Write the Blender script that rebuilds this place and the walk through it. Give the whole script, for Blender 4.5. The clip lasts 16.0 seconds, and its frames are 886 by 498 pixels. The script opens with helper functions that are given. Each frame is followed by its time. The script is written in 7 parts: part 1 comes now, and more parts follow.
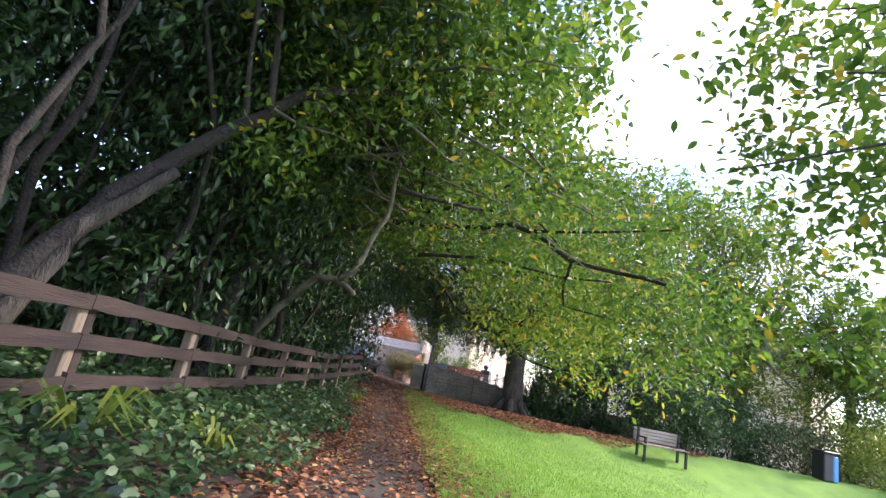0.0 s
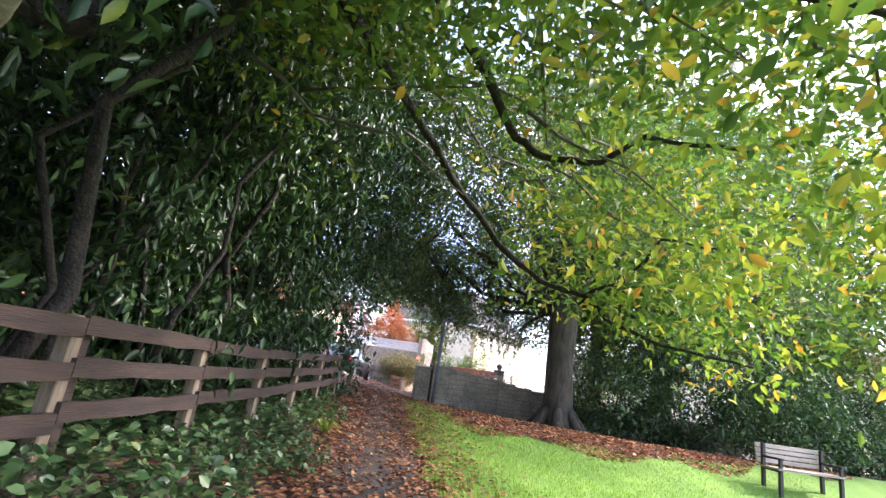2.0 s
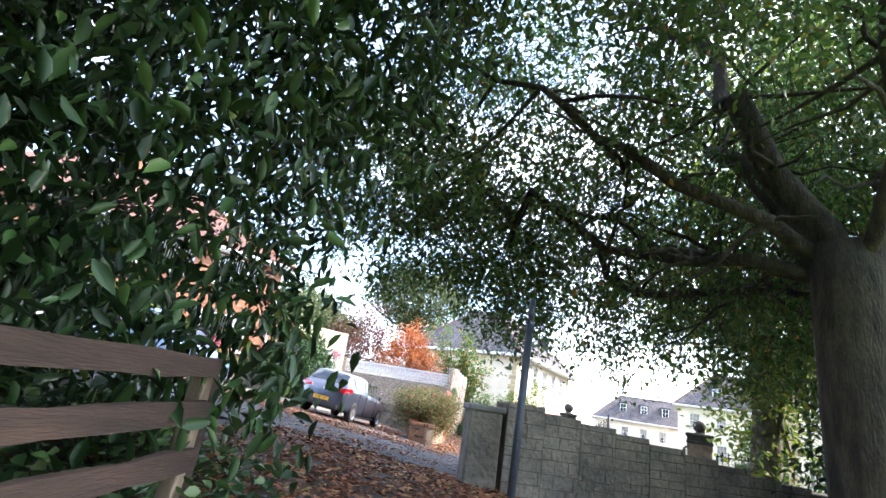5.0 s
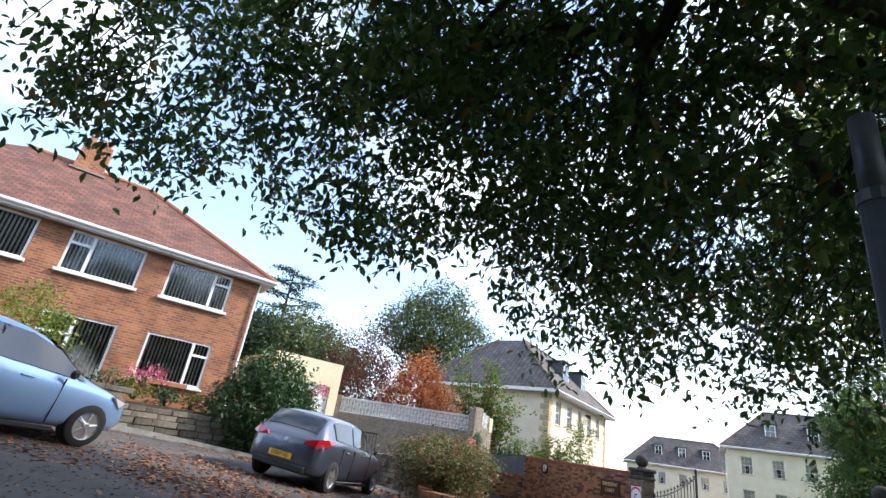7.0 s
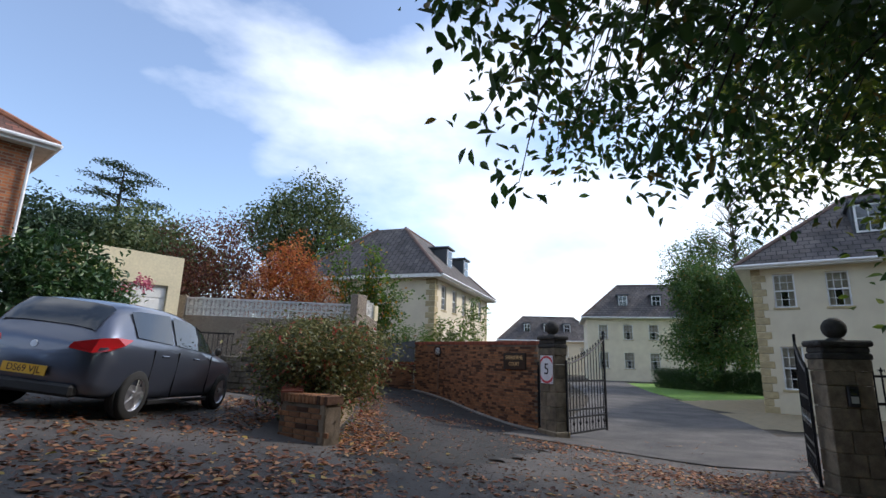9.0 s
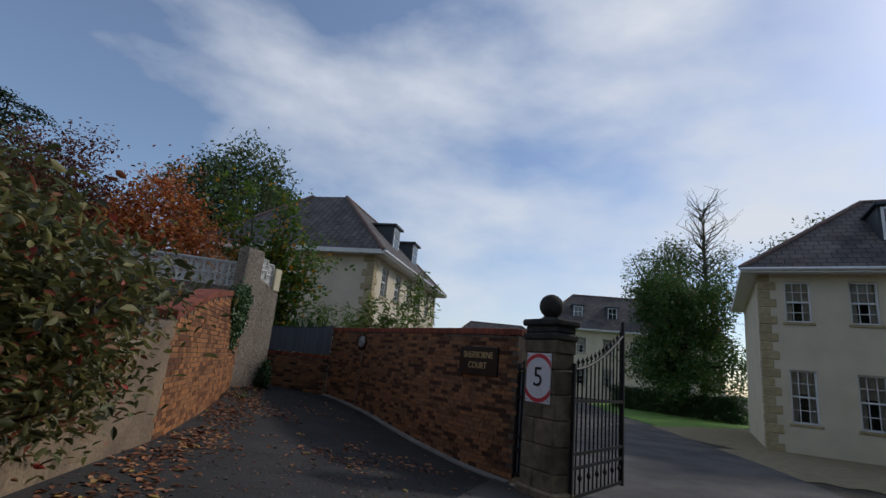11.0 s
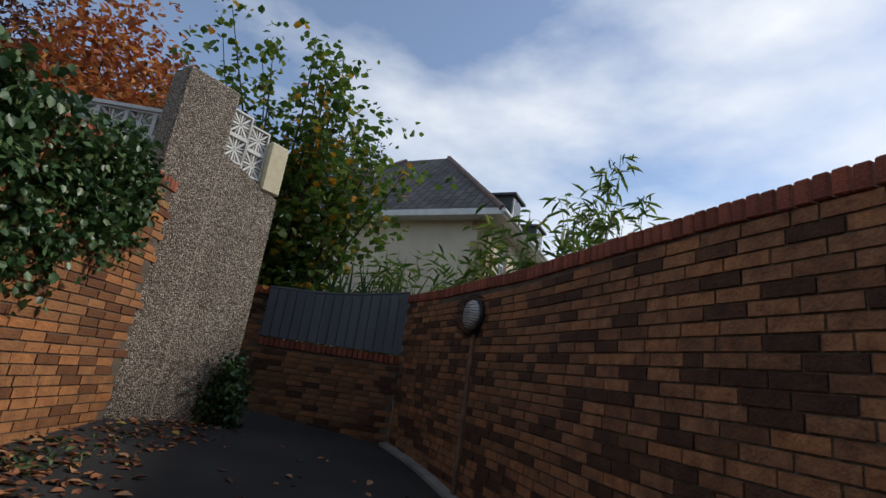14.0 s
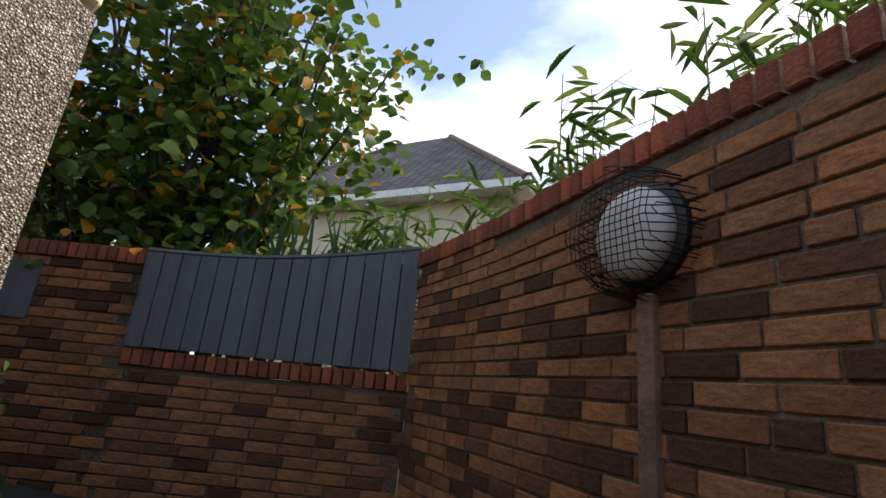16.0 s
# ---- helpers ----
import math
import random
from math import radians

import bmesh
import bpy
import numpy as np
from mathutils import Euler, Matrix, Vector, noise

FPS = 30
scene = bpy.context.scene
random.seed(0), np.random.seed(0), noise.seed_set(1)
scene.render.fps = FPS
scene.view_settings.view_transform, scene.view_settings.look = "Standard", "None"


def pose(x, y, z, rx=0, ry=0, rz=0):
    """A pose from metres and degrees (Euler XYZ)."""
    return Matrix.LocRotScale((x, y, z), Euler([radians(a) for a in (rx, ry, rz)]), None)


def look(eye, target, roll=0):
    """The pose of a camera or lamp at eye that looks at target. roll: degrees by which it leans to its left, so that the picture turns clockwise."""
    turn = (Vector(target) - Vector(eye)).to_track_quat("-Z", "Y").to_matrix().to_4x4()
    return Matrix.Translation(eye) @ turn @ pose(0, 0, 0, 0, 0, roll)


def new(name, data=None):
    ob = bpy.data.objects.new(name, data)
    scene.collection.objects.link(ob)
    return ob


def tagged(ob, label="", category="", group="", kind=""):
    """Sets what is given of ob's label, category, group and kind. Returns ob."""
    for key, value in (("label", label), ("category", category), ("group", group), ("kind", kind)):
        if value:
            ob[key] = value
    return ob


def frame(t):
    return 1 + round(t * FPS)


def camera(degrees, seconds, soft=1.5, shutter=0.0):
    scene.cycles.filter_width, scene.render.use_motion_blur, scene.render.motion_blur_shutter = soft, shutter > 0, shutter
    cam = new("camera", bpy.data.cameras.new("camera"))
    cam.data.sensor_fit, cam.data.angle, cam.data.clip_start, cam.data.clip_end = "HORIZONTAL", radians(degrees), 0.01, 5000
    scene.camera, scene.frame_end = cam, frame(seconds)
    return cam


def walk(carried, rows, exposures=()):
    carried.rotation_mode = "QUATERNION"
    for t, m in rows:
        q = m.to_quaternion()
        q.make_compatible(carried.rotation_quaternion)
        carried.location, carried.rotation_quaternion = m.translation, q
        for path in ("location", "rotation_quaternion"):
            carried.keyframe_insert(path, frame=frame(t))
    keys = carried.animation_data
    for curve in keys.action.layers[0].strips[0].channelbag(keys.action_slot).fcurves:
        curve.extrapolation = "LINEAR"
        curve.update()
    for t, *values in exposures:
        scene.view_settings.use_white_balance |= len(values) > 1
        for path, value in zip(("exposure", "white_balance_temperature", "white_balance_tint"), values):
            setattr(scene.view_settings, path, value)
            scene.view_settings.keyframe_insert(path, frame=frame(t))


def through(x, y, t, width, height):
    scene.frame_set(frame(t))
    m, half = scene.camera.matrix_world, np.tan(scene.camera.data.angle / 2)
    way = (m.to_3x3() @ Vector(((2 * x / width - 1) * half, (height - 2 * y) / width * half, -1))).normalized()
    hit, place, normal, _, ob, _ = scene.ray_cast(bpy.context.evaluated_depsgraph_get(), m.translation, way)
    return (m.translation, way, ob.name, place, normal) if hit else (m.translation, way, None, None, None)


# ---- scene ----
cam = camera(84.1, 16.0)
PATH = [
    (0, (1.745, -17.684, 1.086), (1.682, -15.879, 1.531), 11.2),
    (0.5, (1.579, -16.261, 1.061), (1.507, -14.461, 1.526), 11.4),
    (1, (1.443, -14.987, 1.044), (1.295, -13.192, 1.508), 12.0),
    (1.5, (1.311, -13.656, 1.016), (1.158, -11.861, 1.477), 10.2),
    (2, (1.293, -12.388, 1.004), (1.266, -10.586, 1.465), 8.4),
    (2.5, (1.249, -11.122, 0.989), (1.228, -9.321, 1.453), 9.9),
    (3, (1.015, -9.734, 0.965), (0.902, -7.940, 1.445), 11.5),
    (3.5, (0.888, -8.472, 0.903), (0.726, -6.679, 1.372), 10.4),
    (4, (0.791, -7.143, 0.864), (0.694, -5.348, 1.342), 8.7),
    (4.5, (0.714, -5.793, 0.947), (0.604, -4.017, 1.476), 9.0),
    (5, (0.636, -4.443, 1.030), (0.514, -2.686, 1.610), 9.3),
    (5.5, (0.559, -3.093, 1.112), (0.424, -1.354, 1.744), 9.6),
    (6, (0.481, -1.743, 1.195), (0.334, -0.023, 1.878), 9.9),
    (6.5, (0.404, -0.392, 1.278), (0.245, 1.309, 2.012), 10.2),
    (7, (0.292, 0.210, 1.339), (0.110, 1.920, 2.045), 8.9),
    (7.5, (0.271, 0.847, 1.322), (0.129, 2.595, 1.945), 7.5),
    (8, (0.119, 1.497, 1.243), (-0.033, 3.288, 1.725), 6.8),
    (8.5, (0.087, 2.384, 1.176), (0.165, 4.203, 1.558), 3.4),
    (9, (0.259, 3.560, 1.138), (0.579, 5.347, 1.543), 1.6),
    (9.5, (0.485, 4.799, 1.136), (0.854, 6.564, 1.592), 3.1),
    (10, (0.813, 6.022, 1.096), (1.256, 7.771, 1.548), 3.6),
    (12.5, (2.453, 12.346, 0.836), (2.907, 14.103, 1.243), 8.1),
    (13, (2.584, 13.628, 0.800), (2.915, 15.411, 1.216), 8.2),
    (13.5, (2.600, 14.771, 0.791), (2.759, 16.572, 1.233), 8.8),
    (14, (2.597, 15.859, 0.800), (2.686, 17.656, 1.273), 8.4),
    (14.5, (2.547, 16.766, 0.849), (2.534, 18.557, 1.351), 8.0),
    (15, (2.547, 17.518, 0.874), (2.557, 19.306, 1.388), 5.9),
    (15.5, (2.548, 18.143, 0.883), (2.662, 19.926, 1.400), 4.9),
    (16, (2.560, 18.831, 0.905), (2.650, 20.613, 1.426), 5.6),
]
walk(cam, [(t, look(e, g, r)) for t, e, g, r in PATH],
     [(0, 2.3, 6500, 26), (1, 2.75, 6500, 26), (2, 2.9, 6500, 26), (3, 3.65, 6450, 26), (3.5, 3.85, 6450, 24), (4, 3.75, 6400, 22), (6.5, 1.95, 6500, 12), (7, 1.75, 6500, 12), (8, 1.3, 6500, 12), (9, 0.8, 6400, 12), (10, 0.05, 6300, 12), (12.5, -0.4, 6400, 10), (13.5, -0.15, 6500, 10), (14.5, 0.35, 6750, 10), (15.4, 0.65, 6850, 10), (16, 1.2, 7100, 10)])

# ---- world and sun ----
SUN_EL, SUN_AZ = radians(36), radians(78)
world = bpy.data.worlds.new("sky")
scene.world = world
world.use_nodes = True
wn, wl = world.node_tree.nodes, world.node_tree.links
wn.clear()
w_out = wn.new("ShaderNodeOutputWorld")
w_bg = wn.new("ShaderNodeBackground")
w_sky = wn.new("ShaderNodeTexSky")
w_sky.sky_type = "NISHITA"
w_sky.sun_disc = False
w_sky.ozone_density, w_sky.dust_density = 3.0, 0.6
w_sky.sun_elevation, w_sky.sun_rotation = SUN_EL, SUN_AZ
w_co = wn.new("ShaderNodeTexCoord")
w_map = wn.new("ShaderNodeMapping")
w_map.inputs["Scale"].default_value = (1.0, 1.0, 2.2)
w_map.inputs["Location"].default_value = (-0.75, 1.3, 0.2)
w_no = wn.new("ShaderNodeTexNoise")
w_no.inputs["Scale"].default_value = 1.7
w_no.inputs["Detail"].default_value = 7
w_no.inputs["Roughness"].default_value = 0.52
w_ra = wn.new("ShaderNodeValToRGB")
w_ra.color_ramp.elements[0].position, w_ra.color_ramp.elements[1].position = 0.46, 0.72
w_ra.color_ramp.elements[0].color = (0.07, 0.07, 0.07, 1)
w_mix = wn.new("ShaderNodeMix")
w_mix.data_type = "RGBA"
w_mix.inputs[7].default_value = (6.1, 6.45, 6.9, 1)
w_bg.inputs["Strength"].default_value = 0.14
wl.new(w_co.outputs["Generated"], w_map.inputs["Vector"])
wl.new(w_map.outputs["Vector"], w_no.inputs["Vector"])
wl.new(w_no.outputs["Fac"], w_ra.inputs["Fac"])
wl.new(w_ra.outputs["Color"], w_mix.inputs[0])
wl.new(w_sky.outputs["Color"], w_mix.inputs[6])
wl.new(w_mix.outputs[2], w_bg.inputs["Color"])
wl.new(w_bg.outputs["Background"], w_out.inputs["Surface"])
sun = new("sun", bpy.data.lights.new("sun", "SUN"))
sun.data.energy, sun.data.angle, sun.data.color = 1.9, radians(6), (1.0, 0.94, 0.85)
sun_dir = Vector((math.sin(SUN_AZ) * math.cos(SUN_EL), math.cos(SUN_AZ) * math.cos(SUN_EL), math.sin(SUN_EL)))
sun.matrix_world = look(sun_dir * 60, (0, 0, 0))

# ---- materials ----
def mat(name, c1, c2=None, rough=0.8, scale=8.0, bump=0.3, metal=0.0, detail_scale=None, c3=None, per_object=0.0, spec=0.5,
        dist=0.02, coord="Object", stretch=(1, 1, 1)):
    """Noise-mottled surface at two scales, with fine relief."""
    m = bpy.data.materials.new(name)
    m.use_nodes = True
    n, l = m.node_tree.nodes, m.node_tree.links
    p = n["Principled BSDF"]
    p.inputs["Roughness"].default_value, p.inputs["Metallic"].default_value = rough, metal
    p.inputs["Specular IOR Level"].default_value = spec
    c2 = c2 or tuple(v * 0.75 for v in c1)
    co = n.new("ShaderNodeTexCoord")
    mp = n.new("ShaderNodeMapping")
    mp.inputs["Scale"].default_value = stretch
    l.new(co.outputs[coord], mp.inputs["Vector"])
    big, fine = n.new("ShaderNodeTexNoise"), n.new("ShaderNodeTexNoise")
    big.inputs["Scale"].default_value, big.inputs["Detail"].default_value = scale, 5
    fine.inputs["Scale"].default_value, fine.inputs["Detail"].default_value = detail_scale or scale * 11, 4
    for q in (big, fine):
        l.new(mp.outputs["Vector"], q.inputs["Vector"])
    ramp = n.new("ShaderNodeValToRGB")
    e = ramp.color_ramp.elements
    e[0].position, e[1].position = 0.34, 0.66
    e[0].color, e[1].color = (*c2, 1), (*c1, 1)
    l.new(big.outputs["Fac"], ramp.inputs["Fac"])
    mix = n.new("ShaderNodeMix")
    mix.data_type, mix.blend_type = "RGBA", "MULTIPLY"
    mix.inputs[0].default_value = 0.55
    r2 = n.new("ShaderNodeValToRGB")
    r2.color_ramp.elements[0].position, r2.color_ramp.elements[1].position = 0.3, 0.7
    r2.color_ramp.elements[0].color = (0.55, 0.55, 0.55, 1) if c3 is None else (*c3, 1)
    r2.color_ramp.elements[1].color = (1.15, 1.15, 1.15, 1)
    l.new(fine.outputs["Fac"], r2.inputs["Fac"])
    l.new(ramp.outputs["Color"], mix.inputs[6])
    l.new(r2.outputs["Color"], mix.inputs[7])
    last = mix.outputs[2]
    if per_object:
        info = n.new("ShaderNodeObjectInfo")
        hsv = n.new("ShaderNodeHueSaturation")
        mr = n.new("ShaderNodeMapRange")
        mr.inputs[3].default_value, mr.inputs[4].default_value = 1 - per_object, 1 + per_object
        l.new(info.outputs["Random"], mr.inputs[0])
        l.new(mr.outputs[0], hsv.inputs["Value"])
        l.new(last, hsv.inputs["Color"])
        last = hsv.outputs["Color"]
    l.new(last, p.inputs["Base Color"])
    if bump:
        b = n.new("ShaderNodeBump")
        b.inputs["Strength"].default_value, b.inputs["Distance"].default_value = bump, dist
        l.new(fine.outputs["Fac"], b.inputs["Height"])
        l.new(b.outputs["Normal"], p.inputs["Normal"])
    return m


def leaf_mat(name, colours, through=0.35, rough=0.45):
    """Leaves: each its own tint, some light passing through."""
    m = bpy.data.materials.new(name)
    m.use_nodes = True
    n, l = m.node_tree.nodes, m.node_tree.links
    p, out = n["Principled BSDF"], n["Material Output"]
    p.inputs["Roughness"].default_value = rough
    g = n.new("ShaderNodeNewGeometry")
    ramp = n.new("ShaderNodeValToRGB")
    ramp.color_ramp.interpolation = "LINEAR"
    e = ramp.color_ramp.elements
    while len(e) < len(colours):
        e.new(0.5)
    for i, (pos, c) in enumerate(colours):
        e[i].position, e[i].color = pos, (*c, 1)
    l.new(g.outputs["Random Per Island"], ramp.inputs["Fac"])
    tr = n.new("ShaderNodeBsdfTranslucent")
    mx = n.new("ShaderNodeMixShader")
    mx.inputs[0].default_value = through
    l.new(ramp.outputs["Color"], p.inputs["Base Color"])
    l.new(ramp.outputs["Color"], tr.inputs["Color"])
    l.new(p.outputs["BSDF"], mx.inputs[1])
    l.new(tr.outputs["BSDF"], mx.inputs[2])
    l.new(mx.outputs[0], out.inputs["Surface"])
    return m


def brick_mat(name, c1, c2, mortar, dark, per_object=True):
    """Fired clay: base tint differs from brick to brick, some burnt dark, with creased relief."""
    m = mat(name, c1, c2, 0.9, 14, 0.6, dist=0.012, detail_scale=70)
    n, l = m.node_tree.nodes, m.node_tree.links
    p = n["Principled BSDF"]
    old = p.inputs["Base Color"].links[0].from_socket
    src = n.new("ShaderNodeObjectInfo").outputs["Random"] if per_object else n.new("ShaderNodeNewGeometry").outputs["Random Per Island"]
    ramp = n.new("ShaderNodeValToRGB")
    e = ramp.color_ramp.elements
    e[0].position, e[0].color = 0.0, (*dark, 1)
    e[1].position, e[1].color = 1.0, (1.25, 1.1, 0.95, 1)
    for pos, c in ((0.22, dark), (0.34, (0.75, 0.7, 0.68)), (0.7, (1, 1, 1))):
        q = e.new(pos)
        q.color = (*c, 1)
    l.new(src, ramp.inputs["Fac"])
    mx = n.new("ShaderNodeMix")
    mx.data_type, mx.blend_type = "RGBA", "MULTIPLY"
    mx.inputs[0].default_value = 1
    l.new(old, mx.inputs[6])
    l.new(ramp.outputs["Color"], mx.inputs[7])
    l.new(mx.outputs[2], p.inputs["Base Color"])
    return m


def coursed_mat(name, c1, c2, mortar, w, h, gap=0.012, rough=0.9, rot=(0, 0, 0), bump=0.5):
    """Far brickwork or tiles: coursed pattern in object space, with stains."""
    m = bpy.data.materials.new(name)
    m.use_nodes = True
    n, l = m.node_tree.nodes, m.node_tree.links
    p = n["Principled BSDF"]
    p.inputs["Roughness"].default_value = rough
    co, mp = n.new("ShaderNodeTexCoord"), n.new("ShaderNodeMapping")
    mp.inputs["Rotation"].default_value = rot
    bt = n.new("ShaderNodeTexBrick")
    bt.inputs["Scale"].default_value = 1
    bt.inputs["Brick Width"].default_value, bt.inputs["Row Height"].default_value = w, h
    bt.inputs["Mortar Size"].default_value = gap
    bt.inputs["Color1"].default_value, bt.inputs["Color2"].default_value = (*c1, 1), (*c2, 1)
    bt.inputs["Mortar"].default_value = (*mortar, 1)
    bt.inputs["Bias"].default_value = 0.1
    no = n.new("ShaderNodeTexNoise")
    no.inputs["Scale"].default_value, no.inputs["Detail"].default_value = 1.3, 7
    rr = n.new("ShaderNodeValToRGB")
    rr.color_ramp.elements[0].position, rr.color_ramp.elements[1].position = 0.3, 0.62
    rr.color_ramp.elements[0].color, rr.color_ramp.elements[1].color = (0.55, 0.52, 0.5, 1), (1.1, 1.1, 1.1, 1)
    mx = n.new("ShaderNodeMix")
    mx.data_type, mx.blend_type = "RGBA", "MULTIPLY"
    mx.inputs[0].default_value = 0.8
    bp = n.new("ShaderNodeBump")
    bp.invert = True
    bp.inputs["Strength"].default_value, bp.inputs["Distance"].default_value = bump, 0.02
    l.new(co.outputs["Object"], mp.inputs["Vector"])
    l.new(mp.outputs["Vector"], bt.inputs["Vector"])
    l.new(co.outputs["Object"], no.inputs["Vector"])
    l.new(no.outputs["Fac"], rr.inputs["Fac"])
    l.new(bt.outputs["Color"], mx.inputs[6])
    l.new(rr.outputs["Color"], mx.inputs[7])
    l.new(mx.outputs[2], p.inputs["Base Color"])
    l.new(bt.outputs["Fac"], bp.inputs["Height"])
    l.new(bp.outputs["Normal"], p.inputs["Normal"])
    return m


def pebble_mat(name):
    """Small mixed pebbles set in cement."""
    m = mat(name, (0.52, 0.47, 0.41), (0.42, 0.37, 0.32), 0.85, 2.5, 0.0, c3=(0.85, 0.85, 0.85))
    n, l = m.node_tree.nodes, m.node_tree.links
    p = n["Principled BSDF"]
    old = p.inputs["Base Color"].links[0].from_socket
    co, vo = n.new("ShaderNodeTexCoord"), n.new("ShaderNodeTexVoronoi")
    vo.inputs["Scale"].default_value = 105
    l.new(co.outputs["Object"], vo.inputs["Vector"])
    rgb = n.new("ShaderNodeSeparateColor")
    l.new(vo.outputs["Color"], rgb.inputs[0])
    ramp = n.new("ShaderNodeValToRGB")
    e = ramp.color_ramp.elements
    e[0].position, e[0].color = 0.0, (0.35, 0.3, 0.27, 1)
    e[1].position, e[1].color = 1.0, (2.0, 1.95, 1.85, 1)
    q = e.new(0.55)
    q.color = (1.0, 0.93, 0.85, 1)
    l.new(rgb.outputs[0], ramp.inputs["Fac"])
    edge = n.new("ShaderNodeValToRGB")
    edge.color_ramp.elements[0].position, edge.color_ramp.elements[1].position = 0.25, 0.6
    edge.color_ramp.elements[0].color, edge.color_ramp.elements[1].color = (1, 1, 1, 1), (0.35, 0.33, 0.3, 1)
    l.new(vo.outputs["Distance"], edge.inputs["Fac"])
    m1, m2 = n.new("ShaderNodeMix"), n.new("ShaderNodeMix")
    for q in (m1, m2):
        q.data_type, q.blend_type = "RGBA", "MULTIPLY"
        q.inputs[0].default_value = 1
    l.new(old, m1.inputs[6])
    l.new(ramp.outputs["Color"], m1.inputs[7])
    l.new(m1.outputs[2], m2.inputs[6])
    l.new(edge.outputs["Color"], m2.inputs[7])
    l.new(m2.outputs[2], p.inputs["Base Color"])
    bp = n.new("ShaderNodeBump")
    bp.invert = True
    bp.inputs["Strength"].default_value, bp.inputs["Distance"].default_value = 0.9, 0.012
    l.new(vo.outputs["Distance"], bp.inputs["Height"])
    l.new(bp.outputs["Normal"], p.inputs["Normal"])
    return m


def plain(name, c, rough=0.5, metal=0.0, coat=0.0, spec=0.5):
    m = bpy.data.materials.new(name)
    m.use_nodes = True
    p = m.node_tree.nodes["Principled BSDF"]
    p.inputs["Base Color"].default_value = (*c, 1)
    p.inputs["Roughness"].default_value, p.inputs["Metallic"].default_value = rough, metal
    p.inputs["Coat Weight"].default_value = coat
    p.inputs["Specular IOR Level"].default_value = spec
    return m


M_ASPHALT = mat("worn_asphalt", (0.125, 0.112, 0.103), (0.062, 0.058, 0.055), 0.92, 1.1, 0.9, detail_scale=75, dist=0.015)
M_LANE = mat("dark_tarmac", (0.040, 0.038, 0.037), (0.020, 0.020, 0.019), 0.9, 1.3, 0.8, detail_scale=110, dist=0.012)
M_PATH = mat("trodden_path", (0.10, 0.085, 0.068), (0.055, 0.045, 0.036), 0.95, 2.2, 0.7, detail_scale=90, dist=0.015)
M_SOIL = mat("soil", (0.075, 0.055, 0.035), (0.035, 0.03, 0.02), 0.95, 1.6, 0.8, detail_scale=40, dist=0.03)
M_TURF = mat("turf", (0.16, 0.30, 0.035), (0.10, 0.21, 0.025), 0.9, 1.1, 0.8, detail_scale=60, dist=0.03)
M_GRASS = leaf_mat("grass_blade", [(0, (0.10, 0.24, 0.02)), (0.6, (0.20, 0.40, 0.035)), (1, (0.30, 0.44, 0.06))], 0.3, 0.6)
M_PAVE = mat("paving", (0.24, 0.22, 0.2), (0.16, 0.15, 0.14), 0.9, 3, 0.4)
M_GRAVEL = mat("buff_gravel", (0.34, 0.27, 0.16), (0.25, 0.2, 0.12), 0.95, 5, 0.6, detail_scale=160)
M_KERB = mat("kerb_concrete", (0.3, 0.29, 0.27), (0.2, 0.2, 0.19), 0.9, 4, 0.3)
M_FENCE = mat("weathered_rail", (0.055, 0.033, 0.024), (0.022, 0.015, 0.012), 0.85, 3, 0.6, detail_scale=22, stretch=(6, 0.5, 6), dist=0.01)
M_POST = mat("pale_post", (0.26, 0.20, 0.14), (0.15, 0.115, 0.08), 0.9, 5, 0.5, detail_scale=30, stretch=(4, 4, 0.5), dist=0.01)
M_BARK = mat("grey_bark", (0.085, 0.072, 0.054), (0.030, 0.027, 0.021), 0.95, 5, 0.9, detail_scale=26, stretch=(2, 2, 0.5), dist=0.04)
M_BARK_D = mat("dark_bark", (0.035, 0.029, 0.022), (0.012, 0.011, 0.009), 0.95, 6, 0.9, detail_scale=30, dist=0.03)
M_BARK_G = mat("lichen_bark", (0.17, 0.165, 0.11), (0.075, 0.07, 0.05), 0.95, 7, 0.8, detail_scale=30, dist=0.02)
M_STONE = mat("rubble_stone", (0.31, 0.275, 0.215), (0.16, 0.145, 0.12), 0.95, 2.4, 0.9, detail_scale=17, dist=0.05)
M_STONE_P = mat("sandstone", (0.24, 0.19, 0.125), (0.12, 0.095, 0.065), 0.95, 6, 0.5, detail_scale=60, per_object=0.25)
M_STONE_D = mat("blackened_stone", (0.06, 0.055, 0.048), (0.03, 0.028, 0.026), 0.95, 8, 0.6, detail_scale=60)
M_PEBBLE = pebble_mat("pebbledash")
M_RENDER = mat("cream_render", (0.70, 0.62, 0.46), (0.62, 0.54, 0.40), 0.9, 1.2, 0.2, detail_scale=60, c3=(0.85, 0.85, 0.85), dist=0.006)
M_CREAM = mat("cream_paint", (0.72, 0.63, 0.42), (0.64, 0.56, 0.38), 0.85, 1.5, 0.15, c3=(0.85, 0.85, 0.85))
M_QUOIN = mat("quoin_stone", (0.52, 0.42, 0.24), (0.40, 0.32, 0.18), 0.9, 6, 0.3, per_object=0.1)
M_WHITE = mat("white_paint", (0.78, 0.77, 0.73), (0.66, 0.65, 0.61), 0.6, 5, 0.1, c3=(0.88, 0.88, 0.88))
M_UPVC = plain("white_plastic", (0.8, 0.8, 0.8), 0.35)
M_ROOF_R = coursed_mat("red_roof_tiles", (0.25, 0.095, 0.062), (0.12, 0.06, 0.045), (0.06, 0.03, 0.025), 0.25, 0.14, 0.012)
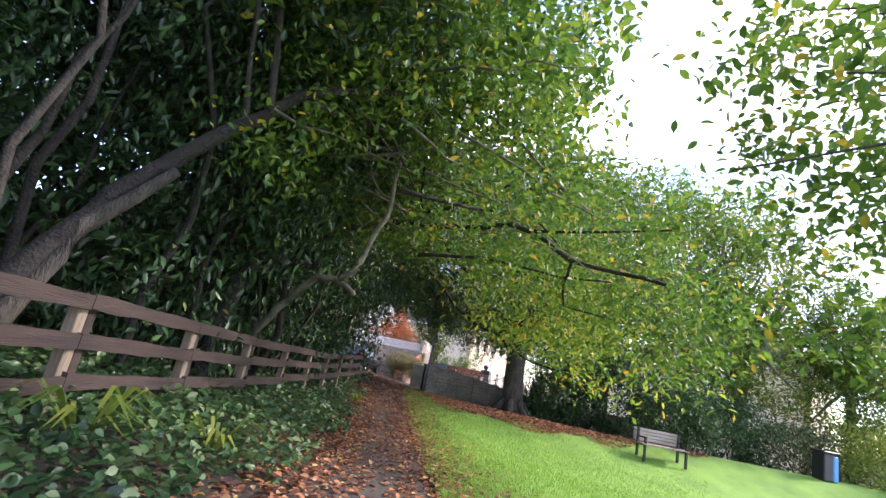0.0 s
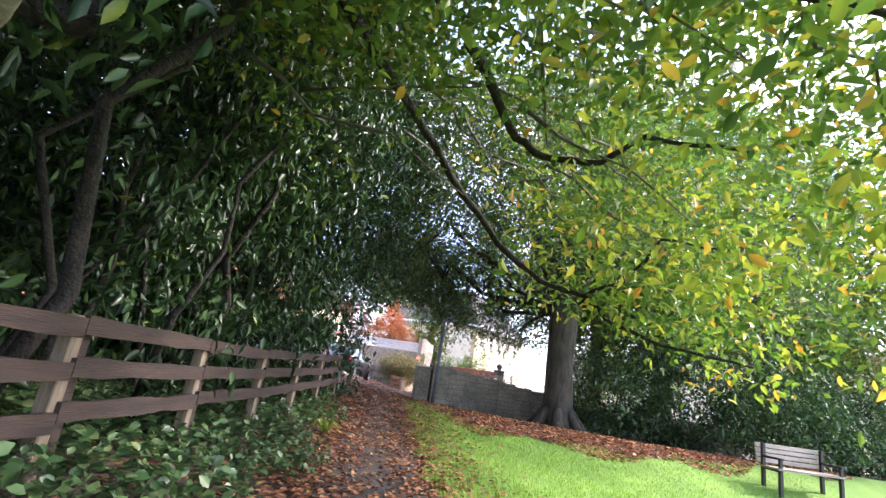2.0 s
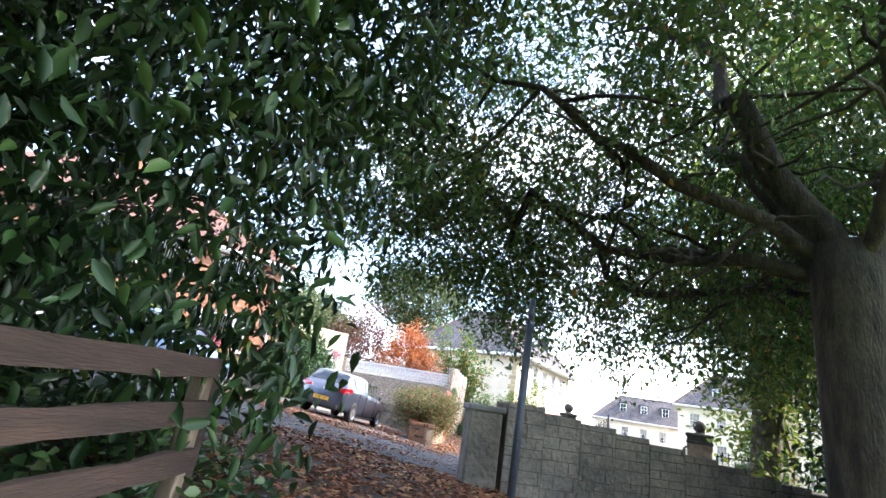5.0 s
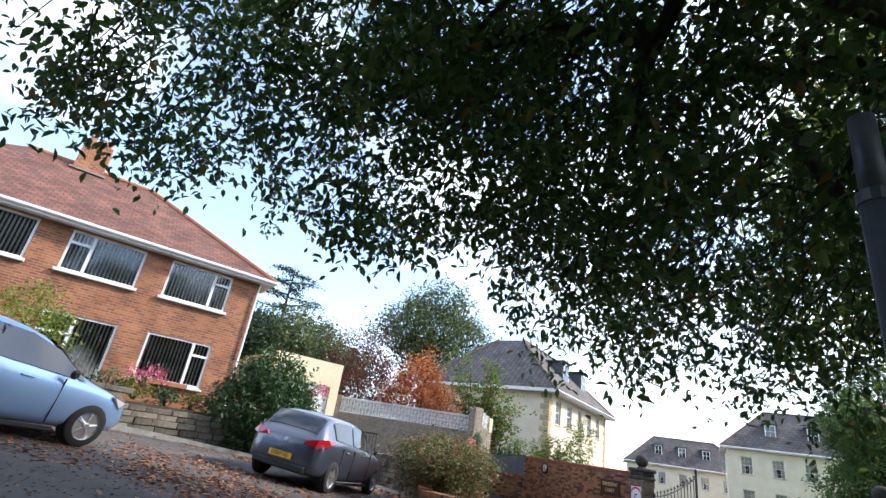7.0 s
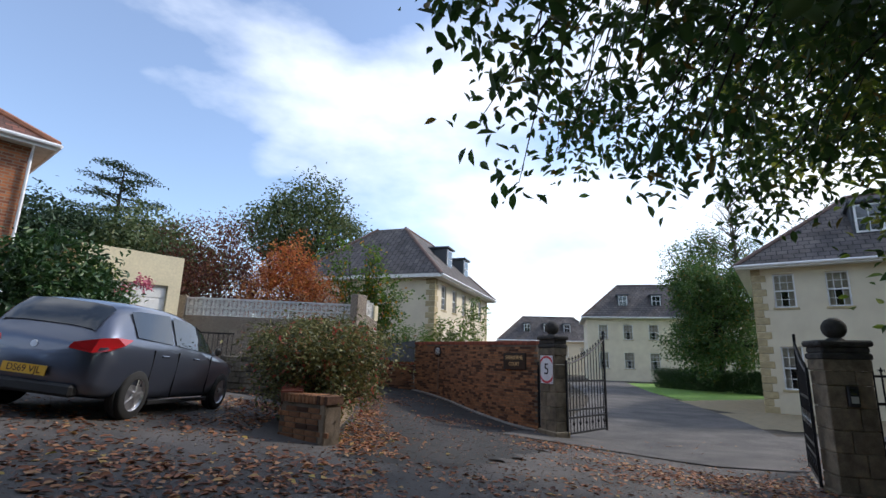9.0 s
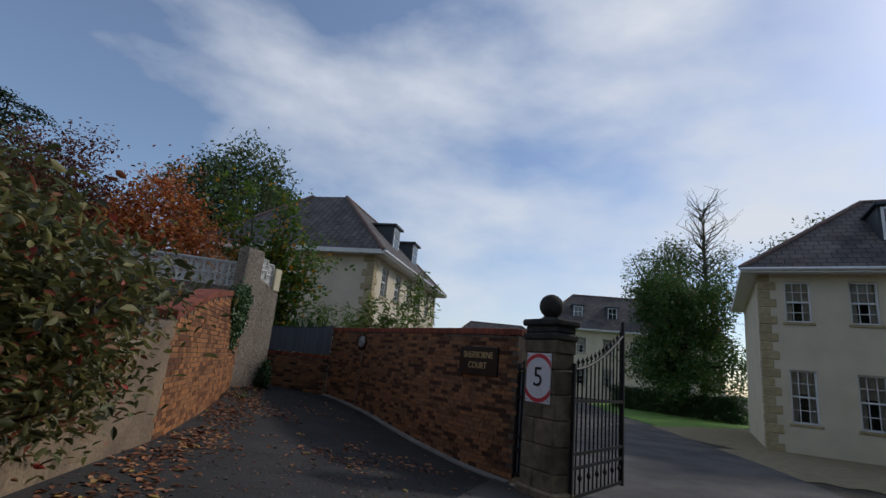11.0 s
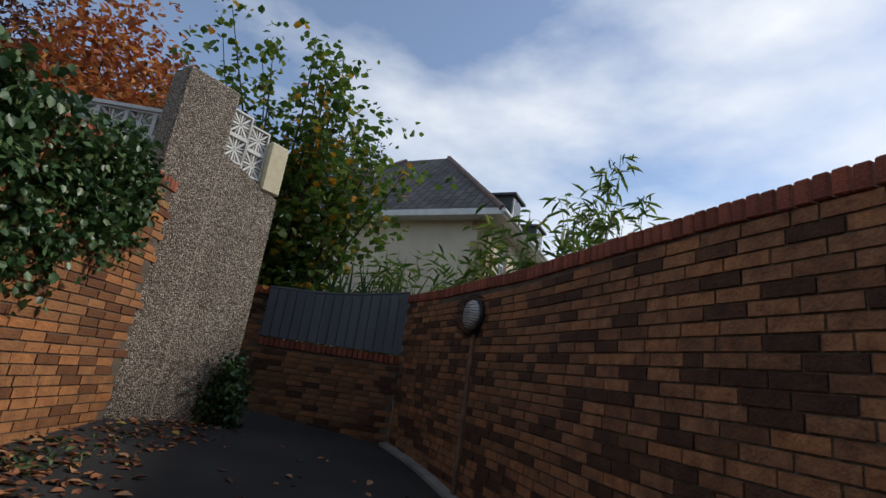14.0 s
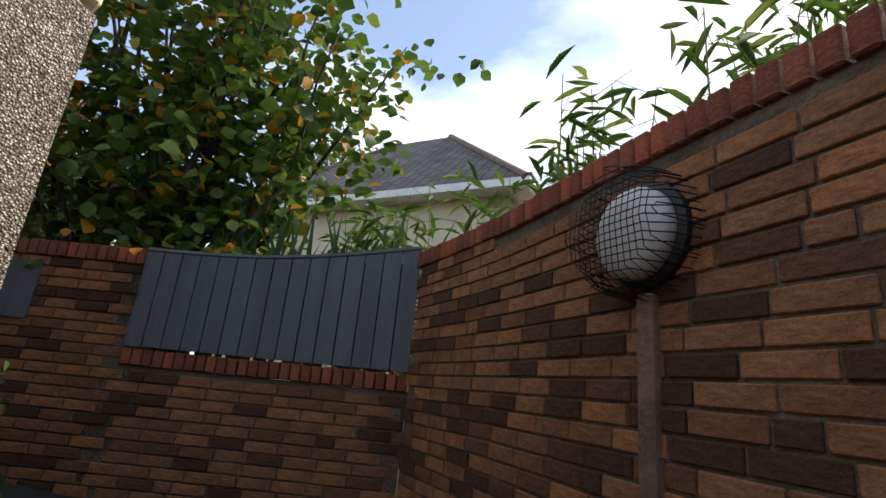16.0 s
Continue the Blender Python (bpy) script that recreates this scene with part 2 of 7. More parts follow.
M_ROOF_G = coursed_mat("grey_roof_tiles", (0.135, 0.115, 0.105), (0.09, 0.08, 0.078), (0.03, 0.028, 0.028), 0.4, 0.28, 0.02)
M_BRICKFAR = coursed_mat("house_brick", (0.47, 0.155, 0.055), (0.22, 0.07, 0.035), (0.30, 0.21, 0.14), 0.225, 0.075, 0.012, rot=(radians(90), 0, 0))
M_BRICK = brick_mat("wall_brick", (0.36, 0.175, 0.080), (0.20, 0.092, 0.045), None, (0.26, 0.24, 0.25))
M_BRICKJ = brick_mat("wall_brick_joined", (0.36, 0.175, 0.080), (0.20, 0.092, 0.045), None, (0.26, 0.24, 0.25), False)
M_BRICKO = brick_mat("orange_brick", (0.42, 0.19, 0.068), (0.29, 0.125, 0.05), None, (0.45, 0.38, 0.36))
M_BRICKOJ = brick_mat("orange_brick_joined", (0.42, 0.19, 0.068), (0.29, 0.125, 0.05), None, (0.45, 0.38, 0.36), False)
M_COPE = brick_mat("red_coping", (0.36, 0.105, 0.060), (0.25, 0.075, 0.045), None, (0.7, 0.65, 0.62))
M_COPEJ = brick_mat("red_coping_joined", (0.36, 0.105, 0.060), (0.25, 0.075, 0.045), None, (0.7, 0.65, 0.62), False)
M_STRIP = mat("pale_strip", (0.24, 0.15, 0.10), (0.13, 0.085, 0.06), 0.9, 6, 0.4)
M_BUFF = mat("buff_render", (0.30, 0.22, 0.14), (0.17, 0.12, 0.08), 0.92, 2.0, 0.5, detail_scale=30)
M_MORTAR = mat("mortar", (0.17, 0.13, 0.095), (0.09, 0.07, 0.05), 0.95, 6, 0.6)
M_IRON = plain("black_iron", (0.010, 0.010, 0.011), 0.6, 0.0, 0.0, 0.3)
M_SILVER = plain("silver_paint", (0.55, 0.55, 0.53), 0.35, 0.6)
M_GREY_BOARD = mat("grey_boards", (0.115, 0.13, 0.15), (0.09, 0.10, 0.115), 0.7, 2, 0.15, detail_scale=30, stretch=(5, 1, 0.4), c3=(0.8, 0.8, 0.8))
M_GREY_TRIM = plain("dark_trim", (0.05, 0.057, 0.065), 0.6)
M_SIGN_BLK = mat("black_slate", (0.012, 0.012, 0.014), (0.008, 0.008, 0.009), 0.35, 4, 0.05)
M_GOLD = plain("gilt_letter", (0.62, 0.45, 0.22), 0.5, 0.2)
M_SIGN_W = mat("sign_white", (0.72, 0.72, 0.74), (0.64, 0.64, 0.66), 0.5, 3, 0.05, c3=(0.9, 0.9, 0.9))
M_SIGN_R = plain("sign_red", (0.55, 0.045, 0.06), 0.5)
M_BLACK = plain("black_paint", (0.01, 0.01, 0.013), 0.6)
M_GLASS = plain("window_glass", (0.02, 0.025, 0.03), 0.04, 0.0, 0.0, 0.9)
M_BLIND = plain("blind_slat", (0.46, 0.42, 0.36), 0.8)
M_ROOM_SHADE = plain("painted_room_shade", (0.02, 0.02, 0.02), 0.9)
M_CURTAIN = plain("curtain", (0.5, 0.45, 0.36), 0.9)
M_RUBBER = plain("tyre_rubber", (0.012, 0.012, 0.012), 0.85)
M_RIM = plain("alloy", (0.55, 0.55, 0.57), 0.28, 0.85)
M_PAINT_G = plain("grey_car_paint", (0.085, 0.10, 0.14), 0.3, 0.6, 1.0)
M_PAINT_B = plain("blue_car_paint", (0.26, 0.42, 0.68), 0.35, 0.5, 1.0)
M_CARGLASS = plain("car_glass", (0.015, 0.02, 0.024), 0.03, 0.0, 0.0, 1.0)
M_TRIM = plain("black_plastic", (0.012, 0.012, 0.013), 0.6)
M_TAIL = plain("tail_lamp", (0.5, 0.015, 0.02), 0.12, 0.0, 1.0)
M_HEAD = plain("head_lamp", (0.6, 0.62, 0.65), 0.08, 0.3, 1.0)
M_PLATE = plain("yellow_plate", (0.75, 0.42, 0.02), 0.45)
M_LENS = plain("opal_lens", (0.62, 0.62, 0.60), 0.35)
M_POLE = mat("steel_pole", (0.11, 0.125, 0.155), (0.08, 0.09, 0.11), 0.5, 3, 0.1, metal=0.3, c3=(0.85, 0.85, 0.85))
M_BENCH = mat("bench_slat", (0.34, 0.29, 0.24), (0.22, 0.19, 0.16), 0.85, 4, 0.3, stretch=(0.5, 5, 5))
M_BIN = plain("bin_black", (0.02, 0.02, 0.025), 0.5)
M_BINB = plain("bin_blue", (0.05, 0.25, 0.55), 0.5)
M_HIP = mat("worn_hip_tile", (0.20, 0.125, 0.10), (0.13, 0.09, 0.08), 0.9, 6, 0.3)
M_TERRA = mat("terracotta", (0.40, 0.16, 0.085), (0.30, 0.12, 0.06), 0.9, 6, 0.3)
M_LAUREL = leaf_mat("laurel_leaf", [(0, (0.013, 0.034, 0.012)), (0.45, (0.024, 0.062, 0.020)), (0.85, (0.046, 0.11, 0.032)), (0.98, (0.08, 0.16, 0.04)), (1, (0.26, 0.30, 0.05))], 0.18, 0.38)
M_OVER = leaf_mat("beech_leaf", [(0, (0.045, 0.11, 0.018)), (0.5, (0.09, 0.19, 0.025)), (0.9, (0.17, 0.27, 0.03)), (1, (0.42, 0.30, 0.035))], 0.45, 0.5)
M_YELLOW = leaf_mat("yellowing_leaf", [(0, (0.10, 0.19, 0.02)), (0.5, (0.22, 0.31, 0.03)), (0.85, (0.38, 0.40, 0.05)), (1, (0.5, 0.26, 0.03))], 0.5, 0.5)
M_TREE = leaf_mat("tree_leaf", [(0, (0.035, 0.08, 0.02)), (0.6, (0.07, 0.14, 0.032)), (0.93, (0.11, 0.17, 0.04)), (1, (0.26, 0.15, 0.03))], 0.42, 0.5)
M_SHRUB = leaf_mat("shrub_leaf", [(0, (0.02, 0.05, 0.018)), (0.6, (0.04, 0.10, 0.03)), (1, (0.09, 0.15, 0.04))], 0.25, 0.45)
M_FARGREEN = leaf_mat("far_leaf", [(0, (0.045, 0.08, 0.028)), (0.6, (0.10, 0.14, 0.05)), (1, (0.18, 0.19, 0.08))], 0.3, 0.6)
M_CONIFER = leaf_mat("conifer_leaf", [(0, (0.02, 0.045, 0.022)), (1, (0.05, 0.085, 0.035))], 0.2, 0.7)
M_LIME = leaf_mat("lime_leaf", [(0, (0.08, 0.15, 0.02)), (0.6, (0.17, 0.24, 0.03)), (1, (0.30, 0.31, 0.05))], 0.4, 0.5)
M_RED = leaf_mat("red_leaf", [(0, (0.16, 0.07, 0.03)), (0.35, (0.42, 0.11, 0.045)), (0.7, (0.60, 0.21, 0.06)), (1, (0.68, 0.34, 0.09))], 0.4, 0.5)
M_DKRED = leaf_mat("purple_leaf", [(0, (0.06, 0.02, 0.02)), (0.6, (0.14, 0.045, 0.03)), (1, (0.22, 0.10, 0.04))], 0.3, 0.6)
M_COTON = leaf_mat("planter_leaf", [(0, (0.05, 0.06, 0.025)), (0.5, (0.14, 0.15, 0.05)), (0.85, (0.26, 0.24, 0.08)), (0.95, (0.28, 0.10, 0.05)), (1, (0.5, 0.06, 0.05))], 0.3, 0.6)
M_BAMBOO = leaf_mat("bamboo_leaf", [(0, (0.06, 0.13, 0.02)), (0.6, (0.14, 0.24, 0.035)), (1, (0.28, 0.32, 0.07))], 0.4, 0.5)
M_IVY = leaf_mat("ivy_leaf", [(0, (0.02, 0.05, 0.018)), (0.5, (0.05, 0.115, 0.035)), (0.85, (0.10, 0.18, 0.06)), (1, (0.17, 0.22, 0.09))], 0.2, 0.4)
M_MAPLE = leaf_mat("maple_leaf", [(0, (0.05, 0.11, 0.02)), (0.6, (0.11, 0.19, 0.03)), (0.9, (0.19, 0.25, 0.04)), (0.95, (0.55, 0.28, 0.02)), (1, (0.6, 0.24, 0.02))], 0.45, 0.5)
M_FALLEN = leaf_mat("fallen_leaf", [(0, (0.08, 0.035, 0.02)), (0.4, (0.21, 0.075, 0.035)), (0.75, (0.44, 0.18, 0.075)), (0.95, (0.46, 0.27, 0.13)), (1, (0.46, 0.33, 0.07))], 0.12, 0.7)
M_LITTER = leaf_mat("leaf_fragment", [(0, (0.03, 0.022, 0.018)), (0.5, (0.12, 0.06, 0.04)), (0.9, (0.24, 0.12, 0.07)), (1, (0.32, 0.24, 0.14))], 0.05, 0.8)
M_PINK = leaf_mat("pink_petal", [(0, (0.5, 0.10, 0.16)), (1, (0.75, 0.26, 0.34))], 0.3, 0.6)


# ---- mesh helpers ----
class B:
    """A growing list of vertices and faces."""

    def __init__(self):
        self.v, self.f = [], []

    def add(self, vs, fs):
        o = len(self.v)
        self.v += [tuple(p) for p in vs]
        self.f += [tuple(i + o for i in f) for f in fs]
        return self

    def box(self, x0, y0, z0, x1, y1, z1, m=None, bev=0.0):
        if bev:
            s = [(x0, x1), (y0, y1), (z0, z1)]
            vs, fs = [], []
            bm = bmesh.new()
            bmesh.ops.create_cube(bm, size=1)
            for q in bm.verts:
                q.co = Vector([(a + b) / 2 + c * (b - a) for c, (a, b) in zip(q.co, s)])
            bmesh.ops.bevel(bm, geom=bm.edges[:], offset=bev, segments=1, affect="EDGES", profile=0.5)
            bm.verts.index_update()
            vs = [q.co.copy() for q in bm.verts]
            fs = [[w.index for w in f.verts] for f in bm.faces]
            bm.free()
        else:
            vs = [Vector(p) for p in ((x0, y0, z0), (x1, y0, z0), (x1, y1, z0), (x0, y1, z0), (x0, y0, z1), (x1, y0, z1), (x1, y1, z1), (x0, y1, z1))]
            fs = [(0, 3, 2, 1), (4, 5, 6, 7), (0, 1, 5, 4), (1, 2, 6, 5), (2, 3, 7, 6), (3, 0, 4, 7)]
        if m is not None:
            vs = [m @ p for p in vs]
        return self.add(vs, fs)

    def tube(self, pts, rad, n=8, cap=True):
        pts = [Vector(p) for p in pts]
        rad = rad if isinstance(rad, (list, tuple)) else [rad] * len(pts)
        o = len(self.v)
        for i, p in enumerate(pts):
            d = (pts[min(i + 1, len(pts) - 1)] - pts[max(i - 1, 0)]).normalized()
            a = d.cross(Vector((0, 0, 1)) if abs(d.z) < 0.9 else Vector((1, 0, 0))).normalized()
            b = d.cross(a)
            for k in range(n):
                t = 2 * math.pi * k / n
                self.v.append(tuple(p + rad[i] * (a * math.cos(t) + b * math.sin(t))))
        for i in range(len(pts) - 1):
            for k in range(n):
                a, b = o + i * n + k, o + i * n + (k + 1) % n
                self.f.append((a, b, b + n, a + n))
        if cap:
            self.f.append(tuple(o + k for k in range(n))[::-1])
            self.f.append(tuple(o + (len(pts) - 1) * n + k for k in range(n)))
        return self

    def lathe(self, prof, n=20, c=(0, 0, 0), cap=True):
        o = len(self.v)
        for r, z in prof:
            for k in range(n):
                t = 2 * math.pi * k / n
                self.v.append((c[0] + r * math.cos(t), c[1] + r * math.sin(t), c[2] + z))
        for i in range(len(prof) - 1):
            for k in range(n):
                a, b = o + i * n + k, o + i * n + (k + 1) % n
                self.f.append((a, b, b + n, a + n))
        if cap:
            self.f.append(tuple(o + k for k in range(n))[::-1])
            self.f.append(tuple(o + (len(prof) - 1) * n + k for k in range(n)))
        return self

    def mesh(self, name, smooth=False, weld=0.0):
        me = bpy.data.meshes.new(name)
        me.from_pydata(self.v, [], self.f)
        if weld:
            bm = bmesh.new()
            bm.from_mesh(me)
            bmesh.ops.remove_doubles(bm, verts=bm.verts[:], dist=weld)
            bm.to_mesh(me)
            bm.free()
        if smooth:
            me.shade_smooth()
        me.update()
        return me


def part(name, b, material, parent=None, label="", smooth=False):
    me = b.mesh(name, smooth) if isinstance(b, B) else b
    if material and not me.materials:
        me.materials.append(material)
    ob = new(name, me)
    ob.parent = parent
    if label:
        tagged(ob, label)
    return ob


def empty(name, m, label, category, group="", kind=""):
    e = new(name)
    e.empty_display_size = 0.1
    e.matrix_world = m
    return tagged(e, label, category, group, kind)


def setting(name, b, material, label, category, smooth=False):
    return tagged(part(name, b, material, None, "", smooth), label, category, kind="structure")


RNG = np.random.default_rng(7)
LEAF = np.array([(0, 0, 0), (0.3, 0.38, 0.10), (0.62, 0.40, 0.10), (1, 0, -0.06), (0.62, -0.40, 0.10), (0.3, -0.38, 0.10)], float)
LEAF_F = np.array([(0, 1, 2), (0, 2, 3), (0, 3, 4), (0, 4, 5)])


def leaf_mesh(name, at, size, width=0.5, droop=0.3, flat=0.0, material=None):
    """Pointed leaves folded along the rib at the points at; droop: how far they hang, flat: how level they lie."""
    n = len(at)
    az = RNG.uniform(0, 2 * np.pi, n)
    el = RNG.normal(-droop, 0.5 * (1 - flat), n)
    d = np.stack([np.cos(az) * np.cos(el), np.sin(az) * np.cos(el), np.sin(el)], 1)
    up = RNG.normal(0, 0.55 * (1 - flat) + 0.02, (n, 3)) + np.array([0, 0, 1.0])
    s = np.cross(up, d)
    s /= np.linalg.norm(s, axis=1, keepdims=True) + 1e-9
    u = np.cross(d, s)
    sz = size * RNG.uniform(0.6, 1.25, n)[:, None, None]
    L = LEAF[None]
    v = at[:, None, :] + sz * (L[..., 0:1] * d[:, None] + width * L[..., 1:2] * s[:, None] + L[..., 2:3] * u[:, None])
    v = v.reshape(-1, 3)
    f = (LEAF_F[None] + 6 * np.arange(n)[:, None, None]).reshape(-1, 3)
    me = bpy.data.meshes.new(name)
    me.vertices.add(len(v))
    me.vertices.foreach_set("co", v.astype(np.float32).ravel())
    me.loops.add(f.size)
    me.loops.foreach_set("vertex_index", f.astype(np.int32).ravel())
    me.polygons.add(len(f))
    me.polygons.foreach_set("loop_start", np.arange(0, f.size, 3, dtype=np.int32))
    me.update(calc_edges=True)
    if material:
        me.materials.append(material)
    return me


def clumped(n_clump, per, lo, hi, sigma, keep=None):
    """Points in loose bunches inside a box; keep: a test on the bunch centres."""
    out = []
    got = 0
    while got < n_clump:
        c = RNG.uniform(lo, hi, (n_clump * 2, 3))
        if keep is not None:
            c = c[keep(c)]
        c = c[: n_clump - got]
        got += len(c)
        out.append(c)
    c = np.concatenate(out)
    p = c[:, None, :] + RNG.normal(0, 1, (len(c), per, 3)) * np.asarray(sigma)
    return c, p.reshape(-1, 3)


def limb(b, p0, p1, r0, r1, wob=0.12, n=7, sides=7):
    p0, p1 = Vector(p0), Vector(p1)
    L = (p1 - p0).length
    pts = []
    for i in range(n):
        t = i / (n - 1)
        w = wob * L * math.sin(math.pi * t)
        pts.append(p0.lerp(p1, t) + Vector((random.uniform(-1, 1), random.uniform(-1, 1), random.uniform(-0.6, 1))) * w * 0.55)
    b.tube(pts, [r0 + (r1 - r0) * i / (n - 1) for i in range(n)], sides)
    return pts


def twigs(b, cs, toward, length, r=0.006, sides=4):
    for c in cs:
        c = Vector(c)
        d = (Vector(toward) - c).normalized() if toward is not None else Vector((0, 0, 1))
        d = (d + Vector((random.uniform(-.5, .5), random.uniform(-.5, .5), random.uniform(-.2, .6)))).normalized()
        m = c + d * length * 0.5 + Vector((0, 0, random.uniform(-.04, .08)))
        b.tube([c - d * 0.12, m, c + d * length], [r * 0.5, r, r * 1.5], sides, False)


# ---- ground ----
def smooth(a, b, x):
    t = np.clip((x - a) / (b - a), 0, 1)
    return t * t * (3 - 2 * t)


def path_x(y):
    return np.interp(y, [-40, -13.5, -9, -4, 0, 3], [1.9, 1.42, 1.08, 0.55, 0.1, -0.1])


def ground_z(x, y):
    x, y = np.asarray(x, float), np.asarray(y, float)
    xc = np.clip(x, -9, 6.5)
    road = 0.16 - 0.105 * (xc - 0.13) - 0.026 * (np.clip(y, -5, 15) - 8.9)
    road = road + 0.24 * smooth(15.5, 21.5, y) * smooth(6, 4.6, x)
    pc = np.interp(y, [-40, -18, -12, -7, -4, -1, 2], [0.05, 0.05, -0.04, -0.14, 0.02, 0.28, 0.34])
    d = x - path_x(y)
    park = pc + 0.30 * smooth(-0.7, -1.9, d) + 0.13 * np.clip(-1.9 - d, 0, 8) - 0.097 * np.clip(d - 0.8, 0, 12) * smooth(0.5, -4, y)
    return park + (road - park) * smooth(-1.5, 2.4, y)


def gz(x, y):
    return float(ground_z(x, y))


def sheet(name, x0, x1, y0, y1, step, material, label, category, lift=0.0, edge=None):
    """A piece of ground laid over the terrain; edge(x, y) gives where it is kept."""
    xs = np.arange(x0, x1 + step / 2, step)
    ys = np.arange(y0, y1 + step / 2, step)
    X, Y = np.meshgrid(xs, ys)
    Z = ground_z(X, Y) + lift
    b = B()
    b.v = list(map(tuple, np.stack([X, Y, Z], -1).reshape(-1, 3)))
    w = len(xs)
    for j in range(len(ys) - 1):
        for i in range(w - 1):
            if edge is None or edge((xs[i] + xs[i + 1]) / 2, (ys[j] + ys[j + 1]) / 2):
                a = j * w + i
                b.f.append((a, a + 1, a + 1 + w, a + w))
    return setting(name, b, material, label, category, True)


xs = np.concatenate([[-900, -300, -120, -60, -30], np.arange(-16, 40.1, 0.5), [50, 70, 120, 300, 900]])
ys = np.concatenate([[-900, -300, -100, -50], np.arange(-26, 34.1, 0.5), [40, 50, 70, 120, 300, 900]])
X, Y = np.meshgrid(xs, ys)
gb = B()
gb.v = list(map(tuple, np.stack([X, Y, ground_z(X, Y) - 0.012], -1).reshape(-1, 3)))
gw = len(xs)
gb.f = [(j * gw + i, j * gw + i + 1, (j + 1) * gw + i + 1, (j + 1) * gw + i) for j in range(len(ys) - 1) for i in range(gw - 1)]
setting("ground", gb, M_SOIL, "dark soil ground under everything, strewn with litter", "ground", True)


def ribbon(name, left, right, material, label, category, lift, n=60, y0=0.0, y1=1.0, across=6):
    b = B()
    for i in range(n + 1):
        y = y0 + (y1 - y0) * i / n
        for k in range(across + 1):
            x = left(y) + (right(y) - left(y)) * k / across
            b.v.append((x, y, gz(x, y) + lift))
    w = across + 1
    b.f = [(j * w + i, j * w + i + 1, (j + 1) * w + i + 1, (j + 1) * w + i) for j in range(n) for i in range(across)]
    return setting(name, b, material, label, category, True)


ribbon("path", lambda y: float(path_x(y)) - 0.55 - 0.06 * math.sin(y * 1.7) - max(0, y + 4) * 0.17, lambda y: float(path_x(y)) + 0.52 + 0.05 * math.sin(y * 2.3 + 1) + max(0, y + 4) * 0.05,
       M_PATH, "narrow trodden tarmac footpath strewn with brown leaves", "path", 0.012, 90, -26, 2.2)
LAWN_X, LAWN_Y = [0.6, 0.9, 1.5, 2.3, 3.5, 6, 9, 14, 24], [0.4, 0.0, -1.0, -2.2, -2.0, -1.7, -0.7, 0.4, 1.0]


def on_lawn(x, y):
    wig = 0.12 * np.sin(x * 3.1) + 0.08 * np.sin(x * 7.7 + 1)
    return (y < np.interp(x, LAWN_X, LAWN_Y) + wig) & (x > path_x(y) + 0.6 + 0.05 * np.sin(y * 5.1) + 0.04 * np.sin(y * 11))


sheet("lawn", 0.6, 24, -26, 1.0, 0.15, M_TURF, "mown bright green lawn beside the path", "lawn", 0.014, on_lawn)
def in_lane(x, y):
    return (-0.2 < x < 5.2 and y >= 15.0) or (y > 8.8 and 0.15 < x < 4.75 and x < 1.4 + (y - 8.8) * 0.75)


sheet("road", -7.0, 16.0, 1.6, 23, 0.4, M_ASPHALT, "worn grey asphalt road with scattered fallen leaves", "road", 0.010,
      lambda x, y: y < 15.5 and x > -6.6 + (y - 6) * 0.27 - 0.6 and (x < 6.4 or y > 6.0 and y < 18 - (x - 6) * 0.25) and not in_lane(x, y))
sheet("lane", -0.6, 5.4, 8.6, 23.0, 0.2, M_LANE, "dark smooth tarmac lane between the brick walls", "lane", 0.0125, in_lane)

# ---- boundary wall and pole at the park gate ----
def rubble_wall(name, pts, h, thick, label):
    """Rubble wall along a line of plan points, its face built of uneven coursed stones."""
    e = empty(name, Matrix(), label, "wall", kind="structure")
    core, stones, rng = B(), B(), random.Random(3)
    for (xa, ya), (xb, yb) in zip(pts, pts[1:]):
        d = Vector((xb - xa, yb - ya, 0))
        L, a = d.length, math.atan2(d.y, d.x)
        steps = max(2, int(L / 0.5))
        for i in range(steps):
            t0, t1 = i / steps, (i + 1) / steps
            x0, y0 = xa + d.x * t0, ya + d.y * t0
            zb = min(gz(x0, y0), gz(xa + d.x * t1, ya + d.y * t1)) - 0.15
            m = pose(x0, y0, 0, 0, 0, math.degrees(a))
            core.box(0, -thick / 2, zb, L / steps, thick / 2, zb + 0.15 + h, m)
            z = zb
            while z < zb + 0.15 + h - 0.02:
                ch = rng.uniform(0.09, 0.17)
                x = rng.uniform(-0.1, 0)
                while x < L / steps:
                    w = rng.uniform(0.14, 0.34)
                    o = rng.uniform(0.004, 0.016)
                    stones.box(max(0, x) + 0.006, -thick / 2 - o, z + 0.006, min(L / steps, x + w) - 0.006, thick / 2 + o, min(z + ch, zb + 0.15 + h + 0.03) - 0.006, m)
                    x += w
                z += ch
    part("mortar_core", core, M_MORTAR, e)
    tagged(part("stones", stones, M_STONE, e, "grey-brown rubble stones"), kind="stuff")
    return e


rubble_wall("wall_park", [(1.25, 2.15), (3.2, 2.75), (6.4, 3.9), (12, 5.4)], 1.1, 0.4, "grey rubble stone boundary wall beside the park gate")
pier = empty("gate_pier", pose(1.02, 2.05, gz(1.0, 2.0) - 0.1, 0, 0, 8), "rendered grey pier at the end of the park wall", "pier", kind="structure")
part("shaft", B().box(-0.2, -0.22, 0, 0.2, 0.22, 0.98, bev=0.02), M_STONE, pier)
part("cap", B().box(-0.23, -0.25, 0.98, 0.23, 0.25, 1.05, bev=0.015), M_KERB, pier)

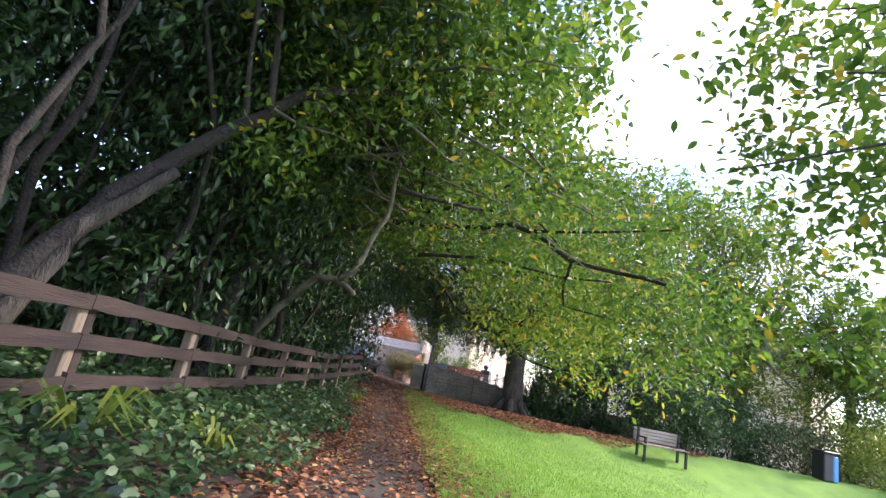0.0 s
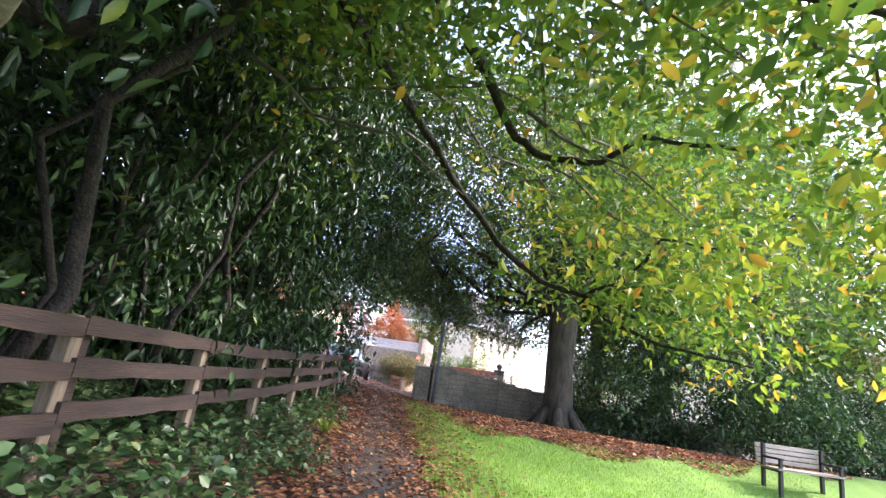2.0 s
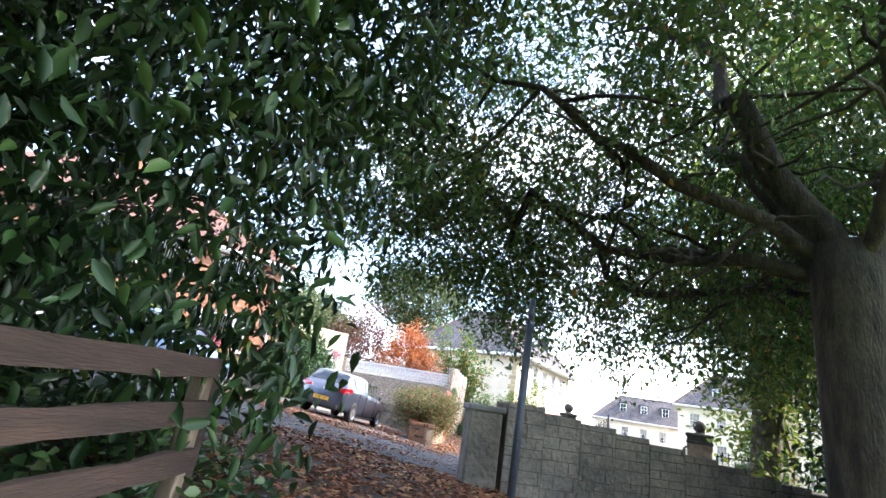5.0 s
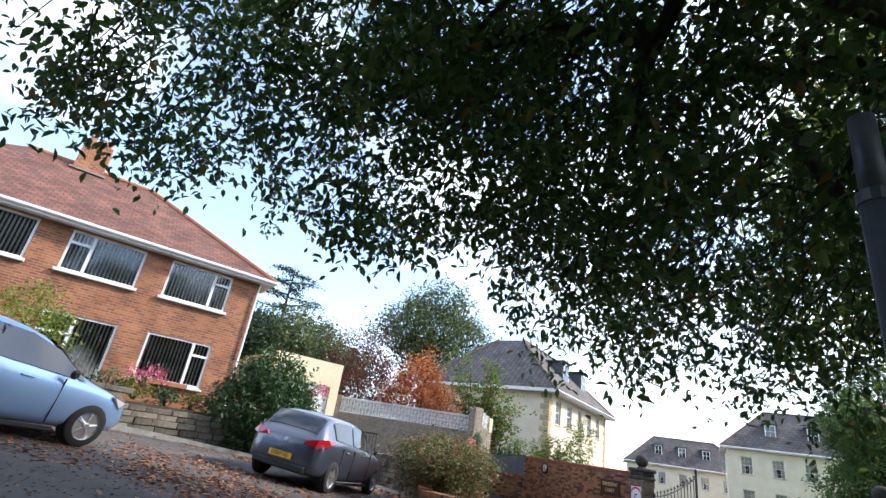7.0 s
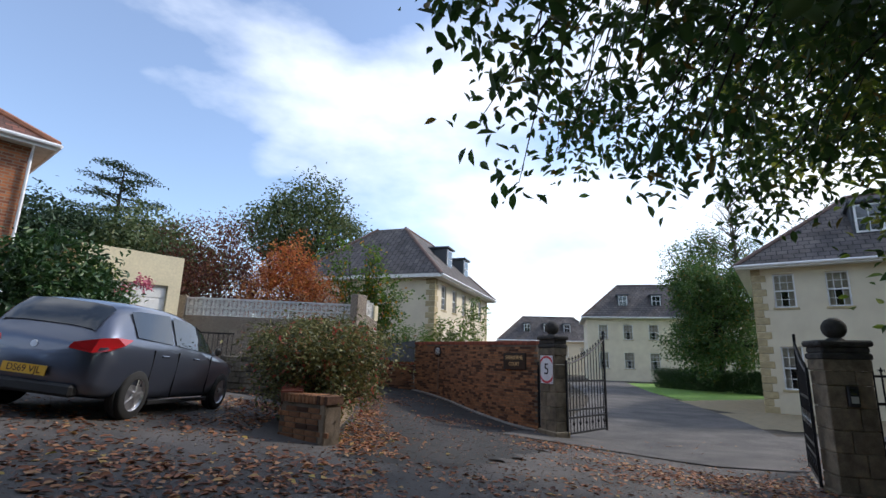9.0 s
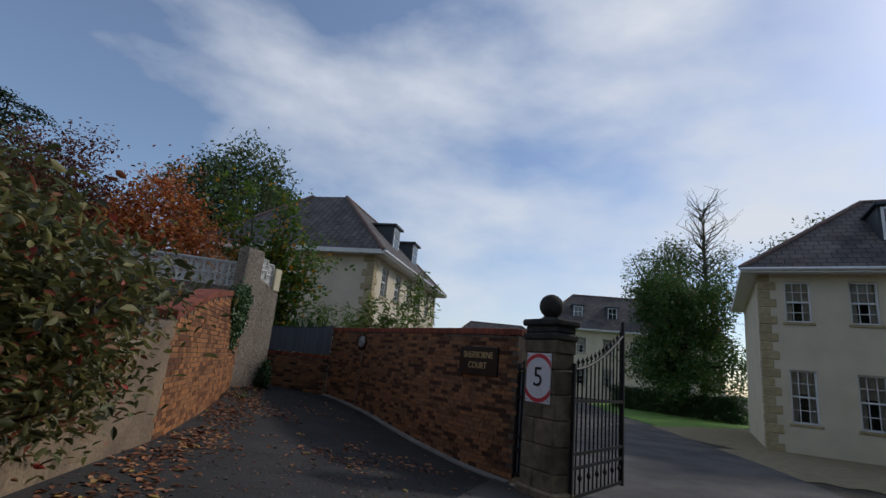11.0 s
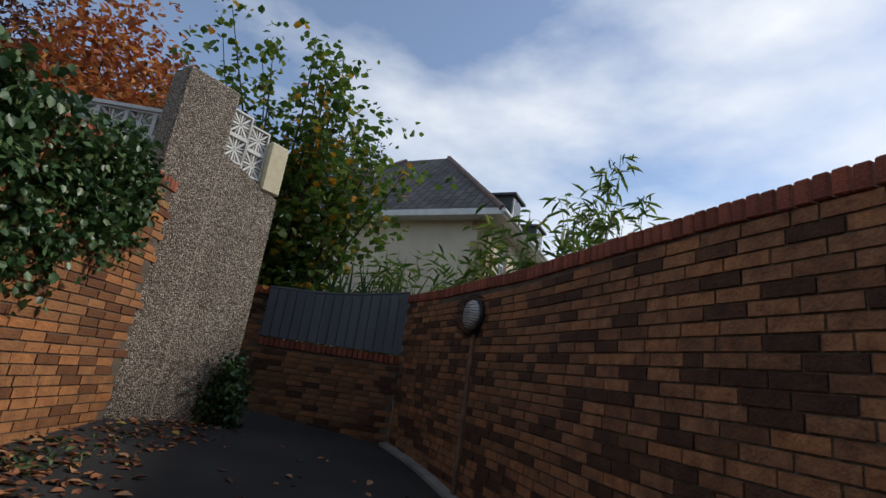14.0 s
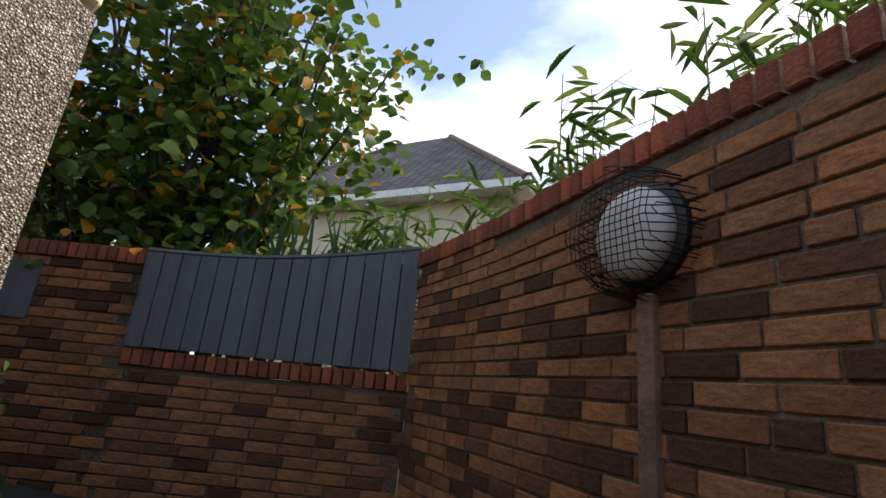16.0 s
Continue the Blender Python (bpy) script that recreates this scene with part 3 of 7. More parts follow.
pole = empty("street_pole", pose(1.40, 1.58, gz(1.4, 1.58), 0, 0.8, 0), "dark grey steel street pole beside the stone wall", "pole")
part("shaft", B().tube([(0, 0, -0.2), (0, 0, 2.0)], [0.047, 0.046], 14), M_POLE, pole, smooth=True)
part("collar", B().tube([(0, 0, 1.98), (0, 0, 2.02)], [0.051, 0.051], 14), M_POLE, pole)
part("upper_shaft", B().tube([(0, 0, 2.02), (0, 0, 2.3)], [0.038, 0.037], 14), M_POLE, pole, smooth=True)

# ---- fence ----
fence = empty("fence", Matrix(), "dark weathered three-rail timber fence along the path", "fence")


def rail_z(y):
    return float(np.interp(y, [-24, -15, -11.7, -7, -2.5, 0], [1.2, 1.11, 1.02, 0.945, 1.02, 1.15]))


post_y = [-6.5 + 1.57 * k for k in range(-10, 4)]
for y in post_y:
    zb, zt = gz(-0.72, y) - 0.1, rail_z(y) + random.uniform(0.0, 0.05)
    part("post", B().box(-0.74, y - 0.045, zb, -0.655, y + 0.045, zt, pose(0, 0, 0, 0, random.uniform(-1, 1), 0), 0.006), M_POST, fence)
    part("post", B().box(-0.735, y + 0.055, zb, -0.66, y + 0.135, zt - 0.05, None, 0.006), M_FENCE, fence, "dark older post")
for k in range(len(post_y) - 1):
    y0, y1 = post_y[k], post_y[k + 1]
    for step in (0, 1, 2):
        dz = -step * float(np.interp((y0 + y1) / 2, [-15, -11.7, -7], [0.28, 0.26, 0.215]))
        j0, j1 = random.uniform(-0.015, 0.015), random.uniform(-0.015, 0.015)
        b = B()
        n = 6
        for i in range(n + 1):
            t = i / n
            y = y0 + (y1 - y0) * t + (0.004 if i == 0 else -0.004 if i == n else 0)
            zc = rail_z(y0) * (1 - t) + rail_z(y1) * t + dz + j0 * (1 - t) + j1 * t
            wv = 0.006 * math.sin(9 * y + dz * 20)
            hh = 0.052 + 0.004 * math.sin(7 * y + dz * 9)
            for x, z in ((-0.652, zc - hh), (-0.612, zc - hh + wv), (-0.612, zc + hh), (-0.652, zc + hh - wv)):
                b.v.append((x + wv * 0.6, y, z))
        for i in range(n):
            for c in range(4):
                a, q = i * 4 + c, i * 4 + (c + 1) % 4
                b.f.append((a, q, q + 4, a + 4))
        b.f += [(3, 2, 1, 0), (n * 4, n * 4 + 1, n * 4 + 2, n * 4 + 3)]
        part("rail", b, M_FENCE, fence)

# ---- bench and bin ----
bench = empty("park_bench", pose(8.75, -1.9, gz(8.75, -1.9) - 0.03, 0, 0, 8), "weathered wooden slatted park bench at the lawn's edge", "bench")
for k in range(4):
    part("seat_slat", B().box(-0.75, -0.02 - k * 0.11, 0.42, 0.75, -0.11 - k * 0.11, 0.45, None, 0.006), M_BENCH, bench)
    part("back_slat", B().box(-0.75, 0.02, 0.5 + k * 0.095, 0.75, 0.05, 0.58 + k * 0.095, pose(0, 0, 0, -8, 0, 0), 0.006), M_BENCH, bench)
for x in (-0.66, 0.66):
    part("leg", B().box(x - 0.03, -0.42, -0.05, x + 0.03, -0.36, 0.42).box(x - 0.03, 0.0, -0.05, x + 0.03, 0.06, 0.86).box(x - 0.03, -0.42, 0.38, x + 0.03, 0.06, 0.42).box(x - 0.03, -0.44, 0.6, x + 0.03, 0.06, 0.64).box(x - 0.03, -0.42, 0.42, x + 0.03, -0.37, 0.6), M_TRIM, bench)
litter = empty("litter_bin", pose(14.8, -0.5, gz(14.8, -0.5), 0, 0, 10), "black and blue litter bin on the grass", "bin")
part("body", B().box(-0.26, -0.24, 0, 0.1, 0.24, 0.85, None, 0.03), M_BIN, litter)
part("panel", B().box(0.1, -0.24, 0.0, 0.3, 0.24, 0.8, None, 0.03), M_BINB, litter)
part("lid", B().box(-0.3, -0.28, 0.85, 0.33, 0.28, 0.93, None, 0.03), M_BIN, litter)


# ---- houses ----
def holed(w, h, t, holes, x0=0.0, z0=0.0):
    """A wall w wide, h high, t thick with rectangular holes (xa, za, xb, zb) cut through; its outer face looks towards -y."""
    xs = sorted({0.0, w, *[v for q in holes for v in (q[0], q[2])]})
    zs = sorted({0.0, h, *[v for q in holes for v in (q[1], q[3])]})

    def solid(i, j):
        if i < 0 or j < 0 or i >= len(xs) - 1 or j >= len(zs) - 1:
            return False
        cx, cz = (xs[i] + xs[i + 1]) / 2, (zs[j] + zs[j + 1]) / 2
        return not any(a < cx < c and b_ < cz < d for a, b_, c, d in holes)
    b = B()
    for i in range(len(xs) - 1):
        for j in range(len(zs) - 1):
            if not solid(i, j):
                continue
            xa, xb, za, zb = x0 + xs[i], x0 + xs[i + 1], z0 + zs[j], z0 + zs[j + 1]
            b.add([(xa, 0, za), (xb, 0, za), (xb, 0, zb), (xa, 0, zb)], [(0, 1, 2, 3)])
            b.add([(xa, t, za), (xb, t, za), (xb, t, zb), (xa, t, zb)], [(3, 2, 1, 0)])
            for di, dj, q in ((-1, 0, ((xa, za), (xa, zb))), (1, 0, ((xb, zb), (xb, za))), (0, -1, ((xb, za), (xa, za))), (0, 1, ((xa, zb), (xb, zb)))):
                if not solid(i + di, j + dj):
                    (p, r), (s, u) = q
                    b.add([(p, 0, r), (s, 0, u), (s, t, u), (p, t, r)], [(0, 1, 2, 3)])
    return b


def window(parent, xa, za, xb, zb, y=0.05, split=None, blinds=True, sill=None, bars=0, side=1, m=None):
    """A framed window in an opening of a front wall; split: where its opening casement begins (fraction)."""
    f = 0.06
    w = part("window", B().box(xa, y, za, xb, y + 0.07, za + f, m).box(xa, y, zb - f, xb, y + 0.07, zb, m)
             .box(xa, y, za + f, xa + f, y + 0.07, zb - f, m).box(xb - f, y, za + f, xb, y + 0.07, zb - f, m), M_UPVC, parent, "white plastic window frame")
    part("pane", B().box(xa + f, y + 0.03, za + f, xb - f, y + 0.04, zb - f, m), M_CLEAR if blinds or bars else M_GLASS, w, "reflecting glass pane")
    if split:
        xs_ = xa + (xb - xa) * split
        c0, c1 = (xs_, xb) if side > 0 else (xa, xs_)
        part("mullion", B().box(xs_ - 0.04, y - 0.012, za + f, xs_ + 0.04, y + 0.075, zb - f, m), M_UPVC, w)
        zt = zb - (zb - za) * 0.3
        part("transom", B().box(c0, y - 0.012, zt - 0.035, c1, y + 0.075, zt + 0.035, m), M_UPVC, w)
    if bars:
        b = B()
        for k in range(1, bars):
            x = xa + (xb - xa) * k / bars
            b.box(x - 0.012, y + 0.015, za + f, x + 0.012, y + 0.05, zb - f, m)
        zm = (za + zb) / 2
        b.box(xa + f, y + 0.0, zm - 0.03, xb - f, y + 0.06, zm + 0.03, m)
        for q in (0.25, 0.75):
            z = za + (zb - za) * q
            b.box(xa + f, y + 0.015, z - 0.012, xb - f, y + 0.05, z + 0.012, m)
        part("glazing_bars", b, M_UPVC, w)
    # near-black panel behind the glass paints the shade of the unlit interior
    part("room_shade_panel", B().box(xa + 0.02, y + 0.30, za, xb - 0.02, y + 0.32, zb, m), M_ROOM_SHADE, w)
    if blinds:
        b = B()
        x = xa + f + 0.03
        while x < xb - f - 0.05:
            b.box(x, y + 0.13, za + f, x + 0.055, y + 0.136, zb - f, (m or Matrix()) @ Matrix.Translation((x, y + 0.13, 0)) @ pose(0, 0, 0, 0, 0, 28) @ Matrix.Translation((-x, -y - 0.13, 0)))
            x += 0.10
        tagged(part("blinds", b, M_BLIND, w, "vertical fabric blind slats"), kind="stuff")
    if sill:
        part("sill", B().box(xa - 0.08, y - 0.14, za - 0.09, xb + 0.08, y + 0.02, za, m, 0.01), sill, w)
    return w


M_CLEAR = bpy.data.materials.new("clear_glass")
M_CLEAR.use_nodes = True
_n, _l = M_CLEAR.node_tree.nodes, M_CLEAR.node_tree.links
_n.clear()
_o, _g, _t, _m = _n.new("ShaderNodeOutputMaterial"), _n.new("ShaderNodeBsdfGlossy"), _n.new("ShaderNodeBsdfTransparent"), _n.new("ShaderNodeMixShader")
_g.inputs["Roughness"].default_value = 0.02
_fr = _n.new("ShaderNodeFresnel")
_fr.inputs["IOR"].default_value = 1.6
_l.new(_fr.outputs[0], _m.inputs[0])
_l.new(_t.outputs[0], _m.inputs[1])
_l.new(_g.outputs[0], _m.inputs[2])
_l.new(_m.outputs[0], _o.inputs["Surface"])


def hip_roof(x0, x1, y0, y1, ze, zt, inx, iny, over=0.35):
    b = B()
    x0, x1, y0, y1 = x0 - over, x1 + over, y0 - over, y1 + over
    inx, iny = inx + over, iny + over
    v = [(x0, y0, ze), (x1, y0, ze), (x1, y1, ze), (x0, y1, ze), (x0 + inx, y0 + iny, zt), (x1 - inx, y0 + iny, zt), (x1 - inx, y1 - iny, zt), (x0 + inx, y1 - iny, zt)]
    b.add(v, [(0, 1, 5, 4), (1, 2, 6, 5), (2, 3, 7, 6), (3, 0, 4, 7), (4, 5, 6, 7), (3, 2, 1, 0)])
    return b, v


def gutter(parent, x0, x1, y0, y1, z, over=0.35):
    x0, x1, y0, y1 = x0 - over, x1 + over, y0 - over, y1 + over
    part("fascia", B().box(x0, y0, z - 0.16, x1, y0 + 0.03, z + 0.02).box(x0, y1 - 0.03, z - 0.16, x1, y1, z + 0.02).box(x0, y0 + 0.03, z - 0.16, x0 + 0.03, y1 - 0.03, z + 0.02).box(x1 - 0.03, y0 + 0.03, z - 0.16, x1, y1 - 0.03, z + 0.02), M_WHITE, parent)
    part("soffit", B().box(x0 + 0.03, y0 + 0.03, z - 0.14, x1 - 0.03, y1 - 0.03, z - 0.11), M_WHITE, parent)
    part("gutter", B().tube([(x0 - .03, y0 - .05, z - .04), (x1 + .05, y0 - .05, z - .04)], 0.055, 8).tube([(x1 + .05, y0 - .05, z - .04), (x1 + .05, y1, z - .04)], 0.055, 8), M_UPVC, parent)


# brick house above the road
H1 = empty("brick_house", pose(-7.55, 16.25, 0, 0, 0, 41), "orange-red brick semi-detached house with red tiled hip roof", "house")
zb1 = 1.0
h1w = [(-2.85, 4.55, -0.93, 5.75), (-5.55, 4.55, -3.6, 5.75), (-2.8, 2.08, -0.93, 3.43), (-5.4, 1.6, -3.6, 3.4), (-8.2, 4.55, -6.35, 5.75), (-8.2, 2.08, -6.35, 3.43)]
part("front_wall", holed(12, 4.95, 0.25, [(a + 12, b_ - zb1, c + 12, d - zb1) for a, b_, c, d in h1w], -12, zb1), M_BRICKFAR, H1)
part("side_wall", B().box(-0.25, 0.25, zb1, 0, 8, 5.95).box(-12, 7.75, zb1, -0.25, 8, 5.95).box(-12, 0.25, zb1, -11.75, 7.75, 5.95), M_BRICKFAR, H1)
for i, (a, b_, c, d) in enumerate(h1w):
    window(H1, a, b_, c, d, 0.03, 0.72 if i in (0, 2) else 0.3 if i != 3 else 0.42, True, M_WHITE if i != 3 else None, side=1 if i in (0, 2) else -1)
rb, rv = hip_roof(-12, 0, 0, 8, 5.95, 9.1, 4.0, 4.0)
part("roof", rb, M_ROOF_R, H1, "mossy red clay roof tiles")
gutter(H1, -12, 0, 0, 8, 5.95)
part("ridge_tiles", B().tube([rv[4], rv[5]], 0.11, 8).tube([rv[1], rv[5]], 0.10, 8), M_TERRA, H1)
chim = part("chimney", B().box(-6.6, 3.5, 8.4, -5.7, 4.4, 9.95), M_BRICKFAR, H1)
part("flaunching", B().box(-6.7, 3.4, 8.75, -5.6, 4.5, 8.82), M_KERB, chim)
for k in range(3):
    part("chimney_pot", B().lathe([(0.11, 0), (0.10, 0.35), (0.13, 0.4), (0.09, 0.4)], 12, (-6.42 + k * 0.27, 3.95, 9.95)), M_TERRA, chim)
part("downpipe", B().tube([(-0.08, -0.32, 5.85), (-0.05, -0.08, 5.5), (-0.05, -0.08, zb1)], 0.035, 8), M_UPVC, H1)
part("window_box", B().box(-2.5, -0.22, 1.98, -1.3, -0.06, 2.12, None, 0.01), M_TERRA, H1)


# cream villas
def villa(m, w, d, ze, zt, inx, wins, label, name="cream_villa", quoin=True, dormers=(), side_wins=(), zb=-1.0):
    h = empty(name, m, label, "house", "cream villas")
    part("front_wall", holed(w, ze - zb, 0.25, [(a, b_ - zb, c, e - zb) for a, b_, c, e in wins], 0, zb), M_RENDER, h)
    part("side_wall", B().box(0, 0.25, zb, 0.25, d, ze), M_RENDER, h)
    part("side_wall", B().box(w - 0.25, 0.25, zb, w, d, ze), M_RENDER, h)
    part("back_wall", B().box(0.25, d - 0.25, zb, w - 0.25, d, ze), M_RENDER, h)
    for a, b_, c, e in wins:
        window(h, a, b_, c, e, 0.10, None, False, M_QUOIN, 3)
        cw = (c - a) * 0.30
        part("curtain", B().box(a - 0.03, 0.262, b_ - 0.03, a + cw, 0.29, e + 0.03, None, 0.004).box(c - cw, 0.262, b_ - 0.03, c + 0.03, 0.29, e + 0.03, None, 0.004).box(a + cw, 0.275, e - 0.45 * (e - b_), c - cw, 0.28, e + 0.03), M_CURTAIN, h, "pale curtains and half-drawn blind")
    rb_, v = hip_roof(0, w, 0, d, ze, zt, inx, min(inx, d / 2 - 0.2), 0.55)
    part("roof", rb_, M_ROOF_G, h, "grey-brown slate-like roof tiles")
    gutter(h, 0, w, 0, d, ze, 0.55)
    part("hip_tiles", B().tube([v[1], v[5]], 0.10, 8).tube([v[0], v[4]], 0.10, 8).tube([v[3], v[7]], 0.10, 8).tube([v[4], v[5]], 0.09, 8), M_HIP, h)
    if quoin:
        for cx, sx in ((0, 1), (w, -1)):
            z, k = zb, 0
            while z < ze - 0.3:
                L = 0.5 if k % 2 else 0.32
                xa, xb = (cx - 0.03, cx + L) if sx > 0 else (cx - L, cx + 0.03)
                part("quoin", B().box(xa, -0.03, z + 0.01, xb, (0.82 - L), z + 0.29, None, 0.015), M_QUOIN, h)
                z += 0.30
                k += 1
    for x in dormers:
        dm = part("dormer", B().box(x - 0.55, 1.0, ze + 1.0, x + 0.55, 3.6, ze + 2.55), M_GREY_TRIM, h, "grey-clad roof dormer")
        part("dormer_roof", B().box(x - 0.68, 0.82, ze + 2.55, x + 0.68, 3.7, ze + 2.67, None, 0.02), M_GREY_TRIM, dm)
        part("dormer_window", B().box(x - 0.47, 0.95, ze + 1.30, x + 0.47, 0.995, ze + 2.5), M_UPVC, dm)
        part("dormer_pane", B().box(x - 0.39, 0.935, ze + 1.38, x - 0.02, 0.948, ze + 1.88).box(x + 0.02, 0.935, ze + 1.38, x + 0.39, 0.948, ze + 1.88).box(x - 0.39, 0.935, ze + 1.93, x - 0.02, 0.948, ze + 2.43).box(x + 0.02, 0.935, ze + 1.93, x + 0.39, 0.948, ze + 2.43), M_GLASS, dm)
    return h


villa(pose(4.44, 29.0, 0, 0, 0, 60.5), 11.2, 8.5, 5.45, 9.1, 3.3, [(1.1 + 1.95 * k, 3.75, 1.9 + 1.95 * k, 5.1) for k in range(5)] + [(1.1 + 1.95 * k, 0.3, 1.9 + 1.95 * k, 2.0) for k in range(5)],
      "cream rendered villa with grey tiled mansard-like roof and dormers", dormers=(5.2, 8.9))
villa(pose(17.2, 21.9, 0, 0, 0, -45), 11, 9, 5.4, 9.1, 4.0, [(x, z0, x + 0.76, z1) for x in (0.74, 2.53, 5.0, 6.9) for z0, z1 in ((3.6, 5.02), (0.28, 2.0))],
      "cream rendered villa with buff stone quoins and sash windows", dormers=(4.3,))
villa(pose(26.0, 55.0, 0, 0, 0, -24), 18, 9, 6.1, 10.2, 3.8, [(1.2 + 2.6 * k, 3.7, 2.2 + 2.6 * k, 5.3) for k in range(6)] + [(1.2 + 2.6 * k, 0.6, 2.2 + 2.6 * k, 2.3) for k in range(6) if k != 3],
      "cream villa with three dormers behind the hedge", dormers=(4, 7.5, 11), quoin=False)
villa(pose(22.5, 76, 0, 0, 0, -15), 15, 9, 4.2, 8.0, 3.6, [(1.2 + 2.6 * k, 1.8, 2.2 + 2.6 * k, 3.3) for k in range(5)], "cream far villa with dormers low on the slope", dormers=(4, 7, 10), quoin=False, zb=-3)

# garage
gar = empty("garage", pose(-6.95, 17.86, 0, 0, 0, 40), "flat-roofed cream garage with a white up-and-over door", "garage")
part("front_wall", holed(2.65, 3.1, 0.2, [(0.35, 0, 2.3, 2.2)], 0, 0.82), M_CREAM, gar)
part("side_wall", B().box(0, 0.2, 0.82, 0.2, 5, 3.9).box(2.45, 0.2, 0.82, 2.65, 5, 3.9).box(0.2, 4.8, 0.82, 2.45, 5, 3.9), M_CREAM, gar)
part("roof", B().box(0.2, 0.2, 3.7, 2.45, 4.8, 3.8), M_KERB, gar)
gd = part("door", B().box(0.36, 0.10, 0.82, 2.29, 0.14, 3.02), M_WHITE, gar)
for k in range(6):
    part("door_panel", B().box(0.40, 0.085, 0.9 + k * 0.35, 2.25, 0.10, 1.2 + k * 0.35, None, 0.006), M_WHITE, gd)


# ---- white lattice wall ----
lw = empty("wall_lattice", Matrix(), "pebbledashed garden wall topped with white pierced screen blocks", "wall", kind="structure")
part("wall", B().box(-4.87, 20.1, -0.2, 0.27, 20.3, 2.25), M_PEBBLE, lw)
part("end_pillar", B().box(-5.13, 20.05, -0.2, -4.87, 20.35, 2.86, None, 0.01), M_PEBBLE, lw)


def screen_block(s, t=0.09):
    """A square pierced block: a frame with a petal cross inside."""
    b = B()
    r = s / 2
    f = s * 0.07
    b.box(-r, 0, -r, r, t, -r + f).box(-r, 0, r - f, r, t, r).box(-r, 0, -r + f, -r + f, t, r - f).box(r - f, 0, -r + f, r, t, r - f)
    for k in range(4):
        b.box(0, 0.012, -f * 0.55, (r - f) * (1.36 if k % 2 else 0.98), t - 0.012, f * 0.55, pose(0, 0, 0, 0, 45 * k, 0))
        b.box(0, 0.012, -f * 0.55, (r - f) * (1.36 if k % 2 else 0.98), t - 0.012, f * 0.55, pose(0, 0, 0, 0, 45 * k + 180, 0))
    for k in range(4):
        m = pose(0, 0, 0, 0, 90 * k, 0)
        b.box(r * 0.42, 0.012, r * 0.06, r * 0.92, t - 0.012, r * 0.12, m @ pose(0, 0, 0, 0, -14, 0))
        b.box(r * 0.42, 0.012, -r * 0.12, r * 0.92, t - 0.012, -r * 0.06, m @ pose(0, 0, 0, 0, 14, 0))
    return b


SB = 0.257
sbm = screen_block(SB).mesh("screen_block")
sbm.materials.append(M_WHITE)
for i in range(20):
    for j in range(2):
        o = part("screen_block", sbm, None, lw)
        o.matrix_world = Matrix.Translation((-4.87 + (i + 0.5) * SB, 20.15, 2.25 + (j + 0.5) * SB * 1.03))
part("screen_cap", B().box(-4.87, 20.13, 2.78, 0.27, 20.27, 2.815), M_WHITE, lw)

# pebbledash end panel across the lane
pm = pose(0.39, 19.77, 0, 0, 0, 50)
pb = empty("wall_pebbledash", pm, "tall pebbledashed wall end with a pierced white panel", "wall", kind="structure")
part("tall_pier", B().box(0, 0, -0.3, 0.50, 0.30, 3.12, None, 0.02), M_PEBBLE, pb)
part("panel", B().add([(0.5, 0.02, -0.3), (1.14, 0.02, -0.3), (1.14, 0.02, 2.28), (0.5, 0.02, 2.5), (0.5, 0.26, -0.3), (1.14, 0.26, -0.3), (1.14, 0.26, 2.28), (0.5, 0.26, 2.5)],
                      [(0, 1, 2, 3), (7, 6, 5, 4), (1, 5, 6, 2), (3, 2, 6, 7), (0, 3, 7, 4), (0, 4, 5, 1)]), M_PEBBLE, pb)
for i in range(2):
    for j in range(2):
        o = part("screen_block", sbm, None, pb)
        o.matrix_parent_inverse = Matrix()
        o.location = (0.5 + (i + 0.5) * 0.245 * 0.86, 0.06, 2.5 - i * 0.07 + (j + 0.4) * SB)
        o.scale = (0.86, 1, 1)
part("end_post", B().box(0.93, 0.0, 2.32, 1.14, 0.28, 2.84, None, 0.015), M_CREAM, pb)


# ---- brick walls ----
def along(pts, s):
    for (xa, ya), (xb, yb) in zip(pts, pts[1:]):
        L = math.hypot(xb - xa, yb - ya)
        if s <= L:
            return xa + (xb - xa) * s / L, ya + (yb - ya) * s / L, math.atan2(yb - ya, xb - xa)
        s -= L
    return xb, yb, math.atan2(yb - ya, xb - xa)


def smooth_line(pts, n=40):
    """Points spread evenly along a soft curve through pts."""
    P = [Vector((*p, 0)) for p in pts]
    P = [2 * P[0] - P[1], *P, 2 * P[-1] - P[-2]]
    out = []
    for i in range(1, len(P) - 2):
        for k in range(n):
            t = k / n
            a, b_, c, d = P[i - 1], P[i], P[i + 1], P[i + 2]
            q = 0.5 * (2 * b_ + (c - a) * t + (2 * a - 5 * b_ + 4 * c - d) * t * t + (3 * b_ - a - 3 * c + d) * t ** 3)
            out.append((q.x, q.y))
    out.append((P[-2].x, P[-2].y))
    return out


CO, BL = 0.0625, 0.195


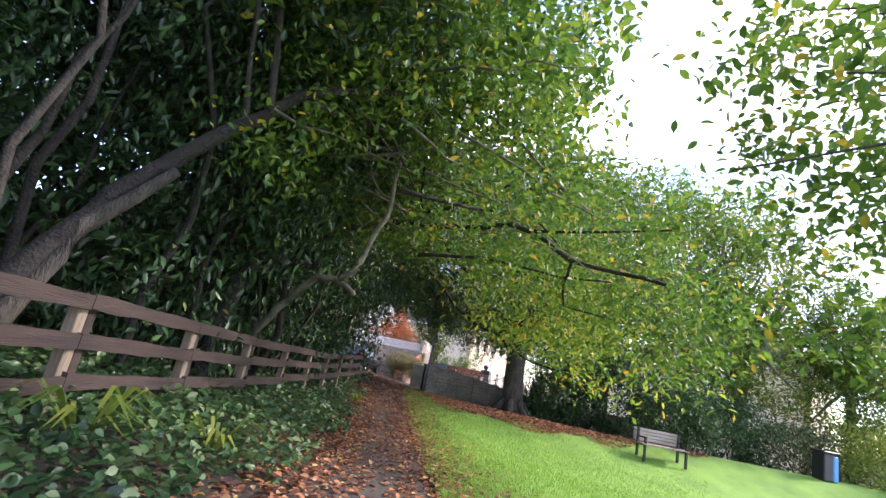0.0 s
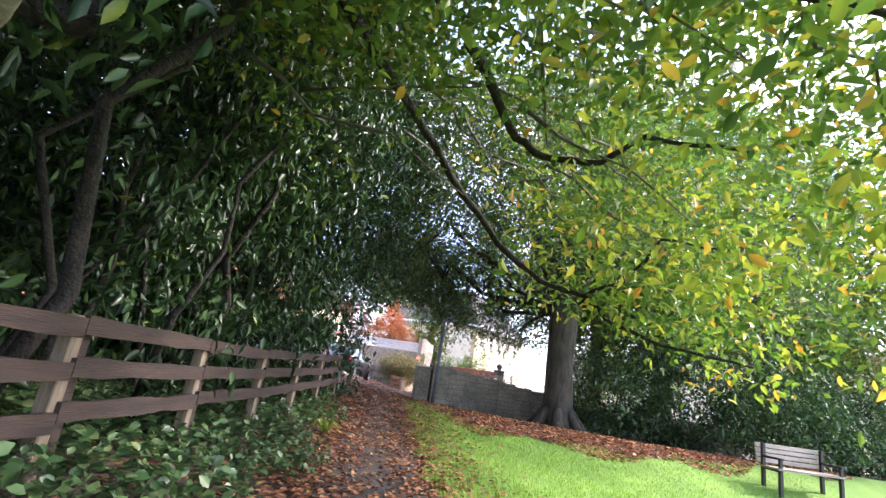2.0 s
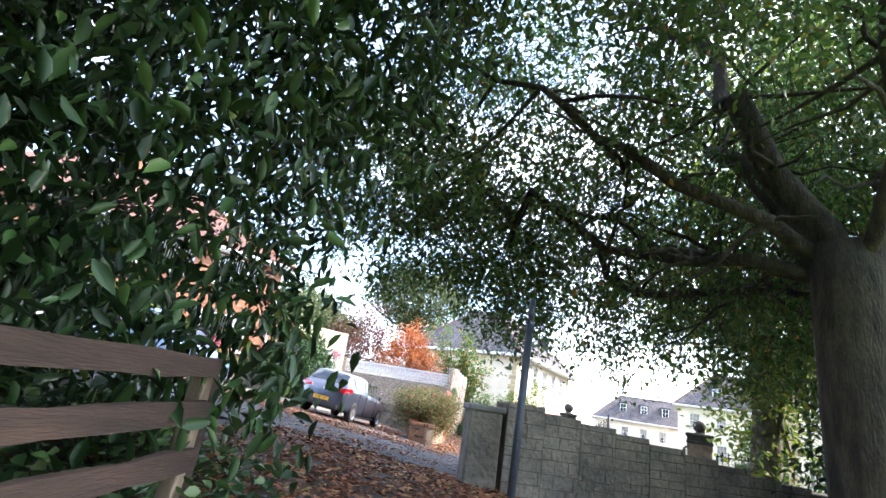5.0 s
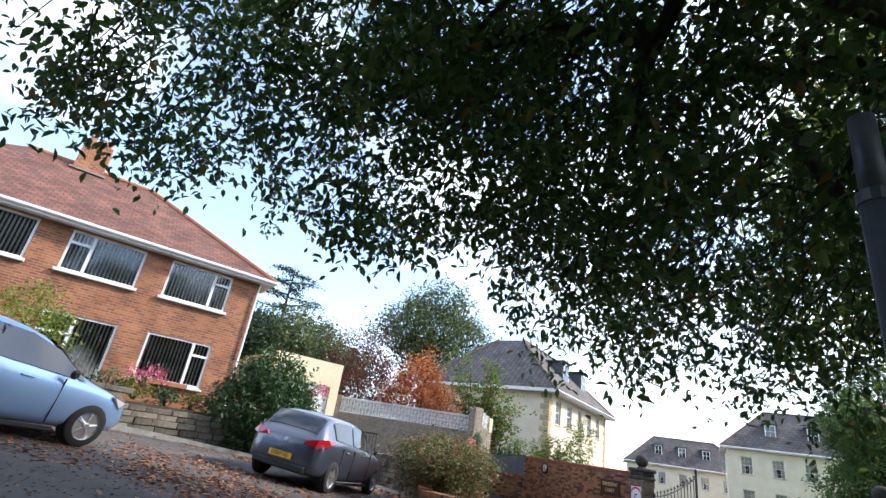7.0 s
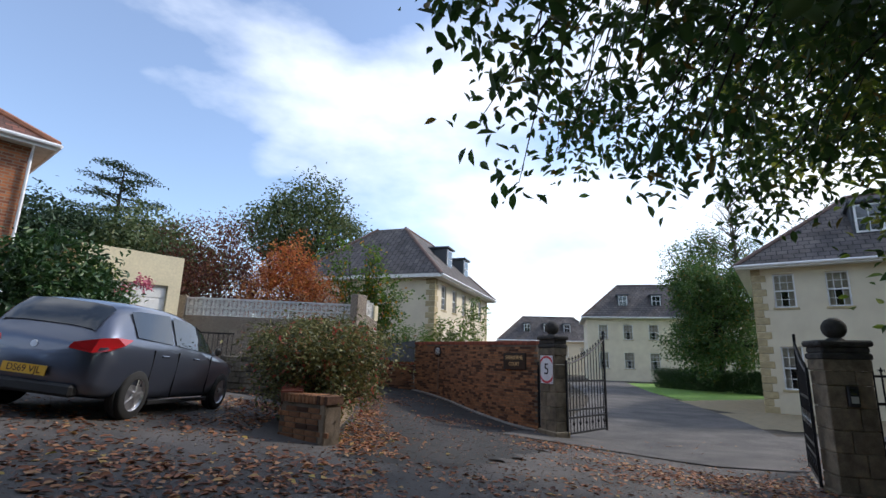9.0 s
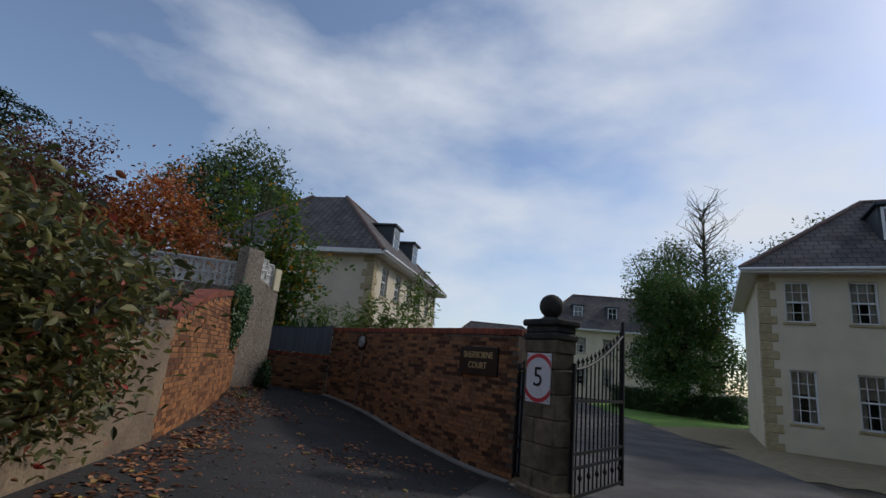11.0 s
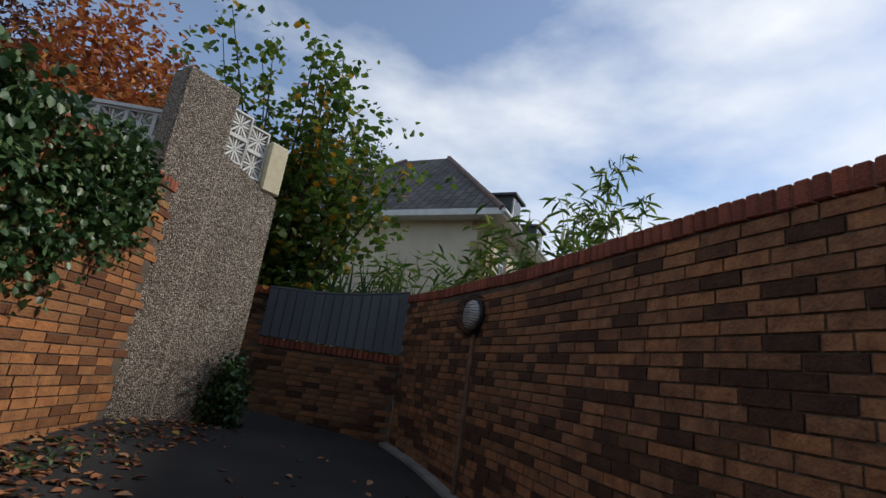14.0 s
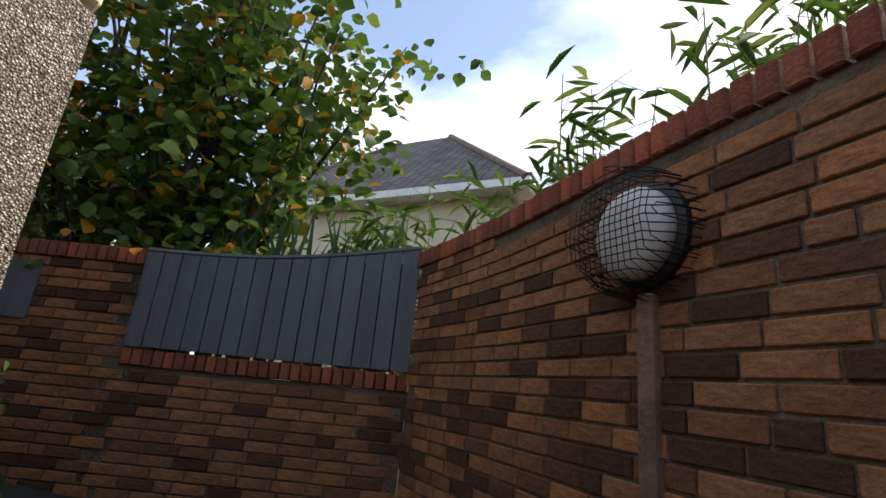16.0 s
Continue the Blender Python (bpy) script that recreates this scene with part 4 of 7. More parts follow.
def brick_wall(name, pts, top, side, mats, label, near, course0=-1.2, holes=(), cope=True, end_faces=False, thick=0.24):
    """A brick wall along a line; top(s): its height there; side: +1 if the seen face lies left of the line. near(x, y): where bricks are single parts."""
    m_obj, m_join, m_cope, m_copej = mats
    L = sum(math.hypot(b_[0] - a[0], b_[1] - a[1]) for a, b_ in zip(pts, pts[1:]))
    wl_ = empty(name, Matrix(), label, "wall", kind="structure")
    core, joined, copej = B(), B(), B()
    rng = random.Random(len(name) * 7 + 1)
    n = max(6, int(L / 0.2))
    ring = []
    for i in range(n + 1):
        s = L * i / n
        x, y, a = along(pts, min(s, L - 1e-6))
        nx, ny = -math.sin(a) * side, math.cos(a) * side
        zt = top(s) - 0.012
        zb = gz(x, y) - 0.25
        ring.append([(x - nx * 0.008, y - ny * 0.008, zb), (x - nx * thick, y - ny * thick, zb), (x - nx * thick, y - ny * thick, zt), (x - nx * 0.008, y - ny * 0.008, zt), s])
    for p, q in zip(ring, ring[1:]):
        core.add(p[:4] + q[:4], [(0, 4, 7, 3), (1, 2, 6, 5), (3, 7, 6, 2), (0, 1, 5, 4)])
    core.add(ring[0][:4], [(0, 1, 2, 3)])
    core.add(ring[-1][:4], [(3, 2, 1, 0)])
    part("mortar_core", core, M_MORTAR, wl_)
    full = B().box(-BL / 2 + 0.005, -0.03, 0.005, BL / 2 - 0.004, 0.0, CO - 0.0045, None, 0.003).mesh("brick")
    half = B().box(-BL / 4 + 0.005, -0.03, 0.005, BL / 4 - 0.005, 0.0, CO - 0.005, None, 0.003).mesh("brick")
    for me in (full, half):
        me.materials.append(m_obj)
    count = 0
    k = 0
    z = course0
    while z < 4:
        s = -BL / 2 * (k % 2) - (0.02 * (k % 3))
        while s < L:
            half_b = rng.random() < 0.04
            bl = BL / 2 if half_b else BL
            c = s + bl / 2
            if 0.02 < c < L - 0.02:
                x, y, a = along(pts, c)
                g = gz(x, y)
                if z > g - 0.1 and z + CO < top(c) - 0.005 + (0.02 if not cope else 0):
                    rot = math.degrees(a) + (180 if side < 0 else 0)
                    nx, ny = -math.sin(a) * side, math.cos(a) * side
                    o = rng.uniform(-0.001, 0.004)
                    # seen face towards (nx, ny)
                    m = pose(x + nx * o, y + ny * o, z, 0, rng.uniform(-0.4, 0.4), rot)
                    if near(x, y, z) and count < 300:
                        ob = part("brick", half if half_b else full, None, wl_)
                        ob.matrix_world = m
                        count += 1
                    else:
                        joined.box(-bl / 2 + 0.005, -0.03, 0.005, bl / 2 - 0.005, 0.0, CO - 0.005, m)
            s += bl
        z += CO
        k += 1
    if joined.v:
        tagged(part("brickwork", joined, m_join, wl_), kind="stuff")
    if cope:
        s = 0.0
        cnt = 0
        cm = B().box(-CO / 2 + 0.004, -thick - 0.01, 0.0, CO / 2 - 0.004, 0.012, 0.095, None, 0.006).mesh("coping_brick")
        cm.materials.append(m_cope)
        while s < L:
            x, y, a = along(pts, s + CO / 2)
            sl = (top(min(s + 0.3, L)) - top(max(s - 0.3, 0))) / 0.6
            m = pose(x, y, top(s + CO / 2) - 0.01 + rng.uniform(-0.003, 0.003), 0, 0, math.degrees(a) + (180 if side < 0 else 0)) @ pose(0, 0, 0, 0, math.degrees(math.atan(-sl)) * (1 if side > 0 else -1), 0)
            if cnt < 170:
                ob = part("coping_brick", cm, None, wl_)
                ob.matrix_world = m
                cnt += 1
            s += CO
    return wl_


SETB = (M_BRICK, M_BRICKJ, M_COPE, M_COPEJ)
SETO = (M_BRICKO, M_BRICKOJ, M_COPE, M_COPEJ)
R_PTS = smooth_line([(4.66, 15.02), (4.36, 15.75), (4.06, 16.75), (3.72, 18.0), (3.42, 19.3), (3.17, 20.1), (2.9, 20.95), (2.58, 21.72)], 12)
brick_wall("wall_lane_curved", R_PTS, lambda s: 1.53 + 0.014 * s, 1, SETB, "curving brown brick wall with red coping along the lane", lambda x, y, z: 18.6 < y < 21 and z > 0.35)
E_PTS = [(4.88, 15.12), (4.72, 15.05)]
brick_wall("wall_end", E_PTS, lambda s: 1.53, 1, SETB, "squared brick end of the lane wall", lambda x, y, z: True)
BK_PTS = [(2.58, 21.75), (1.6, 21.86), (0.9, 21.9)]
brick_wall("wall_lane_back", BK_PTS, lambda s: 0.90, 1, SETB, "low brown brick wall under a grey boarded screen", lambda x, y, z: True)
brick_wall("wall_back_pier", [(0.9, 21.9), (-0.6, 22.0)], lambda s: 1.5, 1, SETB, "brown brick wall with a red coping beside the screen", lambda x, y, z: True)
L_PTS = smooth_line([(0.40, 14.2), (0.45, 16), (0.5, 17.5), (0.52, 19.85)], 10)
brick_wall("wall_lane_left", L_PTS, lambda s: float(np.interp(s, [0, 1.8, 3.0, 3.5, 6], [1.2, 1.62, 1.78, 1.83, 2.0])), -1, SETO, "sloping orange brick retaining wall with red coping", lambda x, y, z: 16 < y < 20 and z > 0.6)
rw_b = B()
for i, y in enumerate(np.linspace(9.45, 14.25, 20)):
    x = float(np.interp(y, [9.45, 12, 14.2], [0.035, 0.22, 0.40]))
    zt = float(np.interp(y, [9.5, 12.5, 14.25], [0.62, 0.74, 1.2]))
    rw_b.v += [(x + 0.004, y, gz(x, y) - 0.3), (x + 0.004, y, zt), (x - (0.2 if i else 0.02), y, zt), (x - (0.2 if i else 0.02), y, gz(x, y) - 0.3)]
    if i:
        o = 4 * i - 4
        rw_b.f += [(o, o + 4, o + 5, o + 1), (o + 1, o + 5, o + 6, o + 2), (o + 2, o + 6, o + 7, o + 3)]
rw_b.f += [(0, 1, 2, 3), (79, 78, 77, 76)]
setting("wall_rendered", rw_b, M_BUFF, "weathered buff rendered side wall of the planter", "wall")
brick_wall("wall_planter", [(-0.52, 10.0), (0.03, 9.45)], lambda s: 0.60, -1, (M_BRICK, M_BRICKJ, M_BRICK, M_BRICKJ), "stepped red brick front of the raised planter", lambda x, y, z: True)
brick_wall("wall_planter_side", [(-0.52, 10.0), (-0.82, 14.8)], lambda s: 0.62 + 0.06 * s, 1, SETB, "brick side of the raised planter", lambda x, y, z: False)

# grey boarded screen
scr = empty("wall_screen", Matrix(), "grey vertical boarded screen panel on the low brick wall", "fence panel", kind="structure")
for k in range(15):
    t0, t1 = k / 15, (k + 1) / 15
    xa, ya, _ = along(BK_PTS, 1.69 * t0)
    xb, yb, _ = along(BK_PTS, 1.69 * t1)
    za, zc = 1.73 - 0.16 * t0 - 0.05 * math.sin(math.pi * t0), 1.73 - 0.16 * t1 - 0.05 * math.sin(math.pi * t1)
    part("board", B().add([(xa - .004, ya - 0.02, 1.0), (xb + .004, yb - 0.02, 1.0), (xb + .004, yb - 0.02, zc), (xa - .004, ya - 0.02, za), (xa - .004, ya + 0.02, 1.0), (xb + .004, yb + 0.02, 1.0), (xb + .004, yb + 0.02, zc), (xa - .004, ya + 0.02, za)],
                          [(1, 0, 3, 2), (4, 5, 6, 7), (0, 4, 7, 3), (5, 1, 2, 6), (3, 7, 6, 2), (0, 1, 5, 4)]), M_GREY_BOARD, scr)
part("top_trim", B().tube([(*along(BK_PTS, 1.69 * k / 15)[:2], 1.74 - 0.16 * k / 15 - 0.05 * math.sin(math.pi * k / 15)) for k in range(16)], 0.022, 6), M_GREY_TRIM, scr)
part("backing", B().add([(2.58, 21.79, 1.0), (0.9, 21.94, 1.0), (0.9, 21.94, 1.52), (2.58, 21.79, 1.66)], [(0, 1, 2, 3)]), M_GREY_TRIM, scr)
part("far_panel", B().box(-0.5, 21.93, 1.1, 0.28, 21.97, 1.45), M_GREY_BOARD, scr)

# kerb along the foot of the curved wall
kb = B()
kn = 40
for i in range(kn + 1):
    s = 7.2 * i / kn
    x, y, a = along(R_PTS, s)
    nx, ny = -math.sin(a), math.cos(a)
    g = gz(x, y)
    for o, z in ((0.0, g - 0.1), (0.09, g - 0.1), (0.09, g + 0.05), (0.0, g + 0.06)):
        kb.v.append((x + nx * o, y + ny * o, z))
for i in range(kn):
    for c in range(4):
        a, q = i * 4 + c, i * 4 + (c + 1) % 4
        kb.f.append((a, q, q + 4, a + 4))
setting("kerb_lane", kb, M_KERB, "worn concrete kerb at the foot of the brick wall", "kerb")


# ---- name plate, bulkhead lamp ----
def lettering(text, size, depth, material, parent, m, name="letters"):
    cu = bpy.data.curves.new(name, "FONT")
    cu.body, cu.size, cu.extrude, cu.align_x, cu.align_y = text, size, depth, "CENTER", "CENTER"
    tmp = new("tmp_text", cu)
    dg = bpy.context.evaluated_depsgraph_get()
    me = bpy.data.meshes.new_from_object(tmp.evaluated_get(dg))
    bpy.data.objects.remove(tmp)
    me.transform(m)
    me.materials.clear()
    me.materials.append(material)
    return part(name, me, None, parent)


sg = empty("name_plate", pose(4.365, 15.73, 1.125, 0, 0, -67.7), "black slate name plate with gilt letters on the brick wall", "sign")
plate_ = part("plate", B().box(-0.42, -0.035, -0.21, 0.42, 0.004, 0.21, None, 0.006), M_SIGN_BLK, sg)
lettering("SHERBORNE", 0.118, 0.003, M_GOLD, plate_, pose(0, -0.038, 0.085, 90, 0, 0) @ Matrix.Diagonal((1.0, 1.15, 1, 1)))
lettering("COURT", 0.118, 0.003, M_GOLD, plate_, pose(0, -0.038, -0.07, 90, 0, 0) @ Matrix.Diagonal((1.0, 1.15, 1, 1)))

lx, ly, la = along(R_PTS, 5.3)
lamp = empty("bulkhead_lamp", pose(3.215, 20.08, 1.365, 0, 0, math.degrees(la)) @ Matrix.Diagonal((1.14, 1.14, 1.14, 1)), "round opal bulkhead lamp in a wire cage on the brick wall", "wall lamp")
part("base", B().lathe([(0.13, 0), (0.13, 0.05), (0.115, 0.06)], 24), M_TRIM, lamp).matrix_local = pose(0, 0, 0, -90, 0, 0)
part("lens", B().lathe([(0.112, 0.055), (0.112, 0.085), (0.10, 0.105), (0.06, 0.117), (0.0, 0.12)], 28), M_LENS, lamp, "opal white lens", True).matrix_local = pose(0, 0, 0, -90, 0, 0)
cg = B()
R_C = 0.165
for k in range(-8, 9):
    o = k * 0.0205
    h_ = math.sqrt(max(0, R_C ** 2 - o ** 2)) * 0.96
    for vert in (0, 1):
        pts_ = [(o, 0.0, -h_), (o * 0.97, 0.10, -h_ * 0.93), (o * 0.92, 0.155, -h_ * 0.7), (o * 0.9, 0.165, 0), (o * 0.92, 0.155, h_ * 0.7), (o * 0.97, 0.10, h_ * 0.93), (o, 0.0, h_)]
        cg.tube([p if vert else (p[2], p[1], p[0]) for p in pts_], 0.0016, 4, False)
tagged(part("cage", cg, M_IRON, lamp, "black wire mesh cage"), kind="stuff")
part("conduit", B().box(-0.025, -0.008, -1.25, 0.025, 0.055, -0.14, None, 0.006), M_STRIP, lamp, "pale strip running down the wall")


# ---- gate pillars and gates ----
def gate_pillar(m, dd=0.23, label=""):
    g = empty("gate_pillar", m, label, "pillar", "stone gate pillars")
    w = 0.29
    rng = random.Random(5)
    z = -0.4
    k = 0
    while z < 1.70:
        h = 0.30 if k else 0.4
        h = min(h, 1.70 - z)
        for sxa, sxb in ((-w, -0.06 if k % 2 else 0.08), (-0.06 if k % 2 else 0.08, w)):
            part("block", B().box(sxa + 0.003, -dd, z + 0.003, sxb - 0.003, dd, z + h - 0.003, None, 0.012), M_STONE_P, g)
        z += h
        k += 1
    part("plinth", B().box(-w - 0.04, -dd - 0.04, -0.4, w + 0.04, dd + 0.04, 0.10, None, 0.02), M_STONE_P, g)
    def slab(o, z0, z1, bv):
        return B().box(-w - o, -dd - o, z0, w + o, dd + o, z1, None, bv)
    part("necking", slab(0.012, 1.70, 1.86, 0.012), M_STONE_P, g)
    part("lower_cap", slab(0.03, 1.86, 1.95, 0.02), M_STONE_D, g, "soot-blackened cap stone")
    part("middle_cap", slab(0.012, 1.95, 2.04, 0.02), M_STONE_D, g)
    part("top_cap", slab(0.05, 2.04, 2.13, 0.025), M_STONE_D, g)
    part("collar", B().lathe([(0.13, 2.13), (0.10, 2.16), (0.08, 2.17)], 20), M_STONE_D, g)
    prof = [(0.158 * math.sin(math.pi * i / 14), 2.31 - 0.158 * math.cos(math.pi * i / 14)) for i in range(1, 14)]
    part("ball", B().lathe(prof, 26), M_STONE_D, g, "dark weathered stone ball", True)
    return g


PZ = -0.42
gp = gate_pillar(pose(4.62 + 0.155 * 0.97, 14.26 + 0.155 * 0.24, PZ, 0, 0, -76), 0.155, "sandstone gate pillar with ball finial and speed sign")
rp = gate_pillar(pose(7.25, 9.72, PZ - 0.16, 0, 0, -24), 0.23, "sandstone gate pillar with ball finial and entry phone")

five = empty("speed_sign", pose(4.62 - 0.006, 14.265, 0.965, 0, 0, -76), "square white sign with red ring and black numeral five", "sign")
part("board", B().box(-0.225, -0.012, -0.305, 0.225, 0.0, 0.305, None, 0.004), M_SIGN_W, five)
ring_b = B()
N = 48
for i in range(N):
    a0, a1 = 2 * math.pi * i / N, 2 * math.pi * (i + 1) / N
    q = []
    for r, a in ((0.25, a0), (0.30, a0), (0.30, a1), (0.25, a1)):
        q.append((max(-0.224, min(0.224, r * math.cos(a))), -0.0145, r * math.sin(a)))
    ring_b.add(q, [(0, 1, 2, 3)])
rg = part("ring", ring_b, M_SIGN_R, five, "red ring")
lettering("5", 0.34, 0.001, M_BLACK, five, pose(0, -0.016, 0.0, 90, 0, 0) @ Matrix.Diagonal((1.15, 1, 1, 1)), "numeral")
for bx in (-0.195, 0.195):
    for bz in (-0.27, 0.27):
        part("bolt", B().lathe([(0.009, 0), (0.006, 0.004)], 8, (0, 0, 0)), M_IRON, five).matrix_local = pose(bx, -0.013, bz, 90, 0, 0)


def fleur(b, x, z, s=1.0):
    b.box(x - 0.012 * s, -0.006, z, x + 0.012 * s, 0.006, z + 0.05 * s)
    b.tube([(x, 0, z + 0.04 * s), (x, 0, z + 0.09 * s), (x, 0, z + 0.15 * s)], [0.008 * s, 0.02 * s, 0.002], 6)
    for q in (-1, 1):
        b.tube([(x, 0, z + 0.05 * s), (x + q * 0.03 * s, 0, z + 0.10 * s), (x + q * 0.05 * s, 0, z + 0.10 * s), (x + q * 0.052 * s, 0, z + 0.07 * s)], [0.007 * s, 0.008 * s, 0.007 * s, 0.004 * s], 5)


def iron_gate(m, w, h0, h1, n, label, backing=False):
    g = empty("iron_gate", m, label, "gate")

    def top(x):
        t = x / w
        return h0 + (h1 - h0) * (t ** 1.6)
    part("gate_frame", B().box(0, -0.02, 0.05, 0.04, 0.02, h0 + 0.05).box(w - 0.045, -0.022, 0.05, w, 0.022, h1 + 0.18).box(0.04, -0.015, 0.08, w - 0.045, 0.015, 0.12).box(0.04, -0.015, 0.40, w - 0.045, 0.015, 0.44).box(0.04, -0.015, 0.56, w - 0.045, 0.015, 0.60).box(0.04, -0.015, h0 - 0.42, w - 0.045, 0.015, h0 - 0.38)
         .tube([(0.02 + (w - 0.04) * k / 12, 0, top(w * k / 12) - 0.02) for k in range(13)], 0.02, 6), M_IRON, g)
    for k in range(1, n):
        x = w * k / n
        br = part("bar", B().tube([(x, 0, 0.1), (x, 0, top(x))], 0.0115, 6), M_IRON, g)
        fb = B()
        fleur(fb, x, top(x) - 0.02, 0.9)
        part("finial", fb, M_IRON, br)
        if k % 2 == 0:
            part("basket", B().lathe([(0.004, 0), (0.028, 0.04), (0.03, 0.06), (0.004, 0.11)], 8, (x, 0, 0.24)), M_IRON, br)
            part("scroll", B().tube([(x + 0.03 * math.cos(q * 0.9), 0.012, 0.82 + 0.02 * q + 0.03 * math.sin(q * 0.9)) for q in range(10)], 0.006, 5), M_SILVER, br)
    if backing:
        part("backing", B().box(0.04, 0.022, 0.1, w - 0.045, 0.027, h0 - 0.06), M_GREY_BOARD, g, "grey solid backing panel")
    return g


iron_gate(pose(4.96, 14.02, PZ - 0.05, 0, 0, 34), 1.75, 1.6, 2.2, 13, "open black wrought-iron driveway gate with silver finials")
iron_gate(pose(4.69, 15.02, PZ, 0, 0, -74), 0.44, 1.50, 1.50, 4, "narrow black iron side gate backed with grey board", True)
iron_gate(pose(6.93, 9.95, PZ - 0.12, 0, 0, 48), 1.75, 1.65, 2.1, 13, "open black wrought-iron driveway gate leaf by the entry phone")
iron_gate(pose(7.6, 9.58, PZ, 0, 0, -20), 1.3, 1.5, 1.5, 9, "black iron railing beside the gate pillar")
phone = empty("entry_phone", pose(7.25 - 0.234 * 0.407, 9.72 - 0.234 * 0.914, PZ + 1.2, 0, 0, -24), "black entry phone keypad on the gate pillar", "entry phone")
part("housing", B().box(-0.07, -0.06, -0.14, 0.07, 0.0, 0.14, None, 0.015), M_TRIM, phone)
part("keypad", B().box(-0.045, -0.066, -0.09, 0.045, -0.061, 0.0), M_SILVER, phone)
part("screen", B().box(-0.045, -0.066, 0.02, 0.045, -0.061, 0.10), M_GLASS, phone)


# ---- cars ----
def hatchback(name, m, paint, label, plate=None, scale=0.93):
    """A five-door hatchback, nose towards +x, rear axle at x = 0.75."""
    car = empty(name, m @ Matrix.Diagonal((scale, scale, scale, 1)), label, "car", "parked cars")
    # x, sill z, belt z, roof z, half width at belt, half width at roof
    st = [(-0.02, 0.42, 0.80, 0.84, 0.62, 0.55), (0.05, 0.32, 0.90, 0.98, 0.76, 0.60), (0.20, 0.25, 0.95, 1.22, 0.83, 0.585), (0.42, 0.22, 0.97, 1.40, 0.86, 0.575), (0.80, 0.20, 0.96, 1.46, 0.87, 0.585),
          (1.45, 0.19, 0.93, 1.485, 0.87, 0.60), (2.10, 0.19, 0.90, 1.46, 0.87, 0.60), (2.55, 0.19, 0.885, 1.33, 0.87, 0.60), (2.85, 0.19, 0.88, 1.13, 0.87, 0.63), (3.08, 0.20, 0.875, 0.96, 0.865, 0.68), (3.45, 0.21, 0.83, 0.885, 0.85, 0.66),
          (3.75, 0.23, 0.74, 0.80, 0.80, 0.60), (3.93, 0.28, 0.62, 0.68, 0.70, 0.52), (4.0, 0.36, 0.52, 0.56, 0.55, 0.42)]
    b = B()
    sec = []
    for x, zs_, zb_, zr, w, wr in st:
        h = zb_ - zs_
        half = [(0, zs_), (w * 0.80, zs_), (w * 0.955, zs_ + 0.06), (w * 0.985, zs_ + h * 0.35), (w, zs_ + h * 0.62), (w * 0.985, zs_ + h * 0.86), (w * 0.955, zb_), (wr + (w * 0.955 - wr) * 0.10, zr - 0.075 if zr - zb_ > 0.12 else zb_ + (zr - zb_) * 0.45), (wr * 0.90, zr - 0.022), (wr * 0.5, zr - 0.003), (0, zr)]
        sec.append([(x, y, z) for y, z in half] + [(x, -y, z) for y, z in half[-2:0:-1]])
    n = len(sec[0])
    for s in sec:
        b.v += s
    for i in range(len(sec) - 1):
        for k in range(n):
            a, q = i * n + k, i * n + (k + 1) % n
            b.f.append((a, q, q + n, a + n))
    b.f.append(tuple(range(n))[::-1])
    b.f.append(tuple((len(sec) - 1) * n + k for k in range(n)))
    body = part("body", b, paint, car, "", True)
    body.modifiers.new("round", "SUBSURF").levels = 1
    body.modifiers["round"].render_levels = 1

    def on(i, k, u, v, out=0.008):
        """A point on the body between stations i, i+1 and section points k, k+1, lifted outwards."""
        p = [Vector(sec[i][k]), Vector(sec[i + 1][k]), Vector(sec[i + 1][k + 1]), Vector(sec[i][k + 1])]
        q = p[0].lerp(p[1], u).lerp(p[3].lerp(p[2], u), v)
        nrm = (p[1] - p[0]).cross(p[3] - p[0]).normalized()
        c = Vector((2.0, 0, 0.7))
        if nrm.dot(q - c) < 0:
            nrm = -nrm
        return q + nrm * out

    def glass(nm, quads, mat_=M_CARGLASS, out=0.010):
        g = B()
        for i, k, u0, u1, v0, v1 in quads:
            g.add([on(i, k, u0, v0, out), on(i, k, u1, v0, out), on(i, k, u1, v1, out), on(i, k, u0, v1, out)], [(0, 1, 2, 3)])
        return part(nm, g.mesh(nm, True, 0.03), mat_, car)

    def mirror(q):
        return [(i, n - 1 - k, u0, u1, 1 - v1, 1 - v0) for i, k, u0, u1, v0, v1 in q]
    rear_q = [(3, 6, .5, 1, .12, .92), (4, 6, 0, 1, .10, .93), (5, 6, 0, 0.06, .10, .93)]
    front_q = [(5, 6, .18, 1, .10, .93), (6, 6, 0, 1, .10, .93), (7, 6, 0, .92, .12, .9), (8, 6, 0.05, .55, .15, .75)]
    for qs, nm in ((rear_q, "rear_side_window"), (front_q, "front_side_window")):
        glass(nm, qs)
        glass(nm, mirror(qs))
    scr_q = [(i, k, u0, u1, 0.06 if k == 7 else 0, 1) for i, u0, u1 in ((6, .85, 1), (7, 0, 1), (8, 0, 1), (9, 0, .35)) for k in (7, 8, 9)]
    ws = B()
    for q in (scr_q, mirror(scr_q)):
        for i, k, u0, u1, v0, v1 in q:
            ws.add([on(i, k, u0, v0), on(i, k, u1, v0), on(i, k, u1, v1), on(i, k, u0, v1)], [(0, 1, 2, 3)])
    part("windscreen", ws.mesh("windscreen", True, 0.03), M_CARGLASS, car)
    rw = B()
    rear_scr = [(i, k, u0, u1, 0.30 if k == 7 else 0, 1) for i, u0, u1 in ((1, .35, 1), (2, 0, .82)) for k in (7, 8, 9)]
